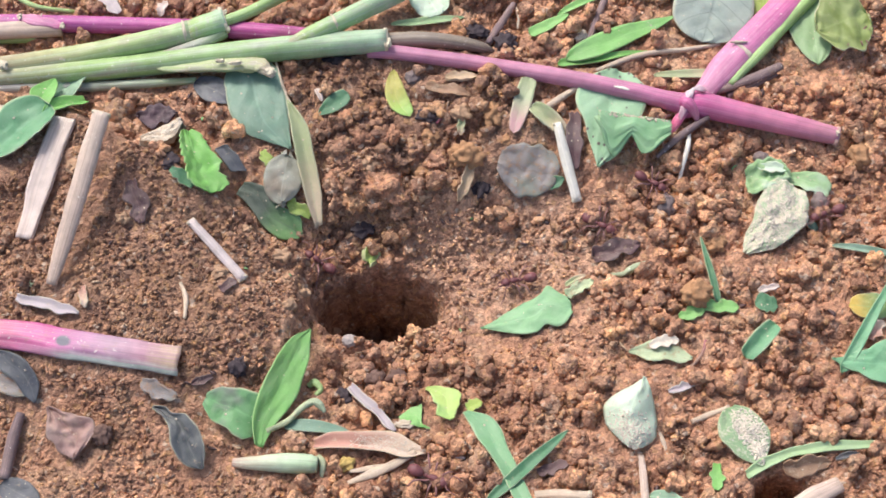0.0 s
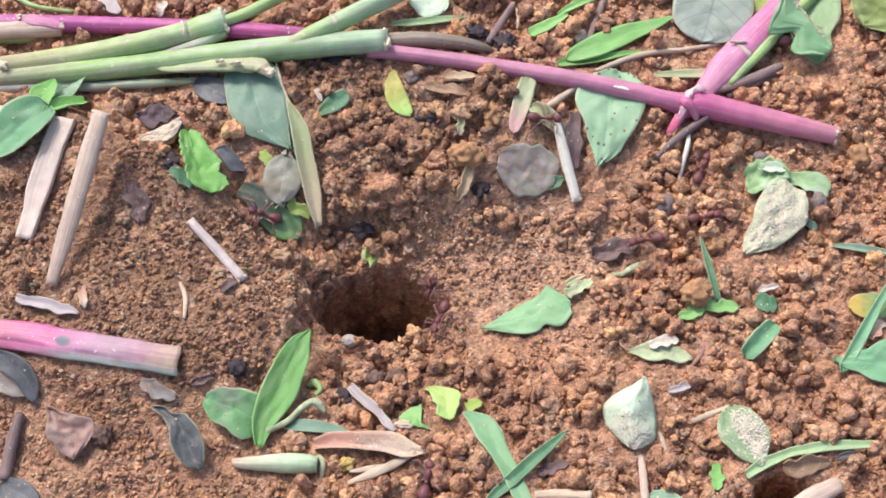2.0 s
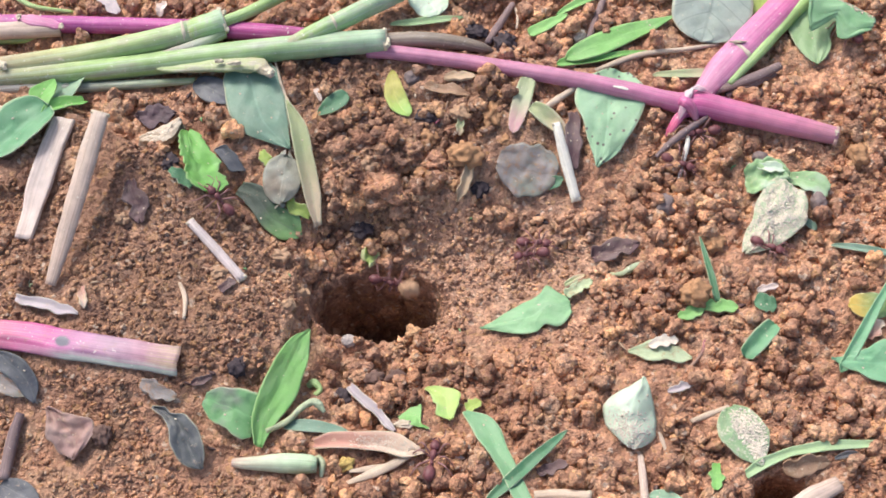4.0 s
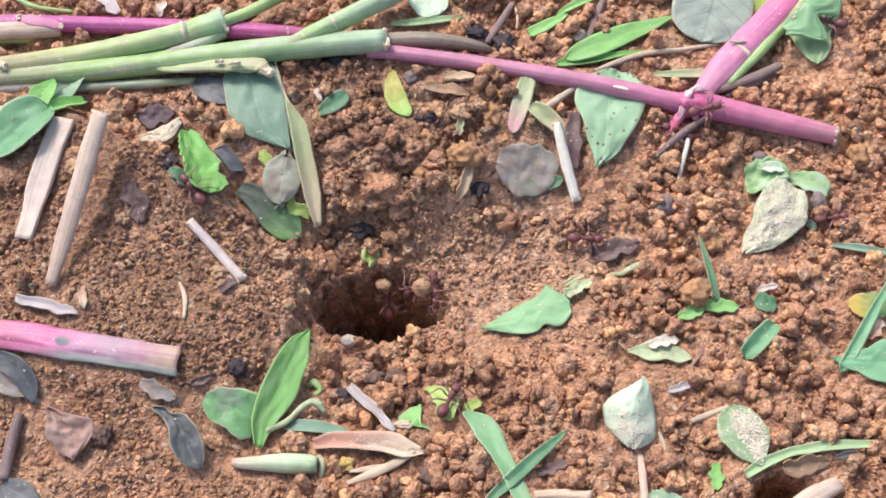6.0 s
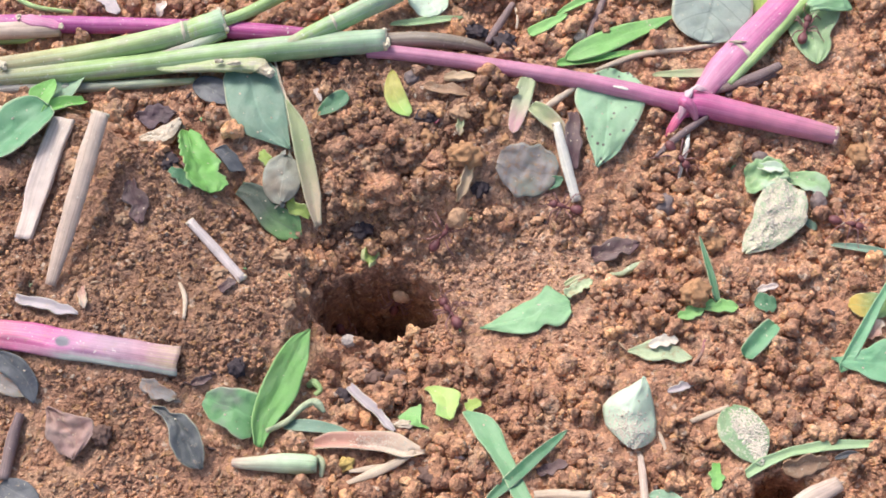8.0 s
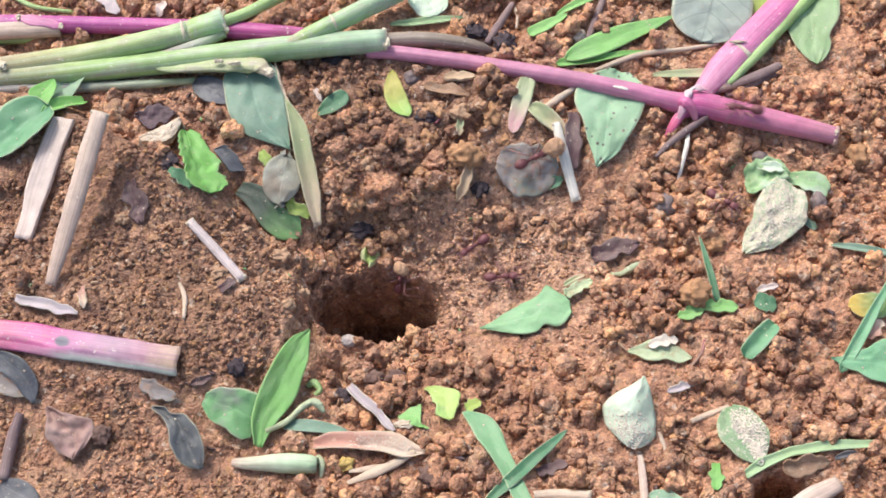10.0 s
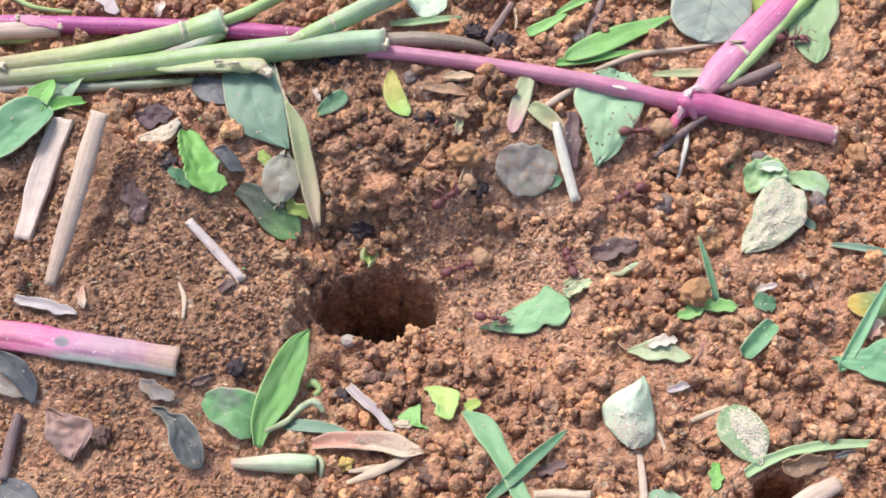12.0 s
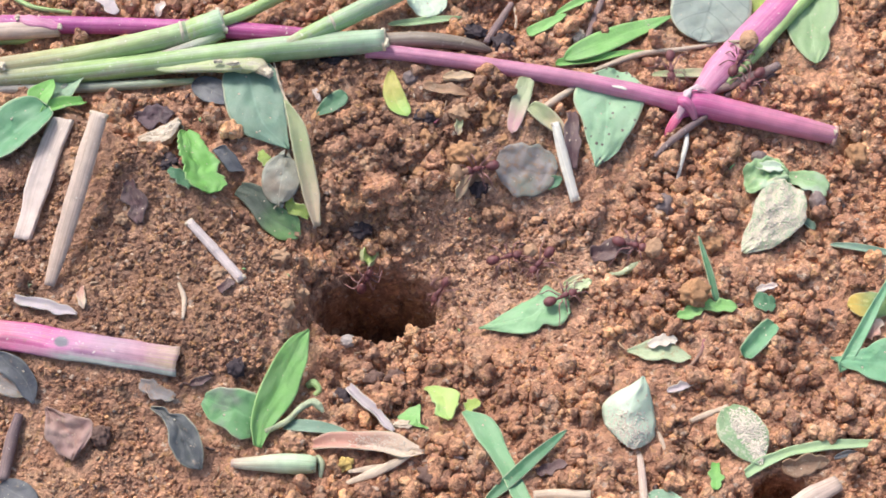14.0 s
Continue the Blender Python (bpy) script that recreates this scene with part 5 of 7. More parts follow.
blade("blue_strip", "narrow blue-green leaf strip on soil", "leaf", blue_green, (-34.1, -42.5, 1.2), (-20.2, -43.7, 1.2), 3.1, shape=(0.3, 0.5))
clod("grey_clod", "pale grey brown lump of soil", "soil clod", crumb_soil, (-31.4, -47.0, 1.9), (2.83, 2.57, 1.93), seed=19)
stalk("pale_tube", "pale green cut stem section with rosy tip", "stem", tube_skin, [(-43.9, -51.3, 1.4, 0.9), (-41.1, -51.6, 1.8, 1.3), (-33.4, -51.8, 2.2, 2.05), (-28.4, -52.0, 2.2, 2.05), (-26.4, -52.1, 2.1, 1.6)], ends=('', 'cut'), pith_material=sprout_skin)
stalk("lime_scrap", "lime green scrap at cut stem", "plant scrap", sprout_skin, [(-26.3, -49.9, 1.2, 0.64), (-25.2, -51.6, 1.2, 0.77), (-25.4, -54.4, 0.8, 0.39)])
blade("rosy_husk", "rosy brown husk with cream speckled end", "husk", husk, (-27.2, -47.6, 1.6), (-3.8, -49.2, 1.6), 5.2, fold=2.0, ragged=0.08, crumple=0.07, rib=0.3, edges=((-0.18, 0.18), (-0.49, 0.26), (-0.54, 0.23), (-0.57, 0.21), (-0.6, 0.28), (-0.62, 0.38), (-0.36, 0.37), (-0.12, 0.04)))
rosy_husk = bpy.context.scene.objects['rosy_husk']
grains_on(rosy_husk, 'dry_earth', (0.3, 1.0), (0.1, 0.9), 1100, 0.15, pale_crust, 8, 'dry cream earth')
stalk("straw", "thin split straw beside rosy husk", "straw", beige_straw, [(-5.8, -49.1, 2.6, 0.5), (-9.9, -51.8, 2.6, 0.9), (-14.5, -54.1, 2.4, 1.0), (-19.9, -55.9, 2.0, 0.45)], flat=0.5, lumps=0.15)
stalk("straw", "short straw splinter beside rosy husk", "straw", beige_straw, [(-11.1, -51.9, 2.2, 0.4), (-15.1, -53.0, 2.2, 0.7), (-19.5, -53.3, 1.8, 0.35)], flat=0.5, lumps=0.15)
blade("grey_flake", "lilac grey curled flake on soil", "flake", lilac_flake, (-20.5, -33.0, 3), (-10.3, -43.7, 1), 2.5, shape=(0.3, 0.5), fold=1, ragged=0.1)
clod("dark_clod", "black lump under grey flake", "soil clod", dark_clod, (-21.4, -34.8, 0.5), (2.19, 2.57, 1.54), seed=20)
stalk("green_curl", "small green curled shoot on soil", "sprout", thin_green, [(-29.5, -31.9, 1, 0.64), (-28.1, -31.5, 2, 0.90), (-26.8, -33.1, 1.6, 0.64), (-27.8, -34.4, 1, 0.51)])
blade("lime_leaf", "lime green torn leaf piece on soil", "leaf", pale_lime, (-2.8, -32.0, 1.6), (1.6, -41.3, 2.6), 5.3, ragged=0.22, fold=0.9, edges=((0.17, 0.25), (-0.31, 0.24), (-0.52, 0.22), (-0.74, 0.17), (-0.73, 0.27), (-0.59, 0.34), (-0.37, 0.32), (-0.12, 0.08)))
blade("green_scrap", "green leaf piece with white edge on soil", "leaf", grass_green, (-2.7, -41.9, 1.2), (-9.6, -40.0, 1.2), 5.2, ragged=0.1, edges=((-0.19, -0.18), (-0.25, -0.12), (-0.32, -0.06), (-0.33, 0.67), (-0.3, 0.65), (-0.27, 0.55), (-0.21, 0.31), (0.01, 0.06)))
clod("white_chip", "white chip on green leaf piece", "chip", crust, (-8.4, -42.2, 1.8), (2.19, 1.03, 0.64), seed=21)
blade("lime_scrap", "small yellow-green leaf bit on soil", "leaf", lime, (5.1, -38.6, 1.4), (8.3, -36.4, 1.6), 3.3)
blade("strip_leaf", "long pale blue-green leaf strip on soil", "leaf", mint_grass, (6.0, -38.5, 2.2), (18.1, -62.9, 1.4), 5.5, fold=0.8, rib=0.3, bend=0.8, edges=((0.2, 0.37), (-0.44, 0.44), (-0.54, 0.46), (-0.41, 0.34), (-0.36, 0.31), (-0.32, 0.31), (-0.27, 0.33), (-0.24, -0.13)))
blade("grass_blade", "dark green narrow grass blade on soil", "leaf", deep_green, (8.8, -60.4, 1), (26.1, -44.9, 2.4), 2.7, shape=(0.4, 0.6), fold=0.6)
blade("plum_patch", "purple brown dry leaf pressed on mound", "leaf", plum, (-70.4, 11.5, 0.5), (-67.7, 2.1, 0.5), 5.1, shape=(0.25, 0.5), ragged=0.25, crumple=0.1, bites=((0.5, 1, 0.4, 0.1), (0.8, -1, 0.3, 0.1)), clear=0.05)
blade("plum_patch", "small purple flake on mound", "flake", plum, (-48.8, -13.7, 0.7), (-45.7, -10.9, 0.7), 3.0, ragged=0.14)
stalk("tan_husk", "thin curved tan husk on mound", "husk", beige_straw, [(-57.7, -12.1, 0.7, 0.39), (-56.1, -16.0, 0.8, 0.58), (-55.8, -21.3, 0.7, 0.32)])
blade("plum_patch", "dull brown flake pressed on soil", "leaf", dusty, (-64.1, -35.1, 0.8), (-56.6, -37.8, 0.8), 3.6, ragged=0.14)
# along the far edge
blade("pale_round_leaf", "pale blue-grey round leaf on soil", "leaf", pale_mint, (-6.1, 67.5, 1.2), (-1.2, 58.3, 1.2), 9.2, shape=(0.35, 0.35))
blade("grass_blade", "short blue-green grass blade on soil", "leaf", grass_green, (20.6, 52.2, 1), (30.0, 58.0, 1.6), 3.2, shape=(0.15, 0.5))
blade("grass_blade", "thin green grass blade on soil", "leaf", grass_green, (27.4, 58.5, 1.2), (39.4, 65.0, 1.6), 2.1)
stalk("dark_twig", "dark purple twig on soil", "twig", dark_twig, [(10.5, 50.3, 1.27, 0.77), (13.1, 55.4, 1.53, 1.03), (17.0, 62.3, 1.27, 0.77)])
clod("dark_clod", "dark purple lump of humus", "soil clod", dark_clod, (14.7, 50.4, 1.7), (2.83, 2.70, 1.67), seed=22, amount=0.36)
clod("dark_clod", "dark purple lump of humus", "soil clod", dark_clod, (7.9, 53.8, 1.3), (2.83, 2.06, 1.29), seed=23, amount=0.36)
stalk("dark_twig", "purple brown twig on soil", "twig", dark_twig, [(34.5, 50.1, 1.27, 0.77), (36.4, 56.0, 1.4, 0.90), (39.7, 65.3, 1.27, 0.77)])
stalk("straw", "thin pale straw on soil", "straw", beige_straw, [(17.1, 62.6, 0.82, 0.32), (18.1, 58.9, 0.89, 0.39), (17.7, 55.2, 0.76, 0.26)])
blade("grey_flake", "bluish grey flake on soil", "flake", lilac_flake, (-86.0, 69.5, 1), (-79.6, 61.8, 1), 3.6)
blade("cream_flake", "small cream flake on soil", "flake", chip_wood, (-69.3, 60.6, 1), (-68.3, 64.9, 1.6), 2.2)
clod("cream_chip", "cream chip on soil", "chip", crust, (32.5, 51.6, 1.3), (1.67, 1.93, 1.29), seed=24)
stalk("green_thread", "thin green stem behind stalks", "stem", thin_green, [(-107.1, 67.8, 2.4, 0.58), (-100.2, 63.4, 2.2, 0.64), (-90.7, 62.6, 2, 0.51)])
blade("green_smear", "thin dull green leaf on soil", "leaf", dull_green, (-12.8, 55.8, 0.9), (4.9, 57.8, 0.9), 2.1)
# frayed pith clinging to the cut stalks
clod("pith_scrap", "frayed white plant fibre on a stalk", "plant scrap", pith, (-13.0, 47.2, 6.2), (0.67, 1.45, 0.45), seed=70, amount=0.7)
clod("pith_scrap", "frayed white plant fibre on a stalk", "plant scrap", pith, (-40.3, 39.8, 6.4), (1.06, 1.06, 0.45), seed=71, amount=0.7)
clod("pith_scrap", "frayed white plant fibre on a stalk", "plant scrap", pith, (-52.3, 56.6, 7.4), (0.48, 0.77, 0.45), seed=72, amount=0.7)
clod("pith_scrap", "frayed white plant fibre on a stalk", "plant scrap", pith, (-51.2, 52.0, 7.0), (0.58, 0.67, 0.45), seed=73, amount=0.7)
clod("pith_scrap", "frayed white plant fibre on a stalk", "plant scrap", pith, (-61.1, 53.7, 7.4), (0.77, 0.96, 0.45), seed=74, amount=0.7)
clod("pith_scrap", "frayed white plant fibre on a stalk", "plant scrap", pith, (-102.8, 41.2, 5.0), (0.96, 1.25, 0.45), seed=75, amount=0.7)
clod("pith_scrap", "frayed white plant fibre on a stalk", "plant scrap", pith, (-91.0, 45.3, 6.6), (0.77, 0.39, 0.45), seed=76, amount=0.7)
clod("pith_scrap", "frayed white plant fibre on a stalk", "plant scrap", pith, (-48.5, 41.7, 7.0), (1.64, 0.48, 0.45), seed=77, amount=0.7)
clod("pith_scrap", "frayed white plant fibre on a stalk", "plant scrap", pith, (-52.4, 42.6, 7.0), (0.96, 0.48, 0.45), seed=78, amount=0.7)
clod("pith_scrap", "frayed white plant fibre on a stalk", "plant scrap", pith, (-21.9, 48.4, 6.4), (0.96, 0.39, 0.45), seed=79, amount=0.7)
clod("pith_scrap", "frayed white plant fibre on a stalk", "plant scrap", pith, (-19.2, 47.3, 6.0), (0.77, 0.39, 0.45), seed=80, amount=0.7)
clod("pith_scrap", "frayed white plant fibre on a stalk", "plant scrap", pith, (-92.1, 55.9, 5.4), (0.58, 0.87, 0.45), seed=81, amount=0.7)
clod("pith_scrap", "frayed white plant fibre on a stalk", "plant scrap", pith, (-102.5, 58.5, 5.2), (0.67, 0.77, 0.45), seed=82, amount=0.7)
clod("pith_scrap", "frayed white plant fibre on a stalk", "plant scrap", pith, (69.7, 48.6, 5.2), (1.93, 0.29, 0.45), seed=83, amount=0.7)
clod("pith_scrap", "frayed white plant fibre on a stalk", "plant scrap", pith, (90.6, 25.3, 4.4), (0.67, 0.77, 0.45), seed=84, amount=0.7)
clod("pith_scrap", "frayed white plant fibre on a stalk", "plant scrap", pith, (55.9, 32.7, 5.4), (0.67, 0.87, 0.45), seed=85, amount=0.7)
clod("pith_scrap", "frayed white plant fibre on a stalk", "plant scrap", pith, (54.9, 30.5, 4.6), (0.48, 0.87, 0.45), seed=86, amount=0.7)
# smaller bits trodden into bank, mound and slope
blade("bark_flake", "reddish brown bark flake in bank", "bark", brown_bark, (-4.3, 38.2, 1.2), (6.3, 35.4, 1.2), 2.9, shape=(0.15, 0.3), ragged=0.15)
blade("bark_flake", "beige bark flake under purple stem", "bark", tan_sliver, (0.3, 40.1, 1.4), (7.7, 39.6, 1.4), 2.6, shape=(0.02, 0.02), ragged=0.1, thick=0.6)
stalk("root_curl", "thin curled brown root in bank", "root", beige_straw, [(-6.5, 36.2, 0.76, 0.26), (-6.4, 39.6, 0.76, 0.26), (-4.3, 41.0, 0.76, 0.26), (-1.9, 41.0, 0.69, 0.19)])
stalk("root_curl", "thin brown rootlet in bank", "root", root_skin, [(-1.8, 29.4, 0.76, 0.26), (0.1, 31.3, 0.76, 0.26), (1.1, 34.9, 0.69, 0.19)])
clod("dark_clod", "bluish black lump of humus in bank", "soil clod", dark_clod, (-3.6, 31.2, 1.3), (2.83, 1.93, 1.29), seed=41, amount=0.36)
clod("plum_clod", "purple grey lump in bank", "soil clod", dark_earth, (-18.4, 30.8, 1.3), (1.67, 1.67, 1.29), seed=42, amount=0.36)
clod("tan_clod", "tan clod of soil in bank", "soil clod", pale_clod, (4.1, 31.4, 1.8), (2.31, 2.57, 1.80), seed=43, amount=0.5)
blade("tan_husk", "tan husk sliver below tan clod", "husk", straw_green, (4.1, 30.0, 1.6), (3.8, 26.5, 1.2), 1.8, shape=(0.2, 0.4))
clod("orange_clod", "orange brown clod of soil in bank", "soil clod", orange_clod, (11.5, 30.3, 2.2), (2.31, 3.34, 2.19), seed=44, amount=0.45)
clod("orange_clod", "orange brown clod of soil in bank", "soil clod", orange_clod, (14.5, 24.3, 1.4), (1.67, 1.54, 1.41), seed=45, amount=0.45)
stalk("tan_sliver", "thin tan sliver of straw in bank", "straw", beige_straw, [(14.1, 24.6, 1.4, 0.51), (13.1, 22.3, 1.2, 0.58), (11.5, 19.1, 1, 0.45)])
clod("lime_bud", "tiny lime green bud by tan sliver", "bud", sprout_skin, (15.2, 23.2, 0.6), (0.77, 0.77, 0.64), seed=46)
clod("brown_clod", "large brown lumpy clod in bank", "soil clod", crumb_soil, (-13.6, 14.8, 1.2), (5.14, 5.40, 3.86), seed=47, amount=0.5)
clod("brown_clod", "large brown lumpy clod in bank", "soil clod", crumb_soil, (-24.2, 23.9, 0.8), (4.50, 3.86, 2.83), seed=48, amount=0.5)
clod("brown_clod", "brown clod in bank", "soil clod", crumb_soil, (-6.4, 23.4, 1.9), (2.57, 2.31, 1.93), seed=49, amount=0.5)
clod("brown_clod", "brown clod in bank", "soil clod", crumb_soil, (-1.8, 20.7, 2.1), (2.83, 2.57, 2.06), seed=50, amount=0.5)
# black lump stands in for a cavity, its shade given as colour
clod("dark_clod", "black lump as shade of a cavity in bank", "soil clod", dark_clod, (-18.9, 7.9, 0.2), (2.70, 2.44, 1.29), seed=51, amount=0.36)
clod("dark_clod", "dark purple lump under cut stalk", "soil clod", dark_clod, (-25.1, 46.4, 0.5), (3.60, 1.93, 1.67), seed=52, amount=0.36)
for i, (x, y, r, skin, what) in enumerate((
        (-19.0, 26.4, 3.4, crumb_soil, "brown"), (-23.1, 31.3, 2.6, crumb_soil, "brown"), (-17.2, 32.8, 2.3, crumb_soil, "brown"), (-8.5, 30.4, 1.8, orange_clod, "orange brown"),
        (-3.2, 26.7, 2.1, orange_clod, "orange brown"), (-4.7, 18.3, 2.0, orange_clod, "orange brown"), (-7.2, 26.0, 1.7, pale_clod, "tan"), (-25.5, 16.1, 3.0, crumb_soil, "brown"),
        (-20.8, 12.0, 2.7, crumb_soil, "brown"), (-10.0, 10.4, 2.6, crumb_soil, "brown"), (-5.1, 13.7, 2.2, pale_clod, "tan"), (2.1, 15.5, 1.9, orange_clod, "orange brown"),
        (2.1, 27.8, 1.7, crumb_soil, "brown"), (-1.2, 33.4, 1.9, crumb_soil, "brown"), (-17.0, 20.2, 2.2, pale_clod, "tan"), (-9.8, 20.9, 1.6, crumb_soil, "brown"), (-29.7, 30.8, 1.8, orange_clod, "orange brown"))):
    clod(what.split()[0] + "_clod", what + " lump of earth set in the bank", "soil clod", skin, (x, y, 0.45 * r), (r * 1.1, r, r * 0.75), seed=90 + i, amount=0.34, turn=40 * i)
for i, (x, y, r) in enumerate(((-34.3, 6.1, 1.9), (-33.3, 2.6, 1.5), (-32.6, -1.0, 1.9), (-31.9, -5.0, 1.6), (-32.2, -9.8, 1.8), (-31.8, -13.6, 1.5), (-34.9, -8.0, 1.4), (-36.5, -1.4, 1.3), (-34.3, -15.2, 1.6), (-38.4, 5.2, 1.6))):
    clod("tan_clod", "tan lump of earth on the mound's broken edge", "soil clod", (pale_clod, crumb_soil)[i % 2], (x, y, 0.3 * r), (r * 1.1, r, r * 0.8), seed=120 + i, amount=0.32, turn=50 * i)
blade("straw_sliver", "tiny pale straw sliver", "straw", chip_wood, (-30.1, 38.1, 1.2), (-28.6, 34.7, 1.2), 1.1, shape=(0.2, 0.4))
clod("tan_clod", "tan clod on damp mound", "soil clod", pale_clod, (-71.7, 3.1, 1.2), (1.54, 1.41, 1.16), seed=53, amount=0.5)
clod("tan_clod", "tan clod on damp mound", "soil clod", pale_clod, (-44.7, 3.0, 0.9), (1.16, 1.16, 0.90), seed=54, amount=0.5)
clod("tan_clod", "tan clod at mound edge", "soil clod", pale_clod, (-36.4, -2.7, 1.3), (1.93, 1.67, 1.29), seed=55, amount=0.5)
clod("tan_clod", "ochre lump at end of pale straw", "soil clod", pale_clod, (-49.8, -8.6, 0.9), (2.06, 1.41, 0.90), seed=56, amount=0.6)
clod("tan_clod", "tan lump on mound top", "soil clod", pale_clod, (-84.0, 15.6, 1.3), (1.67, 1.93, 1.29), seed=57, amount=0.5)
blade("ochre_flake", "ochre yellow flake on mound", "flake", husk, (-78.4, -13.5, 0.9), (-77.6, -18.7, 0.9), 1.8, ragged=0.15)
clod("dark_clod", "black lump on soil", "soil clod", dark_clod, (-44.0, -31.2, 1.4), (1.93, 2.44, 1.41), seed=58, amount=0.36)
blade("plum_patch", "purple flake on soil by pink stalk", "flake", plum, (-53.6, -35.1, 0.9), (-49.2, -33.2, 0.9), 1.8, ragged=0.15)
clod("yellow_bit", "yellow lump of plant matter on soil", "plant scrap", husk_lump, (-20.3, -51.6, 1.2), (1.67, 1.54, 1.16), seed=59, amount=0.6)
clod("dark_clod", "dark brown lump on soil", "soil clod", dark_earth, (-15.4, -30.1, 1.7), (2.57, 2.31, 1.67), seed=60, amount=0.36)
clod("dark_clod", "dark brown knobbly lump on soil", "soil clod", dark_earth, (-10.4, -29.7, 1.7), (2.31, 1.93, 1.67), seed=61, amount=0.36)
clod("plum_clod", "purple brown lump on soil", "soil clod", dark_earth, (-2.8, -54.4, 1.7), (2.57, 2.19, 1.67), seed=62, amount=0.36)
clod("white_chip", "white chip beside leaf strip", "chip", crust, (7.3, -52.0, 0.8), (1.29, 1.67, 0.77), seed=63)
blade("plum_flake", "dark purple seed flake on soil", "flake", plum, (19.5, -53.7, 1), (26.0, -51.7, 1), 3.0, ragged=0.12)
blade("plum_flake", "grey purple flake among crumbs", "flake", lilac_flake, (48.0, -35.8, 1), (53.7, -34.0, 1.2), 1.8, shape=(0.3, 0.5))
stalk("pink_thread", "thin pinkish rootlet on soil", "root", lilac_straw, [(-0.2, -48.4, 0.82, 0.32), (1.9, -49.5, 0.82, 0.32), (4.5, -50.2, 0.76, 0.26)])
clod("orange_clod", "orange clod at crusted leaf", "soil clod", orange_clod, (61.2, -0.5, 1.8), (2.44, 2.19, 1.80), seed=64, amount=0.45)
clod("orange_clod", "orange clod of soil on slope", "soil clod", orange_clod, (96.1, 21.4, 2.4), (2.83, 3.60, 2.44), seed=65, amount=0.4)
clod("grey_stone", "grey stone above curled green leaf", "stone", grey_stone, (73.5, 21.3, 1.3), (1.80, 1.67, 1.29), seed=66, amount=0.19)
blade("tan_scrap", "pale curled scrap above round green scrap", "leaf", chip_wood, (69.5, -12.3, 1.4), (74.3, -11.1, 1.6), 1.6, shape=(0.2, 0.4))
blade("dark_grass_leaf", "blackish blade tip at burrow", "leaf", slate, (81.1, -51.6, 1.2), (86.2, -50.4, 1.2), 1.2)
blade("leaf_fringe", "white fringe on curled green leaf", "leaf", pale_mint, (72.3, 18.1, 3), (78.8, 17.1, 3.6), 2.3, ragged=0.25)
# leaf fragment and earth pellets that the ants carry
fragment_points, fragment_uv = sheet_points(9.5, 17.0, (0.02, 0.02), 0.5, 0.6, 0.0, 0.05, 0.0, 5, 30, 25, crumple=0.015)
fragment_points[..., 1] *= np.interp(np.linspace(-1, 1, 25), [-1, -0.62, -0.40, -0.02, 0.25, 0.48, 0.75, 1], [0.45, 0.86, 0.90, 0.46, 0.85, 1.12, 0.80, 0.30])
olive_fragment = thing('olive_fragment', 'torn olive green leaf piece dragged by ant', 'leaf')
ov, of, ow = solid_sheet(30, 25, sheet_points(13.0, 16.0, (0.4, 0.5), 1.0, 0.8, 0.0, 0.08, 0.0, 8, 30, 25)[0] - np.array([0, 6.5, 0]), 0.3, fragment_uv)
part('blade', mesh_from('olive_fragment', ov, of, olive_piece, ow), olive_fragment)
leaf_fragment = thing('leaf_fragment', 'torn green leaf fragment with pale edge carried by ant', 'leaf')
fv, ff, fw = solid_sheet(30, 25, fragment_points - np.array([0, 4.5, 0]), 0.3, fragment_uv)
part('blade', mesh_from('leaf_fragment', fv, ff, ivy_green, fw), leaf_fragment)
TOPS['leaf_fragment'] = fragment_points - np.array([0, 4.5, 0])
grains_on(leaf_fragment, 'dry_edge', (0.0, 0.1), (0.0, 1.0), 90, 0.3, crust, 9, 'pale dry edge')


def pellet(size, seed, material, label, stub=False):
    me = lump_mesh("soil_pellet", size, material, seed, 0.19, 4, 0.10)
    if stub:
        # a short peg of earth below the knob
        peg = lump_mesh("peg", (0.75, 2.2, 0.75), material, seed + 1, 0.15, 3, 0.08)
        bm = bmesh.new()
        bm.from_mesh(peg)
        bmesh.ops.translate(bm, verts=bm.verts, vec=(0, -2.6 * MM, 0))
        bm.from_mesh(me)
        bm.to_mesh(me)
        bm.free()
        bpy.data.meshes.remove(peg)
    return tagged(new("soil_pellet", me), label, "soil pellet", "pellets carried by ants")


pellets = [
    pellet((2.1, 2.4, 1.9), 31, tan_pellet, "rounded orange brown soil pellet carried by ant"),
    pellet((2.0, 1.3, 1.4), 32, tan_pellet, "knobbed tan soil pellet with peg carried by ant", stub=True),
    pellet((2.3, 1.9, 1.8), 33, tan_pellet, "angular tan soil pellet carried by ant"),
    pellet((1.7, 1.5, 1.5), 34, tan_pellet, "small orange soil pellet carried by ant"),
]


# ---- ants ----
def ball_mesh(name, c, size, material, taper=0.0, seed=0, rings=10, sides=12):
    """An egg along y at c (mm)."""
    path, rad = [], []
    for i in range(rings + 1):
        g = math.pi * i / rings
        path.append((c[0], c[1] - math.cos(g) * size[1], c[2]))
        rad.append(max(math.sin(g), 0.02) * size[0] * (1 + taper * -math.cos(g)))
    v, f, w = tube_mesh(path, rad, sides, size[2] / size[0], 0.03, seed)
    return mesh_from(name, v, f, material, w)


def limb_mesh(name, points, radii, material, sides=7):
    v, f, w = tube_mesh(smooth_path(points, 3), smooth_path([(r,) for r in radii], 3)[:, 0], sides)
    return mesh_from(name, v, f, material, w)


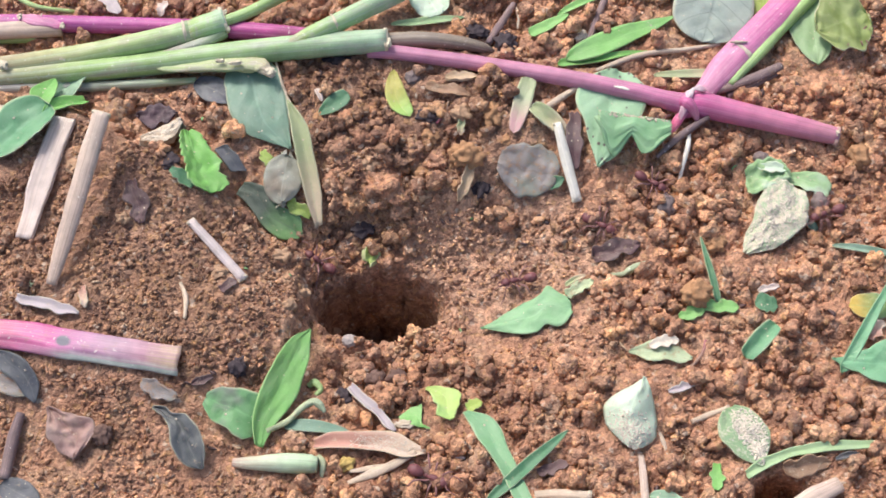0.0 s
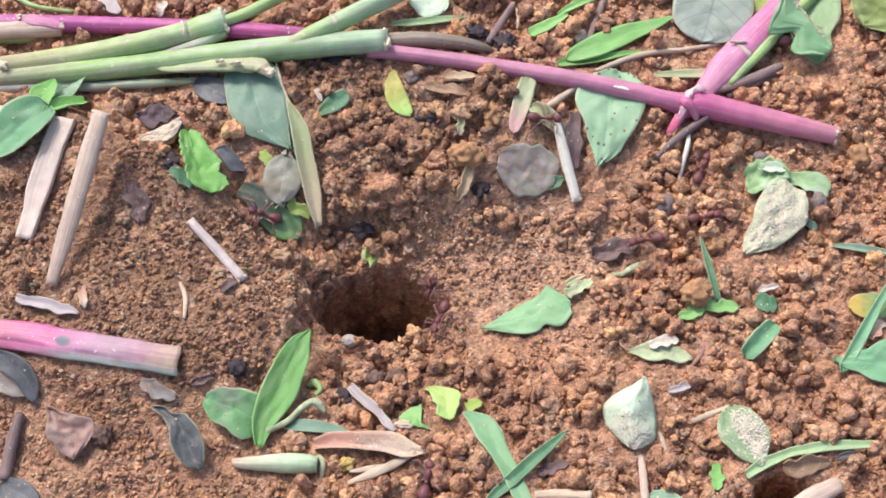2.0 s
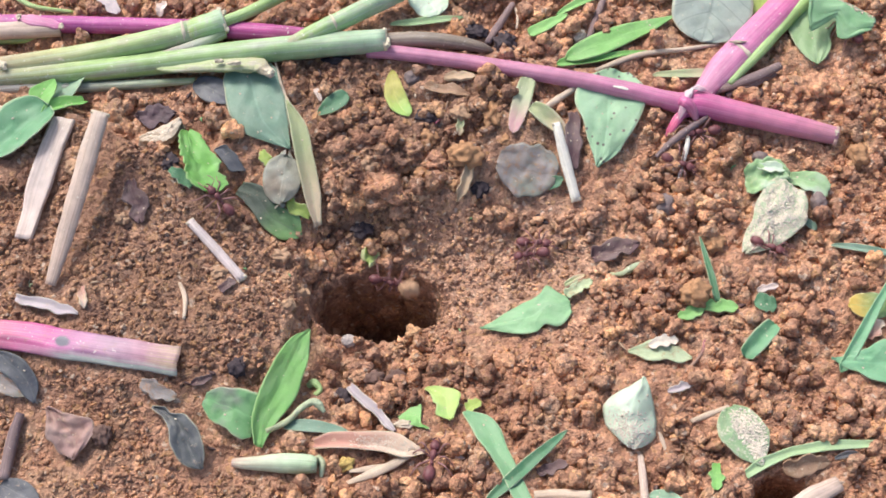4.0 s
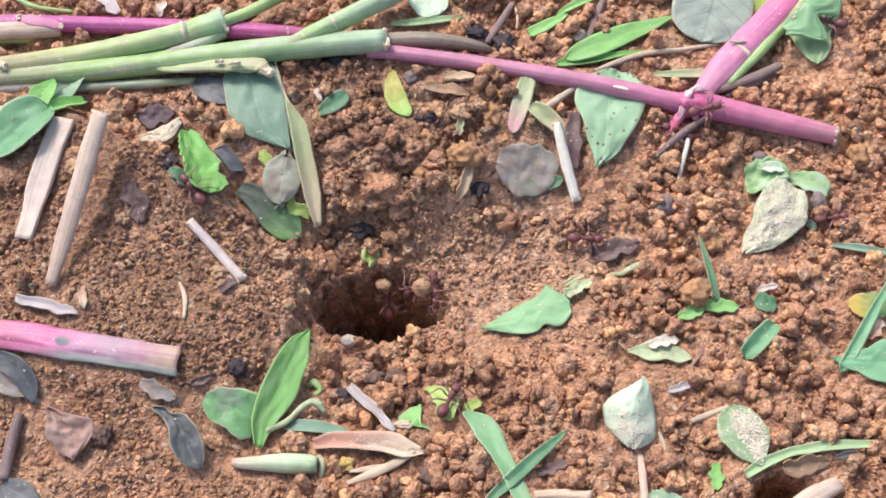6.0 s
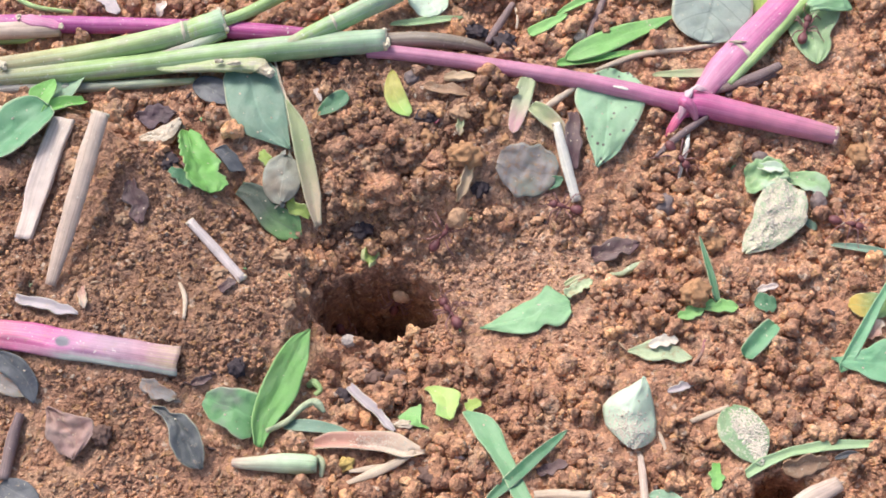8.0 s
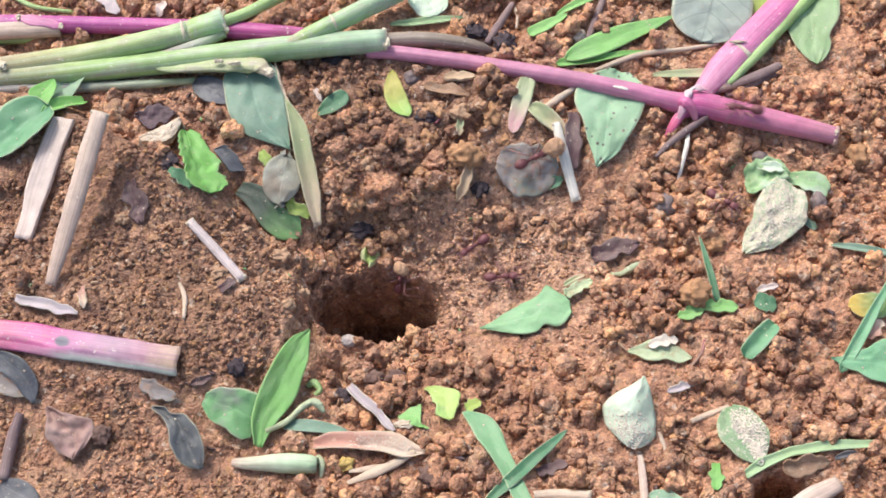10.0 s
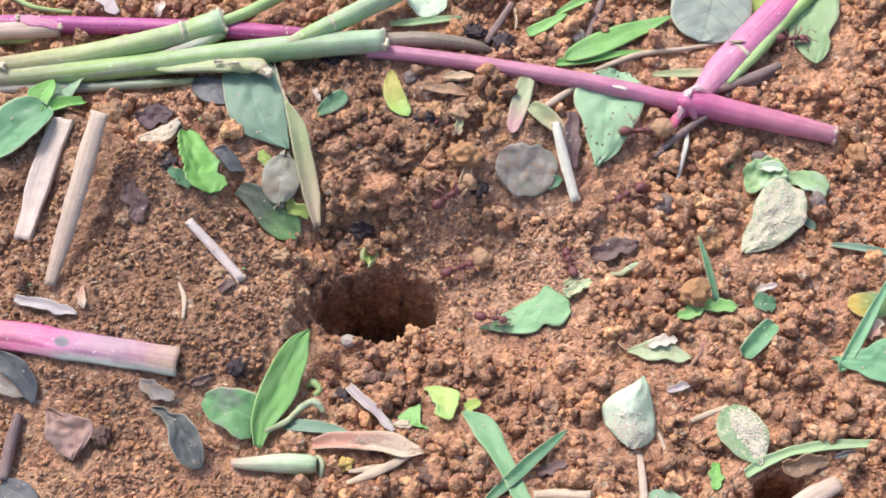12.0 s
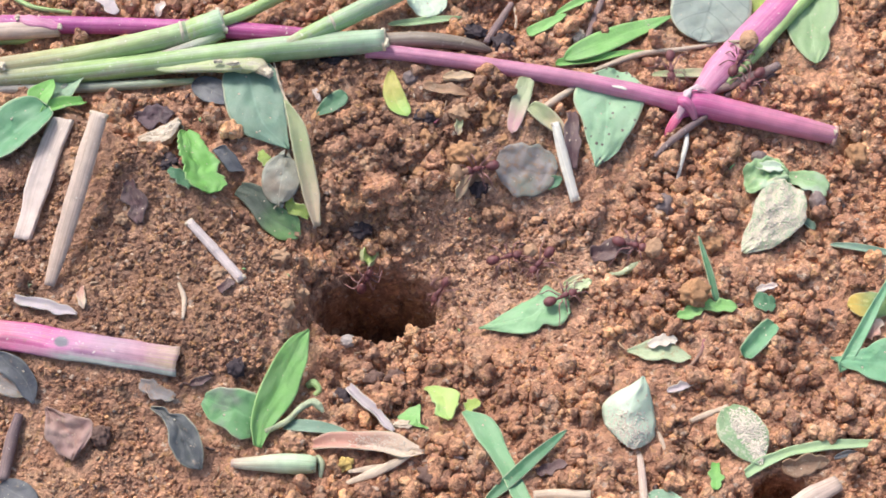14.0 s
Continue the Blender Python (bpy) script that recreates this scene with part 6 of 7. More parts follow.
def ant_meshes():
    m = {}
    m["gaster"] = ball_mesh("gaster", (0, -3.3, 2.5), (1.25, 1.75, 1.15), chitin, -0.12, 1)
    m["thorax"] = limb_mesh("thorax", [(0, -1.5, 2.1), (0, -1.1, 2.35), (0, -0.6, 2.3), (0, 0.2, 2.7), (0, 1.0, 2.75), (0, 1.7, 2.5)],
                            [0.22, 0.42, 0.34, 0.62, 0.72, 0.30], chitin, 10)
    m["head"] = ball_mesh("head", (0, 2.75, 2.55), (1.05, 1.15, 0.85), chitin, -0.22, 2)
    for s, tag in ((-1, "l"), (1, "r")):
        m["mandible" + tag] = limb_mesh("mandible", [(0.45 * s, 3.5, 2.3), (0.62 * s, 4.0, 2.2), (0.35 * s, 4.5, 2.15), (0.08 * s, 4.6, 2.1)], [0.16, 0.2, 0.14, 0.04], chitin, 6)
        m["antenna" + tag] = limb_mesh("antenna", [(0.45 * s, 3.4, 2.9), (1.0 * s, 3.7, 3.7), (1.5 * s, 4.1, 4.1), (1.6 * s, 5.0, 3.7), (1.55 * s, 6.0, 3.1)], [0.10, 0.09, 0.09, 0.10, 0.12], chitin_leg, 6)
        for k, (y0, y1, y2, reach) in enumerate(((1.2, 2.6, 4.0, 3.9), (0.5, 0.4, 0.2, 4.6), (-0.3, -2.2, -4.4, 4.7))):
            # each leg in its own space, the hip at its origin
            hip = (0.5 * s, y0, 2.2)
            pts = [(0, 0, 0), (0.5 * s, 0.2 * (y1 - y0), -0.1), (reach * 0.46 * s, y1 - y0, 1.5), (reach * 0.78 * s, (y1 + y2) / 2 - y0, -0.9),
                   (reach * s, y2 - y0, -2.1), (reach * 1.12 * s, y2 - y0 + 0.35, -2.2)]
            m["leg%d%s" % (k, tag)] = (hip, limb_mesh("leg", pts, [0.20, 0.20, 0.17, 0.12, 0.09, 0.07], chitin_leg, 7))
    return m


ANT = {}


def build_ant(size, label):
    """One ant, head along y, feet on z = 0. Returns it and its legs."""
    if not ANT:
        ANT.update(ant_meshes())
    a = thing("ant", label, "ant", "ants of the nest")
    head = part("head", ANT["head"], a)
    part("thorax", ANT["thorax"], a)
    part("gaster", ANT["gaster"], a)
    legs = []
    for tag in "lr":
        part("mandible", ANT["mandible" + tag], head)
        part("antenna", ANT["antenna" + tag], head)
        for k in range(3):
            hip, me = ANT["leg%d%s" % (k, tag)]
            leg = part("leg", me, a)
            leg.location = Vector(hip) * MM
            legs.append((leg, hip, -1 if tag == "l" else 1, (k + (tag == "r")) % 2))
    a.scale = (size, size, size)
    return a, legs


def ant_path(marks, size, step=0.2):
    """Poses along marks (seconds, x, y, height over the ground), headed the way the ant goes."""
    ts = [m[0] for m in marks]
    times = np.round(np.arange(0, 14.0 + step / 2, step), 3)
    pos = []
    for t in times:
        k = max(i for i in range(len(ts)) if ts[i] <= t + 1e-6)
        k = min(k, len(ts) - 2)
        f = (t - ts[k]) / (ts[k + 1] - ts[k])
        f = min(max(f, 0), 1)
        g = f * f * (3 - 2 * f) * 0.4 + f * 0.6
        a, b = marks[k], marks[k + 1]
        x, y, h = (a[i] + (b[i] - a[i]) * g for i in (1, 2, 3))
        pos.append((x, y, h))
    rows, ahead = [], None
    for i, t in enumerate(times):
        x, y, h = pos[i]
        j = min(i + 2, len(pos) - 1)
        k = max(i - 1, 0)
        d = Vector((pos[j][0] - pos[k][0], pos[j][1] - pos[k][1]))
        if ahead is None:
            far = next((Vector((p[0] - x, p[1] - y)) for p in pos[i:] if math.hypot(p[0] - x, p[1] - y) > 1.0), Vector((-1, 0)))
            ahead = far.normalized()
        if d.length > 0.35:
            d.normalize()
            turn = math.atan2(ahead.x * d.y - ahead.y * d.x, ahead.dot(d))
            turn = max(-0.75, min(0.75, turn))
            ahead = Vector((ahead.x * math.cos(turn) - ahead.y * math.sin(turn), ahead.x * math.sin(turn) + ahead.y * math.cos(turn)))
        reach = 3.2
        front = Vector((x + ahead.x * reach, y + ahead.y * reach))
        back = Vector((x - ahead.x * reach, y - ahead.y * reach))
        zf, zb = ground_z(*front), ground_z(*back)
        zm = ground_z(x, y)
        slope = max(-1.6, min(1.6, (zf - zb) / (2 * reach)))
        up = ground_up(x, y, 3.0)
        z = max(zm, (zf + zb) / 2 - 1.5) + 0.5 + h
        # on the wall of the hole it clings to the wall
        wall = (ground_z(x + ahead.x, y + ahead.y) - ground_z(x - ahead.x, y - ahead.y)) / 2
        if abs(wall) > 1.4:
            slope, up = max(-4.0, min(4.0, wall)), ground_up(x, y, 1.2)
            z = zm + 0.5
        elif h < 0.5:
            tops = surface(x + np.array([0, 2, -2, 0, 0]), y + np.array([0, 0, 0, 2, -2]))
            z += 0.6 * max(float(np.max(tops)) - zm, 0)
        along = Vector((ahead.x, ahead.y, slope))
        m = axes((x, y, z), along, up)
        rows.append((float(t), m))
    return rows, pos, times


def send_ant(made, marks, size, load=None, hold=None):
    """Keys an ant along its marks, its legs in step, and the load in its jaws."""
    a, legs = made
    rows, pos, times = ant_path(marks, size)
    walk(a, rows)
    fine = np.round(np.arange(0, 14.01, 0.1), 3)
    px = np.interp(fine, times, [p[0] for p in pos])
    py = np.interp(fine, times, [p[1] for p in pos])
    speed = np.hypot(np.gradient(px, 0.1), np.gradient(py, 0.1))
    phase = np.cumsum(np.clip(speed / 7.0, 0.0, 3.2) * 0.1) * 2 * math.pi
    for leg, hip, s, half in legs:
        swing = []
        for t, g, v in list(zip(fine, phase, speed)):
            lift = math.sin(g + math.pi * half)
            fore = math.cos(g + math.pi * half)
            amp = 17 * min(1.0, 0.25 + v / 12)
            swing.append((float(t), pose(hip[0] * MM, hip[1] * MM, hip[2] * MM, 0, -s * 7 * max(lift, 0) * min(1, v / 8), s * amp * fore)))
        walk(leg, swing)
    if load:
        walk(load, [(t, m @ hold) for t, m in rows])


# ---- the ground: one sheet, close-meshed round the nest, out to the horizon ----
def spread(lo, hi, step, far):
    mid = list(np.arange(lo, hi + step / 2, step))
    out, d, x = [], step, 0.0
    while x < far:
        d *= 1.35
        x += d
        out.append(x)
    return np.array([lo - v for v in reversed(out)] + mid + [mid[-1] + v for v in out])


def build_ground():
    xs, ys = spread(-116, 116, 0.42, 60000), spread(-64, 77, 0.42, 60000)
    # closer rows where the walls of the hole drop
    xs = np.unique(np.concatenate([xs, np.arange(-32.5, -27.0, 0.11)]))
    ys = np.unique(np.concatenate([ys, np.arange(-4.0, 1.5, 0.10)]))
    X, Y = np.meshgrid(xs, ys)
    near = (np.abs(X) < 170) & (Y > -120) & (Y < 150)
    lie = relief(X, Y)
    # walls of the hole crumble sideways
    gy, gx = np.gradient(lie, ys, xs)
    fall = np.hypot(gx, gy)
    steep = np.clip((fall - 1.2) * 0.6, 0, 1) * near
    Z = np.where(near, lie + (surface(X, Y) - lie) * (1 - 0.9 * steep), lie)
    lump = -1.5 + 1.6 * pebbles(X + 0.7 * Y, lie * 0.8, 4.2, 121) + 0.8 * pebbles(X - 0.5 * Y, lie * 0.8, 2.4, 131)
    X, Y = X - steep * lump * gx / (fall + 0.1), Y - steep * lump * gy / (fall + 0.1)
    X = X + steep * 0.4 * billow(X + lie * 0.7, Y, 2.4, 81)
    Y = Y + steep * 0.4 * billow(X, Y + lie * 0.7, 2.4, 83)
    h, w = X.shape
    co = np.stack([X, Y, Z], 2).reshape(-1, 3).astype(np.float32) * MM
    i = (np.arange(h - 1)[:, None] * w + np.arange(w - 1)[None]).ravel()
    quads = np.stack([i, i + 1, i + w + 1, i + w], 1).astype(np.int32)
    me = fast_mesh("ground", co, quads, soil)
    for key, share in (("darker", damp_and_shade(X, Y)), ("worn", worn(X, Y)), ("dry", paleness(X, Y))):
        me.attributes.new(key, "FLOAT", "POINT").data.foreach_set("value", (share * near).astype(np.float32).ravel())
    return tagged(new("ground", me), "reddish brown crumbly garden soil round an ant nest entrance", "soil", kind="structure")


def fast_mesh(name, co, polys, material):
    me = bpy.data.meshes.new(name)
    me.vertices.add(len(co))
    me.vertices.foreach_set("co", np.ascontiguousarray(co, np.float32).ravel())
    k = polys.shape[1]
    me.loops.add(polys.size)
    me.loops.foreach_set("vertex_index", np.ascontiguousarray(polys, np.int32).ravel())
    me.polygons.add(len(polys))
    me.polygons.foreach_set("loop_start", np.arange(0, polys.size, k, dtype=np.int32))
    me.polygons.foreach_set("use_smooth", np.ones(len(polys), bool))
    me.materials.append(material)
    me.update(calc_edges=True)
    return me


def crumb_shapes(level, count, seed):
    """Crumbs grown together from smaller grains, as arrays of points, and their common triangles."""
    rng = np.random.RandomState(int(seed * 10))
    bm = bmesh.new()
    bmesh.ops.create_icosphere(bm, subdivisions=level, radius=1.0)
    d = np.array([v.co.normalized()[:] for v in bm.verts])
    tri = np.array([[v.index for v in f.verts] for f in bm.faces], np.int32)
    bm.free()
    shapes = []
    for s in range(count):
        k = np.full(len(d), 0.62)
        for g in range((0, 4, 6, 11)[level]):
            c = rng.normal(size=3)
            c *= rng.uniform(0.45, 0.80) / np.linalg.norm(c)
            r = rng.uniform(0.34, 0.56)
            along = d @ c
            hit = r * r - c @ c + along * along
            k = np.maximum(k, np.where(hit > 0, along + np.sqrt(np.maximum(hit, 0)), 0))
        shapes.append(d * (k * rng.uniform(0.94, 1.06, len(d)))[:, None])
    return shapes, tri


def under_things(x, y, margin=1.2):
    hit = np.zeros(len(x), bool)
    for x0, y0, x1, y1, w in FOOT:
        dx, dy = x1 - x0, y1 - y0
        t = np.clip(((x - x0) * dx + (y - y0) * dy) / max(dx * dx + dy * dy, 1e-6), 0, 1)
        hit |= np.hypot(x - x0 - t * dx, y - y0 - t * dy) < w + margin
    return hit


def crumb_places(rng, tries, rmin, rmax, power, want, even=False):
    """Places and sizes, thick where the soil is loose; in clumps, or evenly strewn and half bedded."""
    x, y = rng.uniform(-114, 114, tries), rng.uniform(-64, 76, tries)
    r = rmin + (rmax - rmin) * rng.rand(tries) ** power
    c = crumbly(x, y) * (1 - 0.5 * packed(x, y))
    patchy = 0.55 + 0.45 * billow(x, y, 11, 91)
    q = np.hypot((x - HOLE[0]) / HOLE[2], (y - HOLE[1]) / HOLE[3])
    b = np.hypot((x - BURROW[0]) / BURROW[2], (y - BURROW[1]) / BURROW[3])
    clump = np.clip(0.75 + 0.9 * billow(x, y, 5.5, 92), 0.15, 1)
    thick = 0.75 + 0.25 * billow(x, y, 4, 93) if even else np.clip(patchy, 0.4, 1) * clump
    keep = (rng.rand(tries) < want(c) * thick) & (q > 1.05) & (b > 1.05)
    x, y, r = x[keep], y[keep], r[keep]
    z = surface(x, y) + r * rng.uniform(*((-0.35, 0.45) if even else (0.05, 0.95)), len(x))
    low = under_things(x, y)
    z = np.where(low, np.minimum(z, relief(x, y) - r * 1.1), z)
    return x, y, z, r


def joined_crumbs(name, rng, x, y, z, r, level, seed, label):
    shapes, tri = crumb_shapes(level, 24, seed)
    verts, faces, k = [], [], 0
    for i in range(len(x)):
        q = Euler(tuple(rng.uniform(0, 6.28, 3))).to_matrix()
        s = shapes[i % len(shapes)] * (r[i] * rng.uniform(0.65, 1.25, 3))
        p = s @ np.array(q).T + (x[i], y[i], z[i])
        verts.append(p), faces.append(tri + k)
        k += len(p)
    me = fast_mesh(name, np.concatenate(verts) * MM, np.concatenate(faces), crumb_soil)
    for key, share in (("darker", damp_and_shade(x, y)), ("worn", worn(x, y)), ("dry", paleness(x, y))):
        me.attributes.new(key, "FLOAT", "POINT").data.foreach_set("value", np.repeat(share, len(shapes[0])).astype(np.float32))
    return tagged(new(name, me), label, "soil", kind="stuff")


def build_litter(name, rng, count, size, slim, material, label):
    """Flecks of rotted plants trodden into the soil, one joined mesh."""
    x, y = rng.uniform(-112, 112, count), rng.uniform(-62, 74, count)
    q = np.hypot((x - HOLE[0]) / HOLE[2], (y - HOLE[1]) / HOLE[3])
    keep = (q > 1.3) & ~under_things(x, y, 0.3)
    verts, faces, k = [], [], 0
    for px, py in zip(x[keep], y[keep]):
        length, wide = size * rng.uniform(0.5, 1.6), size * slim * rng.uniform(0.6, 1.4)
        t = np.linspace(0, 1, 5)
        half = wide * np.sqrt(np.maximum(t * (1 - t) * 4, 0.06)) * rng.uniform(0.7, 1.3, 5)
        bend = rng.uniform(-0.3, 0.3) * length
        mid = np.stack([bend * t * (1 - t) * 2, (t - 0.5) * length, 0.25 * np.sin(3 * t)], 1)
        ring = np.concatenate([mid - [[h, 0, 0] for h in half], mid + [[0, 0, 0.22]], mid + [[h, 0, 0] for h in half]])
        turn = Euler((rng.uniform(-0.4, 0.4), rng.uniform(-0.4, 0.4), rng.uniform(0, 6.28))).to_matrix()
        p = ring @ np.array(turn).T + (px, py, float(surface(px, py)) + 0.25)
        for i in range(4):
            for a in (0, 5):
                faces.append((k + a + i, k + a + 5 + i, k + a + 6 + i, k + a + 1 + i))
            faces.append((k + i, k + i + 1, k + 11 + i, k + 10 + i))
        verts.append(p)
        k += len(p)
    me = fast_mesh(name, np.concatenate(verts) * MM, np.array(faces), material)
    return tagged(new(name, me), label, "litter", kind="stuff")


def build_crumbs(ground):
    rng = np.random.RandomState(7)
    x, y, z, r = crumb_places(rng, 24000, 0.85, 2.35, 1.8, lambda c: np.clip(c * 1.2 - 0.3, 0, 1))
    # the largest, round the nest, are pieces of their own
    order = np.argsort(-(r * (np.hypot(x - 20, y) < 85)))
    own, rest = order[:280], order[280:]
    shapes, tri = crumb_shapes(3, 12, 4.0)
    meshes = [fast_mesh("soil_crumb", s * MM, tri, crumb_soil) for s in shapes]
    for n, i in enumerate(own):
        ob = new("soil_crumb", meshes[n % len(meshes)])
        ob.parent = ground
        turn = Euler(tuple(rng.uniform(0, 6.28, 3)))
        ob.matrix_basis = Matrix.LocRotScale(Vector((x[i], y[i], z[i])) * MM, turn, Vector(r[i] * rng.uniform(0.8, 1.2, 3)))
    for name, some, level, label in (("loose_soil_crumbs", rest[r[rest] > 1.45], 3, "rusty brown loose crumbs of soil over the ground"),
                                     ("middling_soil_crumbs", rest[r[rest] <= 1.45], 2, "rusty brown middling crumbs of soil over the ground")):
        joined_crumbs(name, rng, x[some], y[some], z[some], r[some], level, 1.0 + 4 * (level == 2), label)
    a = crumb_places(rng, 20000, 0.38, 1.0, 1.5, lambda c: c)
    joined_crumbs("small_soil_crumbs", rng, *a, 2, 2.0, "small rusty brown soil crumbs strewn over the ground")
    a = crumb_places(rng, 70000, 0.28, 1.05, 2.0, lambda c: 1.2 - 0.95 * c, even=True)
    joined_crumbs("soil_grit", rng, *a, 1, 3.0, "fine brown grit on the trodden soil")
    build_litter("dark_litter", rng, 80, 2.0, 0.24, humus, "dark purple brown flecks of rotted leaves in soil")
    build_litter("tan_litter", rng, 170, 2.2, 0.12, tan_fleck, "thin tan plant fibres strewn on soil")
    build_litter("green_litter", rng, 24, 1.4, 0.25, green_fleck, "tiny green leaf scraps strewn on soil")


ground = build_ground()
build_crumbs(ground)


def motions():
    send_ant(build_ant(0.95, "dark reddish brown ant running over the soil"), [(0, 16.8, -6.8, 0), (0.4, 15.6, -7, 0), (0.8, 13.4, -7.8, 0), (1.2, 10.8, -8.2, 0), (1.6, 5.7, -9.8, 0), (1.8, 2.4, -12.5, 0), (2, 0.1, -15.7, 0), (2.2, -1.3, -18.4, 0), (2.6, -0.9, -23.9, 0), (3, 0.1, -26.2, 0), (3.6, -2.4, -20.9, 0), (4.3, -16.1, -13, 0), (5.3, -25.4, -5.4, 0), (7.7, -26.7, -6.3, 0), (8.2, -24.9, -5.1, 0), (9, -16.1, -13, 0), (12, -16.1, -13, 0), (12.8, -19.2, -2.3, 0), (13.2, -19.9, -1.9, 0), (14, -18.3, -0.8, 0)], 0.95)
    send_ant(build_ant(0.95, "dark reddish brown ant running over the soil"), [(0, -29.3, -0.5, 0), (0.6, -30.9, 0.5, 0), (1, -34.2, 3, 0), (1.4, -36.5, 6.1, 0), (1.6, -38.4, 7.8, 0), (2.4, -46.4, 8.6, 0), (3, -50.7, 7, 0), (5.5, -51.8, 8, 0), (5.9, -55.6, 8.7, 0), (6.3, -60.1, 14.7, -5), (8, -61.9, 18, -7), (14, -62.5, 18.5, -7)], 0.95)
    send_ant(build_ant(0.92, "dark reddish brown ant running over the soil"), [(0, -12.8, -14.5, 0), (0.8, -12.8, -14.5, 0), (1, -6.8, -4, 0), (1.4, -2.2, -6.1, 0), (1.8, -2.5, -4.7, 0), (2.2, 0.1, -3.6, 0), (2.6, 9.7, 4.4, 0), (3, 13.9, 4.7, 0), (4.2, 22.8, 1.8, 0), (5.3, 30.6, 3.7, 0), (6.3, 34.3, 2, 0), (6.7, 38.2, 4, 0), (7.1, 35.7, 5.7, 0), (7.5, 29.7, 8.2, 0), (8.2, 27.6, 10.8, 0), (9.4, 15.2, 7.5, 0), (10.4, 2.1, -0.6, 0), (11.3, -12.8, -14.5, 0), (14, -12.8, -14.5, 0)], 0.92)
    send_ant(build_ant(1.05, "dark reddish brown ant running over the soil"), [(0, -2.6, -55.2, 0), (0.5, -1.1, -55.9, 0), (1, -0.9, -56.5, 0), (1.5, -2.2, -56.2, 0), (2, -3.3, -55.2, 0), (2.5, -2.2, -55.2, 0), (3, -3, -55.6, 0), (4.3, -1.9, -50.2, 0), (5.5, -0.7, -42.6, 0), (6, 1.7, -37.1, 0), (6.5, 3.2, -34.4, 0), (7, 3.5, -31.6, 0), (7.5, 7.4, -22.1, 0), (7.9, 2.7, -14.6, 0), (8.2, 3.6, -8.9, 0), (9.2, -17.2, -13.5, 0), (14, -17.2, -13.5, 0)], 1.05)
    send_ant(build_ant(0.95, "dark reddish brown ant running over the soil"), [(0, 36, 5.4, 0), (0.4, 38, 4.2, 0), (0.8, 43.4, 6.8, 0), (1.2, 51.1, 6.4, 0), (1.6, 54.3, 12, 0), (2, 59.6, 18.6, 0), (2.4, 62.8, 27, 1), (2.7, 61.6, 29, 5), (3, 62.5, 31.7, 6.5), (3.8, 59.9, 26.9, 1), (5.3, 56.4, 26.3, 1), (5.7, 56.4, 26.9, 3), (6.1, 61.3, 30.2, 6.5), (6.3, 67.1, 30.3, 6), (6.5, 70.9, 32.2, 5.5), (6.7, 73.6, 35.1, 4), (6.9, 80, 41.3, 2), (7.5, 82.1, 45.6, 1), (8, 87.3, 54.2, 0), (9.5, 92.2, 77.9, 0), (14, 95.9, 85, 0)], 0.95)
    send_ant(build_ant(0.95, "dark reddish brown ant running over the soil"), [(0, 86.4, 6.5, 0), (0.2, 80.3, 4, 4), (0.4, 76.4, 3.3, 5), (0.6, 71.8, 3.6, 4), (0.8, 70.4, 2.8, 2), (1, 64.8, 3.7, 0), (1.2, 58.6, 4.7, 0), (1.6, 53.9, 1.3, 0), (2, 45.5, 0, 0), (2.4, 35.8, -0.4, 0), (3, 29.4, -0.3, 0), (4, 20.2, -0.4, 0), (5.3, 8.9, -1, 0), (5.5, 6, -2.5, 0), (5.7, 2.3, -5.2, 0), (5.9, 0.1, -6.2, 0), (6.5, 2.1, -9.4, 0), (7, -0.1, -8.9, 0), (7.5, -1.1, -15.5, 0), (7.7, -5.4, -4.5, 0), (8.2, -6.2, -18, 0), (9, -13.9, -11.5, 0), (14, -13.9, -11.5, 0)], 0.95)
    send_ant(build_ant(1.0, "dark reddish brown ant carrying a leaf fragment"), [(0, 47.9, 25.3, 0), (0.4, 52, 27.7, 0), (0.6, 56.5, 28.4, 2), (0.8, 57.6, 29, 4), (1, 57.7, 33.2, 5), (1.2, 61.7, 43.7, 2), (1.4, 70.4, 46.9, 1), (1.6, 72.3, 48.6, 0), (1.8, 79.5, 49.5, 0), (2, 84.9, 50.7, 0), (2.4, 87.2, 50.8, 0), (2.6, 90.6, 49.1, 0), (3, 95.1, 48.6, 0), (4, 97, 53.1, 0), (5.3, 93.9, 54.6, 0), (6.5, 90.9, 55.6, 0), (7, 90.1, 55.4, 0), (7.5, 93.9, 58.3, 0), (8.2, 96.4, 64.9, 0), (9.5, 104.5, 85.2, 0), (14, 111.5, 93.2, 0)], 1.0)
    send_ant(build_ant(0.92, "dark reddish brown ant running over the soil"), [(0, -10.6, -13, 0), (0.2, -10.6, -13, 0), (0.6, 10.2, 10.7, 0), (1, 14.3, 16.5, 0), (1.5, 19.1, 22.9, 0), (2, 23.4, 28.6, 0), (2.2, 32.2, 28, 1.2), (2.6, 36.8, 25.8, 1.5), (3, 45.3, 24.6, 0), (4.2, 55.7, 18.6, 0), (5.5, 53.9, 24.4, 0), (5.9, 53.6, 27.1, 0), (7, 52.5, 22.3, 0), (8.2, 54.4, 20.4, 0), (9.4, 61.6, 11.4, 0), (10.3, 65.2, 8.4, 0), (10.7, 66.7, 8.4, 0), (11.2, 54.4, 8.9, 0), (11.7, 46.4, 14.5, 0), (12, 42.6, 12, 0), (12.5, 36.1, 9.3, 0), (13, 33.1, 3.4, 0), (13.5, 28.3, 3.4, 0), (14, 22.7, -2.6, 0)], 0.92)
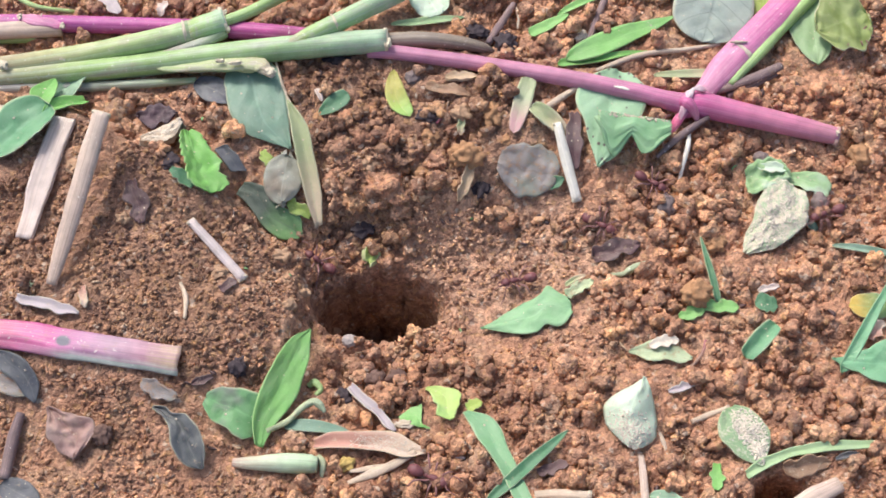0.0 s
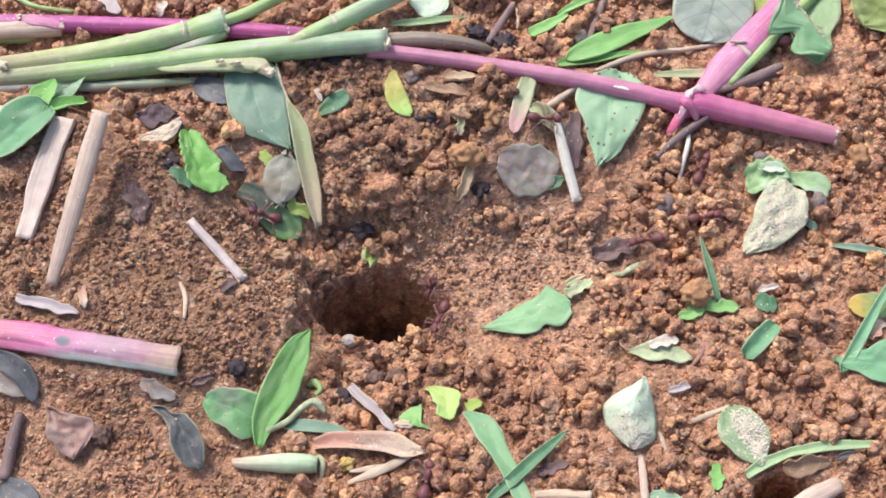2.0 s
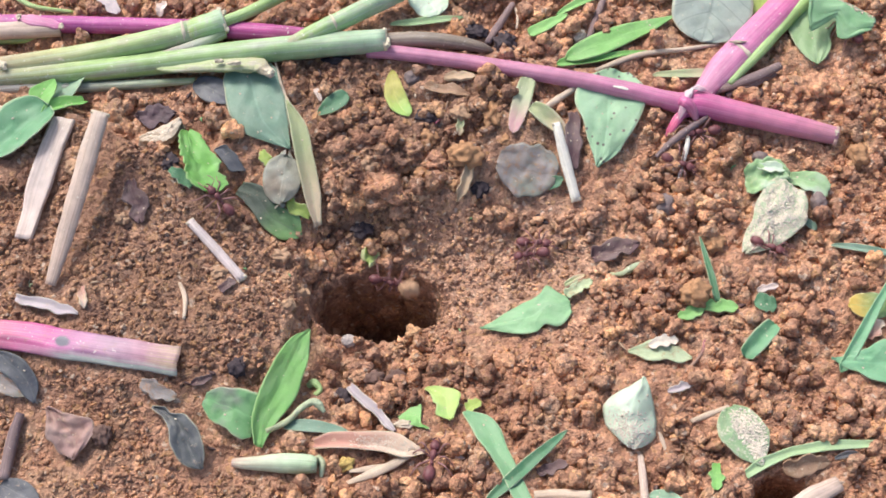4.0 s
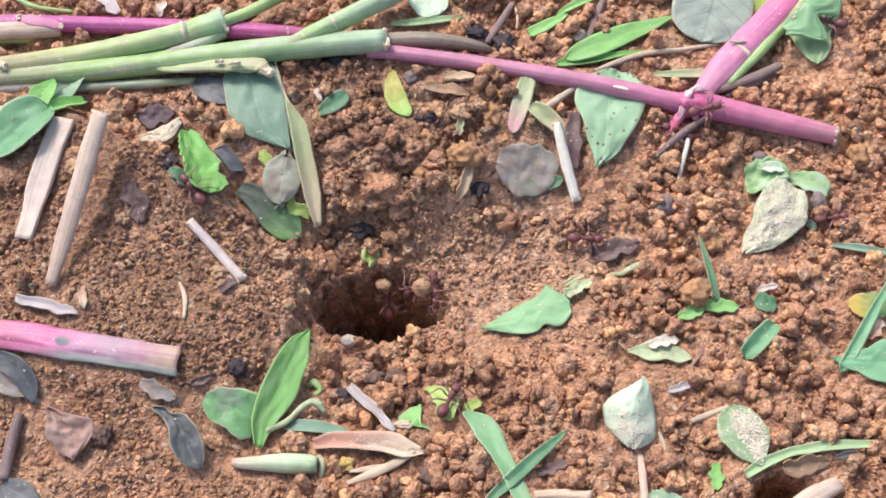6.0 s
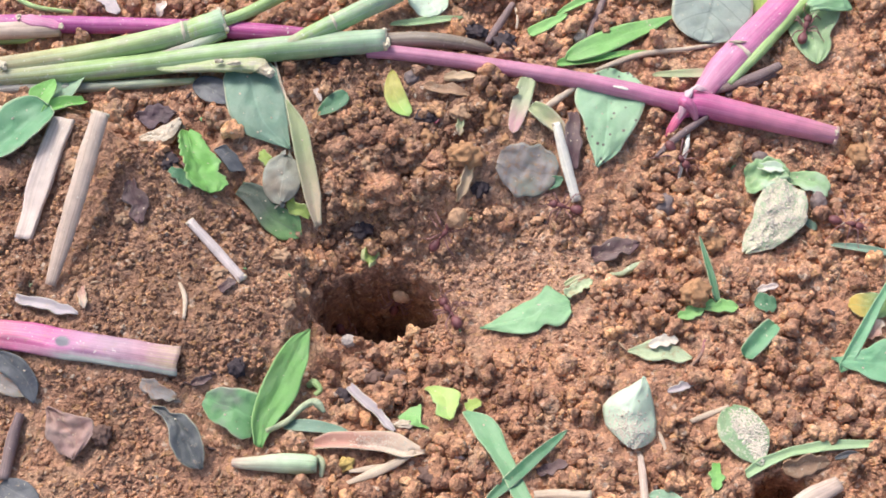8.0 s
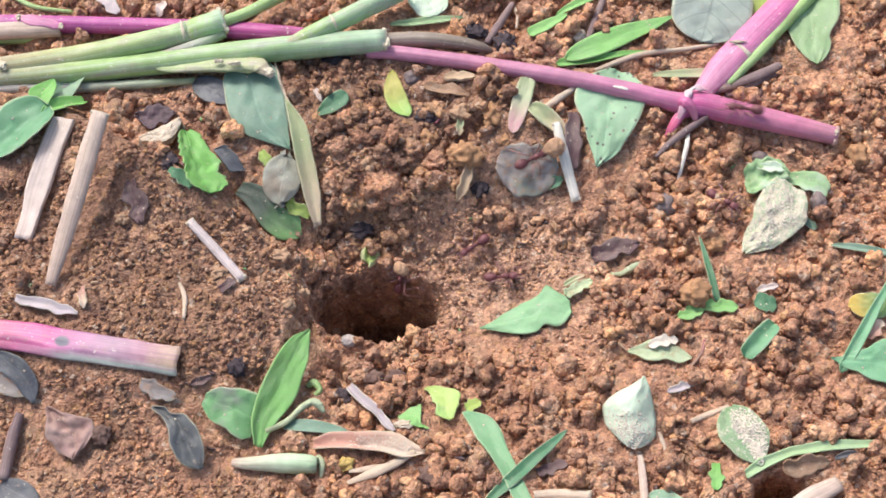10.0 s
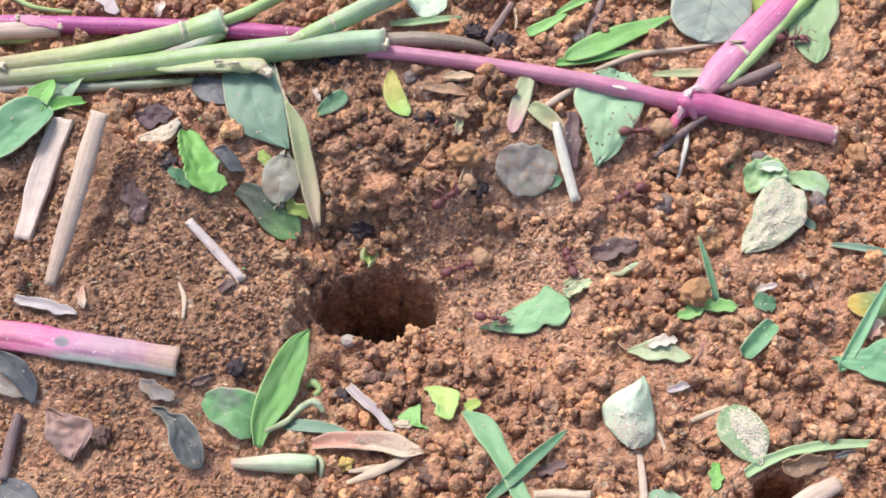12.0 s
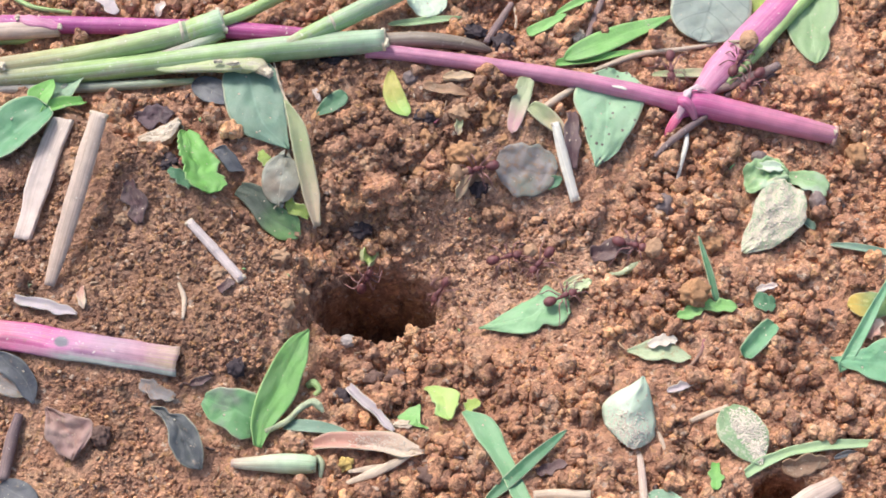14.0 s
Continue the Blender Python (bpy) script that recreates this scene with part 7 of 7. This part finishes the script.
    send_ant(build_ant(0.9, "dark reddish brown ant running over the soil"), [(0, 47.7, 14.8, 0), (0.8, 50.2, 13.4, 0), (1.6, 57.6, 5.6, 0), (2.4, 62, 6.2, 0), (3, 64.6, 7.5, 0), (4.2, 74.1, -4, 0), (5.3, 84.5, 4.8, 0), (5.7, 85.8, 4.7, 0), (6.1, 89.1, 5.4, 0), (8.2, 91.5, 2.8, 0), (9.5, 103.7, 0.6, 0), (11, 118.4, -1.1, 0), (14, 129, -0.6, 0)], 0.9)
    send_ant(build_ant(0.95, "dark reddish brown ant carrying a soil pellet"), [(0, -19.4, -14.5, 0), (2.4, -19.4, -14.5, 0), (2.8, -13.4, -1.7, 0), (3, -13.9, -1.6, 0), (3.6, -13.2, -1.4, 0), (5.3, -7.6, -2.5, 0), (5.7, -7.2, -2.5, 0), (5.9, -5.9, -2.8, 0), (6.5, -4, -3.3, 0), (6.9, -4.2, -2.6, 0), (7.1, -5, -1.2, 0), (7.3, -4.2, 1.1, 0), (7.5, -3.7, 3.1, 0), (7.7, -2.4, 4.6, 0), (8, 0, 6.1, 0), (8.2, 1.4, 8.1, 0), (9.3, 8.6, 14.9, 0), (10.3, 25, 22.6, 0), (10.7, 29.7, 24.8, 0), (11, 35.8, 26.1, 1.5), (11.5, 38.2, 26.4, 1.5), (11.7, 40.3, 27.3, 1.5), (12, 45.7, 26.4, 0), (12.2, 52.2, 25.1, 0), (12.5, 56.4, 27.4, 1.5), (12.7, 57.8, 28.1, 3), (13, 59.8, 31.2, 6.5), (13.2, 63.3, 34.7, 5.5), (13.5, 68.2, 41, 3), (14, 69.9, 44.1, 2)], 0.95, pellets[0], pose(0, 5.2 * MM, 3.6 * MM))
    send_ant(build_ant(0.95, "dark reddish brown ant carrying a soil pellet"), [(0, -11.7, -13.5, 0), (5.6, -11.7, -13.5, 0), (6.1, -11.9, -1.1, 0), (6.5, -13.5, -1, 0), (7.5, -10.6, -0.8, 0), (8.2, -10.6, -0.6, 0), (9.4, -9.1, -1.2, 0), (10.3, -7.9, -0.4, 0), (10.7, -5.8, 1.5, 0), (11, -3.4, 1.9, 0), (11.2, -1.6, 4.6, 0), (11.5, -0.8, 9.5, 0), (12, 1.6, 12.5, 0), (12.5, 5.2, 13.8, 0), (13, 15.2, 18.5, 0), (13.5, 12.5, 18.6, 0), (14, 8.3, 17.6, 0)], 0.95, pellets[1], pose(0, 5.6 * MM, 3.8 * MM, 25))
    send_ant(build_ant(0.95, "dark reddish brown ant carrying a soil pellet"), [(0, -16.1, -12.5, 0), (10.3, -16.1, -12.5, 0), (11, -7.3, -3.7, 0), (11.2, -5.7, -3.7, 0), (11.5, -1.6, -4.2, 0), (11.7, 0.8, -3.6, 0), (12, 4.4, -2.3, 0), (12.5, 15.1, 0.9, 0), (13, 28, 2.3, 0), (13.2, 34.3, 1.7, 0), (13.5, 38.4, 1.3, 0), (14, 43.3, -0.7, 0)], 0.95, pellets[2], pose(0, 5.2 * MM, 3.4 * MM))
    send_ant(build_ant(0.95, "dark reddish brown ant carrying a soil pellet"), [(0, -20.5, -11.5, 0), (11.8, -20.5, -11.5, 0), (12.3, -6.6, -3.8, 0), (12.5, -3.8, -4.2, 0), (12.7, -2.4, -4.9, 0), (13, 0.8, -6.7, 0), (13.2, 2.9, -4.6, 0), (13.5, 7.5, -1.5, 0), (14, 15.3, -0.6, 0)], 0.95, pellets[3], pose(0, 5.8 * MM, 2.8 * MM))
    send_ant(build_ant(0.9, "dark reddish brown ant running over the soil"), [(0, -12.8, -14, 0), (9.5, -12.8, -14, 0), (10.3, 1, -6.2, 0), (10.7, 2.3, -7.5, 0), (11, 3.6, -8.4, 0), (11.5, 7.4, -11.8, 0), (12, 11.9, -16.3, 1), (12.7, 15.3, -15.4, 1.2), (13.2, 19.2, -14.1, 1.2), (13.5, 23.7, -13.8, 1.2), (14, 27.2, -12.6, 1.2)], 0.9)
    send_ant(build_ant(0.9, "dark reddish brown ant running over the soil"), [(0, -17.2, -13, 0), (8.8, -17.2, -13, 0), (9.5, 2.1, -5.2, 0), (10.3, 20.7, -5.8, 0), (11, 26.4, -6, 0), (11.5, 28.9, -5.7, 0), (12, 29, -3.3, 0), (12.5, 27.9, -0.2, 0), (13, 23.8, 1.2, 0), (13.5, 11.5, 1.2, 0), (14, 1, -6.6, 0)], 0.9)
    send_ant(build_ant(0.95, "dark reddish brown ant running over the soil"), [(0, 133, 23.4, 0), (7.5, 133, 23.4, 0), (9.2, 101.9, 25.1, 0), (10.3, 58.9, 31.5, 6.5), (10.5, 59.5, 32.4, 6.5), (10.8, 63.2, 39.0, 5), (11, 67.7, 44.8, 4), (11.5, 74.9, 44.7, 2), (12, 83.7, 51.1, 1), (12.3, 83.6, 52.4, 1), (12.5, 83.0, 41.4, 1), (12.8, 82.4, 27.4, 5), (13, 82.6, 27.5, 5.5), (13.2, 84.3, 32.3, 3), (13.4, 80.8, 32.5, 4), (13.6, 73.9, 39.9, 2), (14, 72.1, 38.2, 2)], 0.95)
    send_ant(build_ant(0.95, "dark reddish brown ant dragging an olive leaf piece"), [(0, 97.9, 50.4, 0), (0.5, 100.5, 50.7, 0), (1, 103.5, 52.6, 0), (1.5, 104, 54.3, 0), (2, 106.7, 55.4, 0), (3, 117.6, 62.1, 0), (4.5, 136.5, 72, 0), (14, 143.7, 77, 0)], 0.95)
    send_ant(build_ant(0.92, "dark reddish brown ant running over the soil"), [(0, 78.4, 93, 0), (12.0, 78.4, 93, 0), (12.9, 75.7, 67.6, 1), (13.2, 68.0, 60.1, 2), (13.4, 61.5, 57.0, 2), (13.6, 53.0, 48.8, 1.5), (13.8, 53.2, 46.6, 1.5), (14, 53.1, 39.8, 4)], 0.92)
    # the torn leaf: seconds, place, height over the ground, turn
    walk(leaf_fragment, [(t, pose(x * MM, y * MM, (ground_z(x, y) + h) * MM) @ pose(0, 0, 0, 24) @ pose(0, 0, 0, 0, 0, turn + 180)) for t, x, y, h, turn in ((0, 42.8, 23.3, 7, -8), (0.2, 43.4, 24.1, 7, -8), (0.4, 48.6, 27.3, 7, 4), (0.6, 53.7, 29.5, 7, 8), (0.8, 54, 31.3, 7, 2), (1, 54, 36.2, 7, 14), (1.2, 59.3, 45.2, 7, 14), (1.4, 69.4, 49.2, 7, -40), (1.6, 69.6, 48.2, 7, -42), (1.8, 78.1, 50.1, 7, -58), (2, 83.4, 51.1, 7, -52), (2.4, 85.1, 51.4, 7, -50), (2.6, 89.1, 50.9, 7, -48), (3, 94.5, 49.9, 7, -42), (4, 92.8, 54, 7, -30), (5.3, 89.3, 58.5, 7, 0), (5.5, 88.6, 57.6, 7, 10), (6, 88.9, 55.2, 7, 50), (6.9, 88.2, 54, 7, 62), (7.1, 88.5, 54, 7, 62), (7.5, 91.4, 57.1, 7, 60), (8.2, 95.5, 65.7, 7, 60), (9.5, 102.8, 83.8, 7, 40), (14, 109.7, 91.6, 7, 40))])
    walk(olive_fragment, [(t, pose(x * MM, y * MM, (ground_z(x, y) + h) * MM) @ pose(0, 0, 0, 16) @ pose(0, 0, 0, 0, 0, turn + 90)) for t, x, y, h, turn in ((0, 94.6, 53.8, 5, 20), (0.5, 97.8, 53.9, 5, 30), (1, 101.1, 55.6, 5, 40), (1.5, 101.1, 57.3, 5, 40), (2, 103.9, 57.8, 5, 45), (2.5, 105.3, 58.5, 5, 45), (3, 112.8, 63.8, 5, 50), (4.5, 132.7, 75, 5, 50), (14, 139.7, 79.9, 5, 50))])


motions()
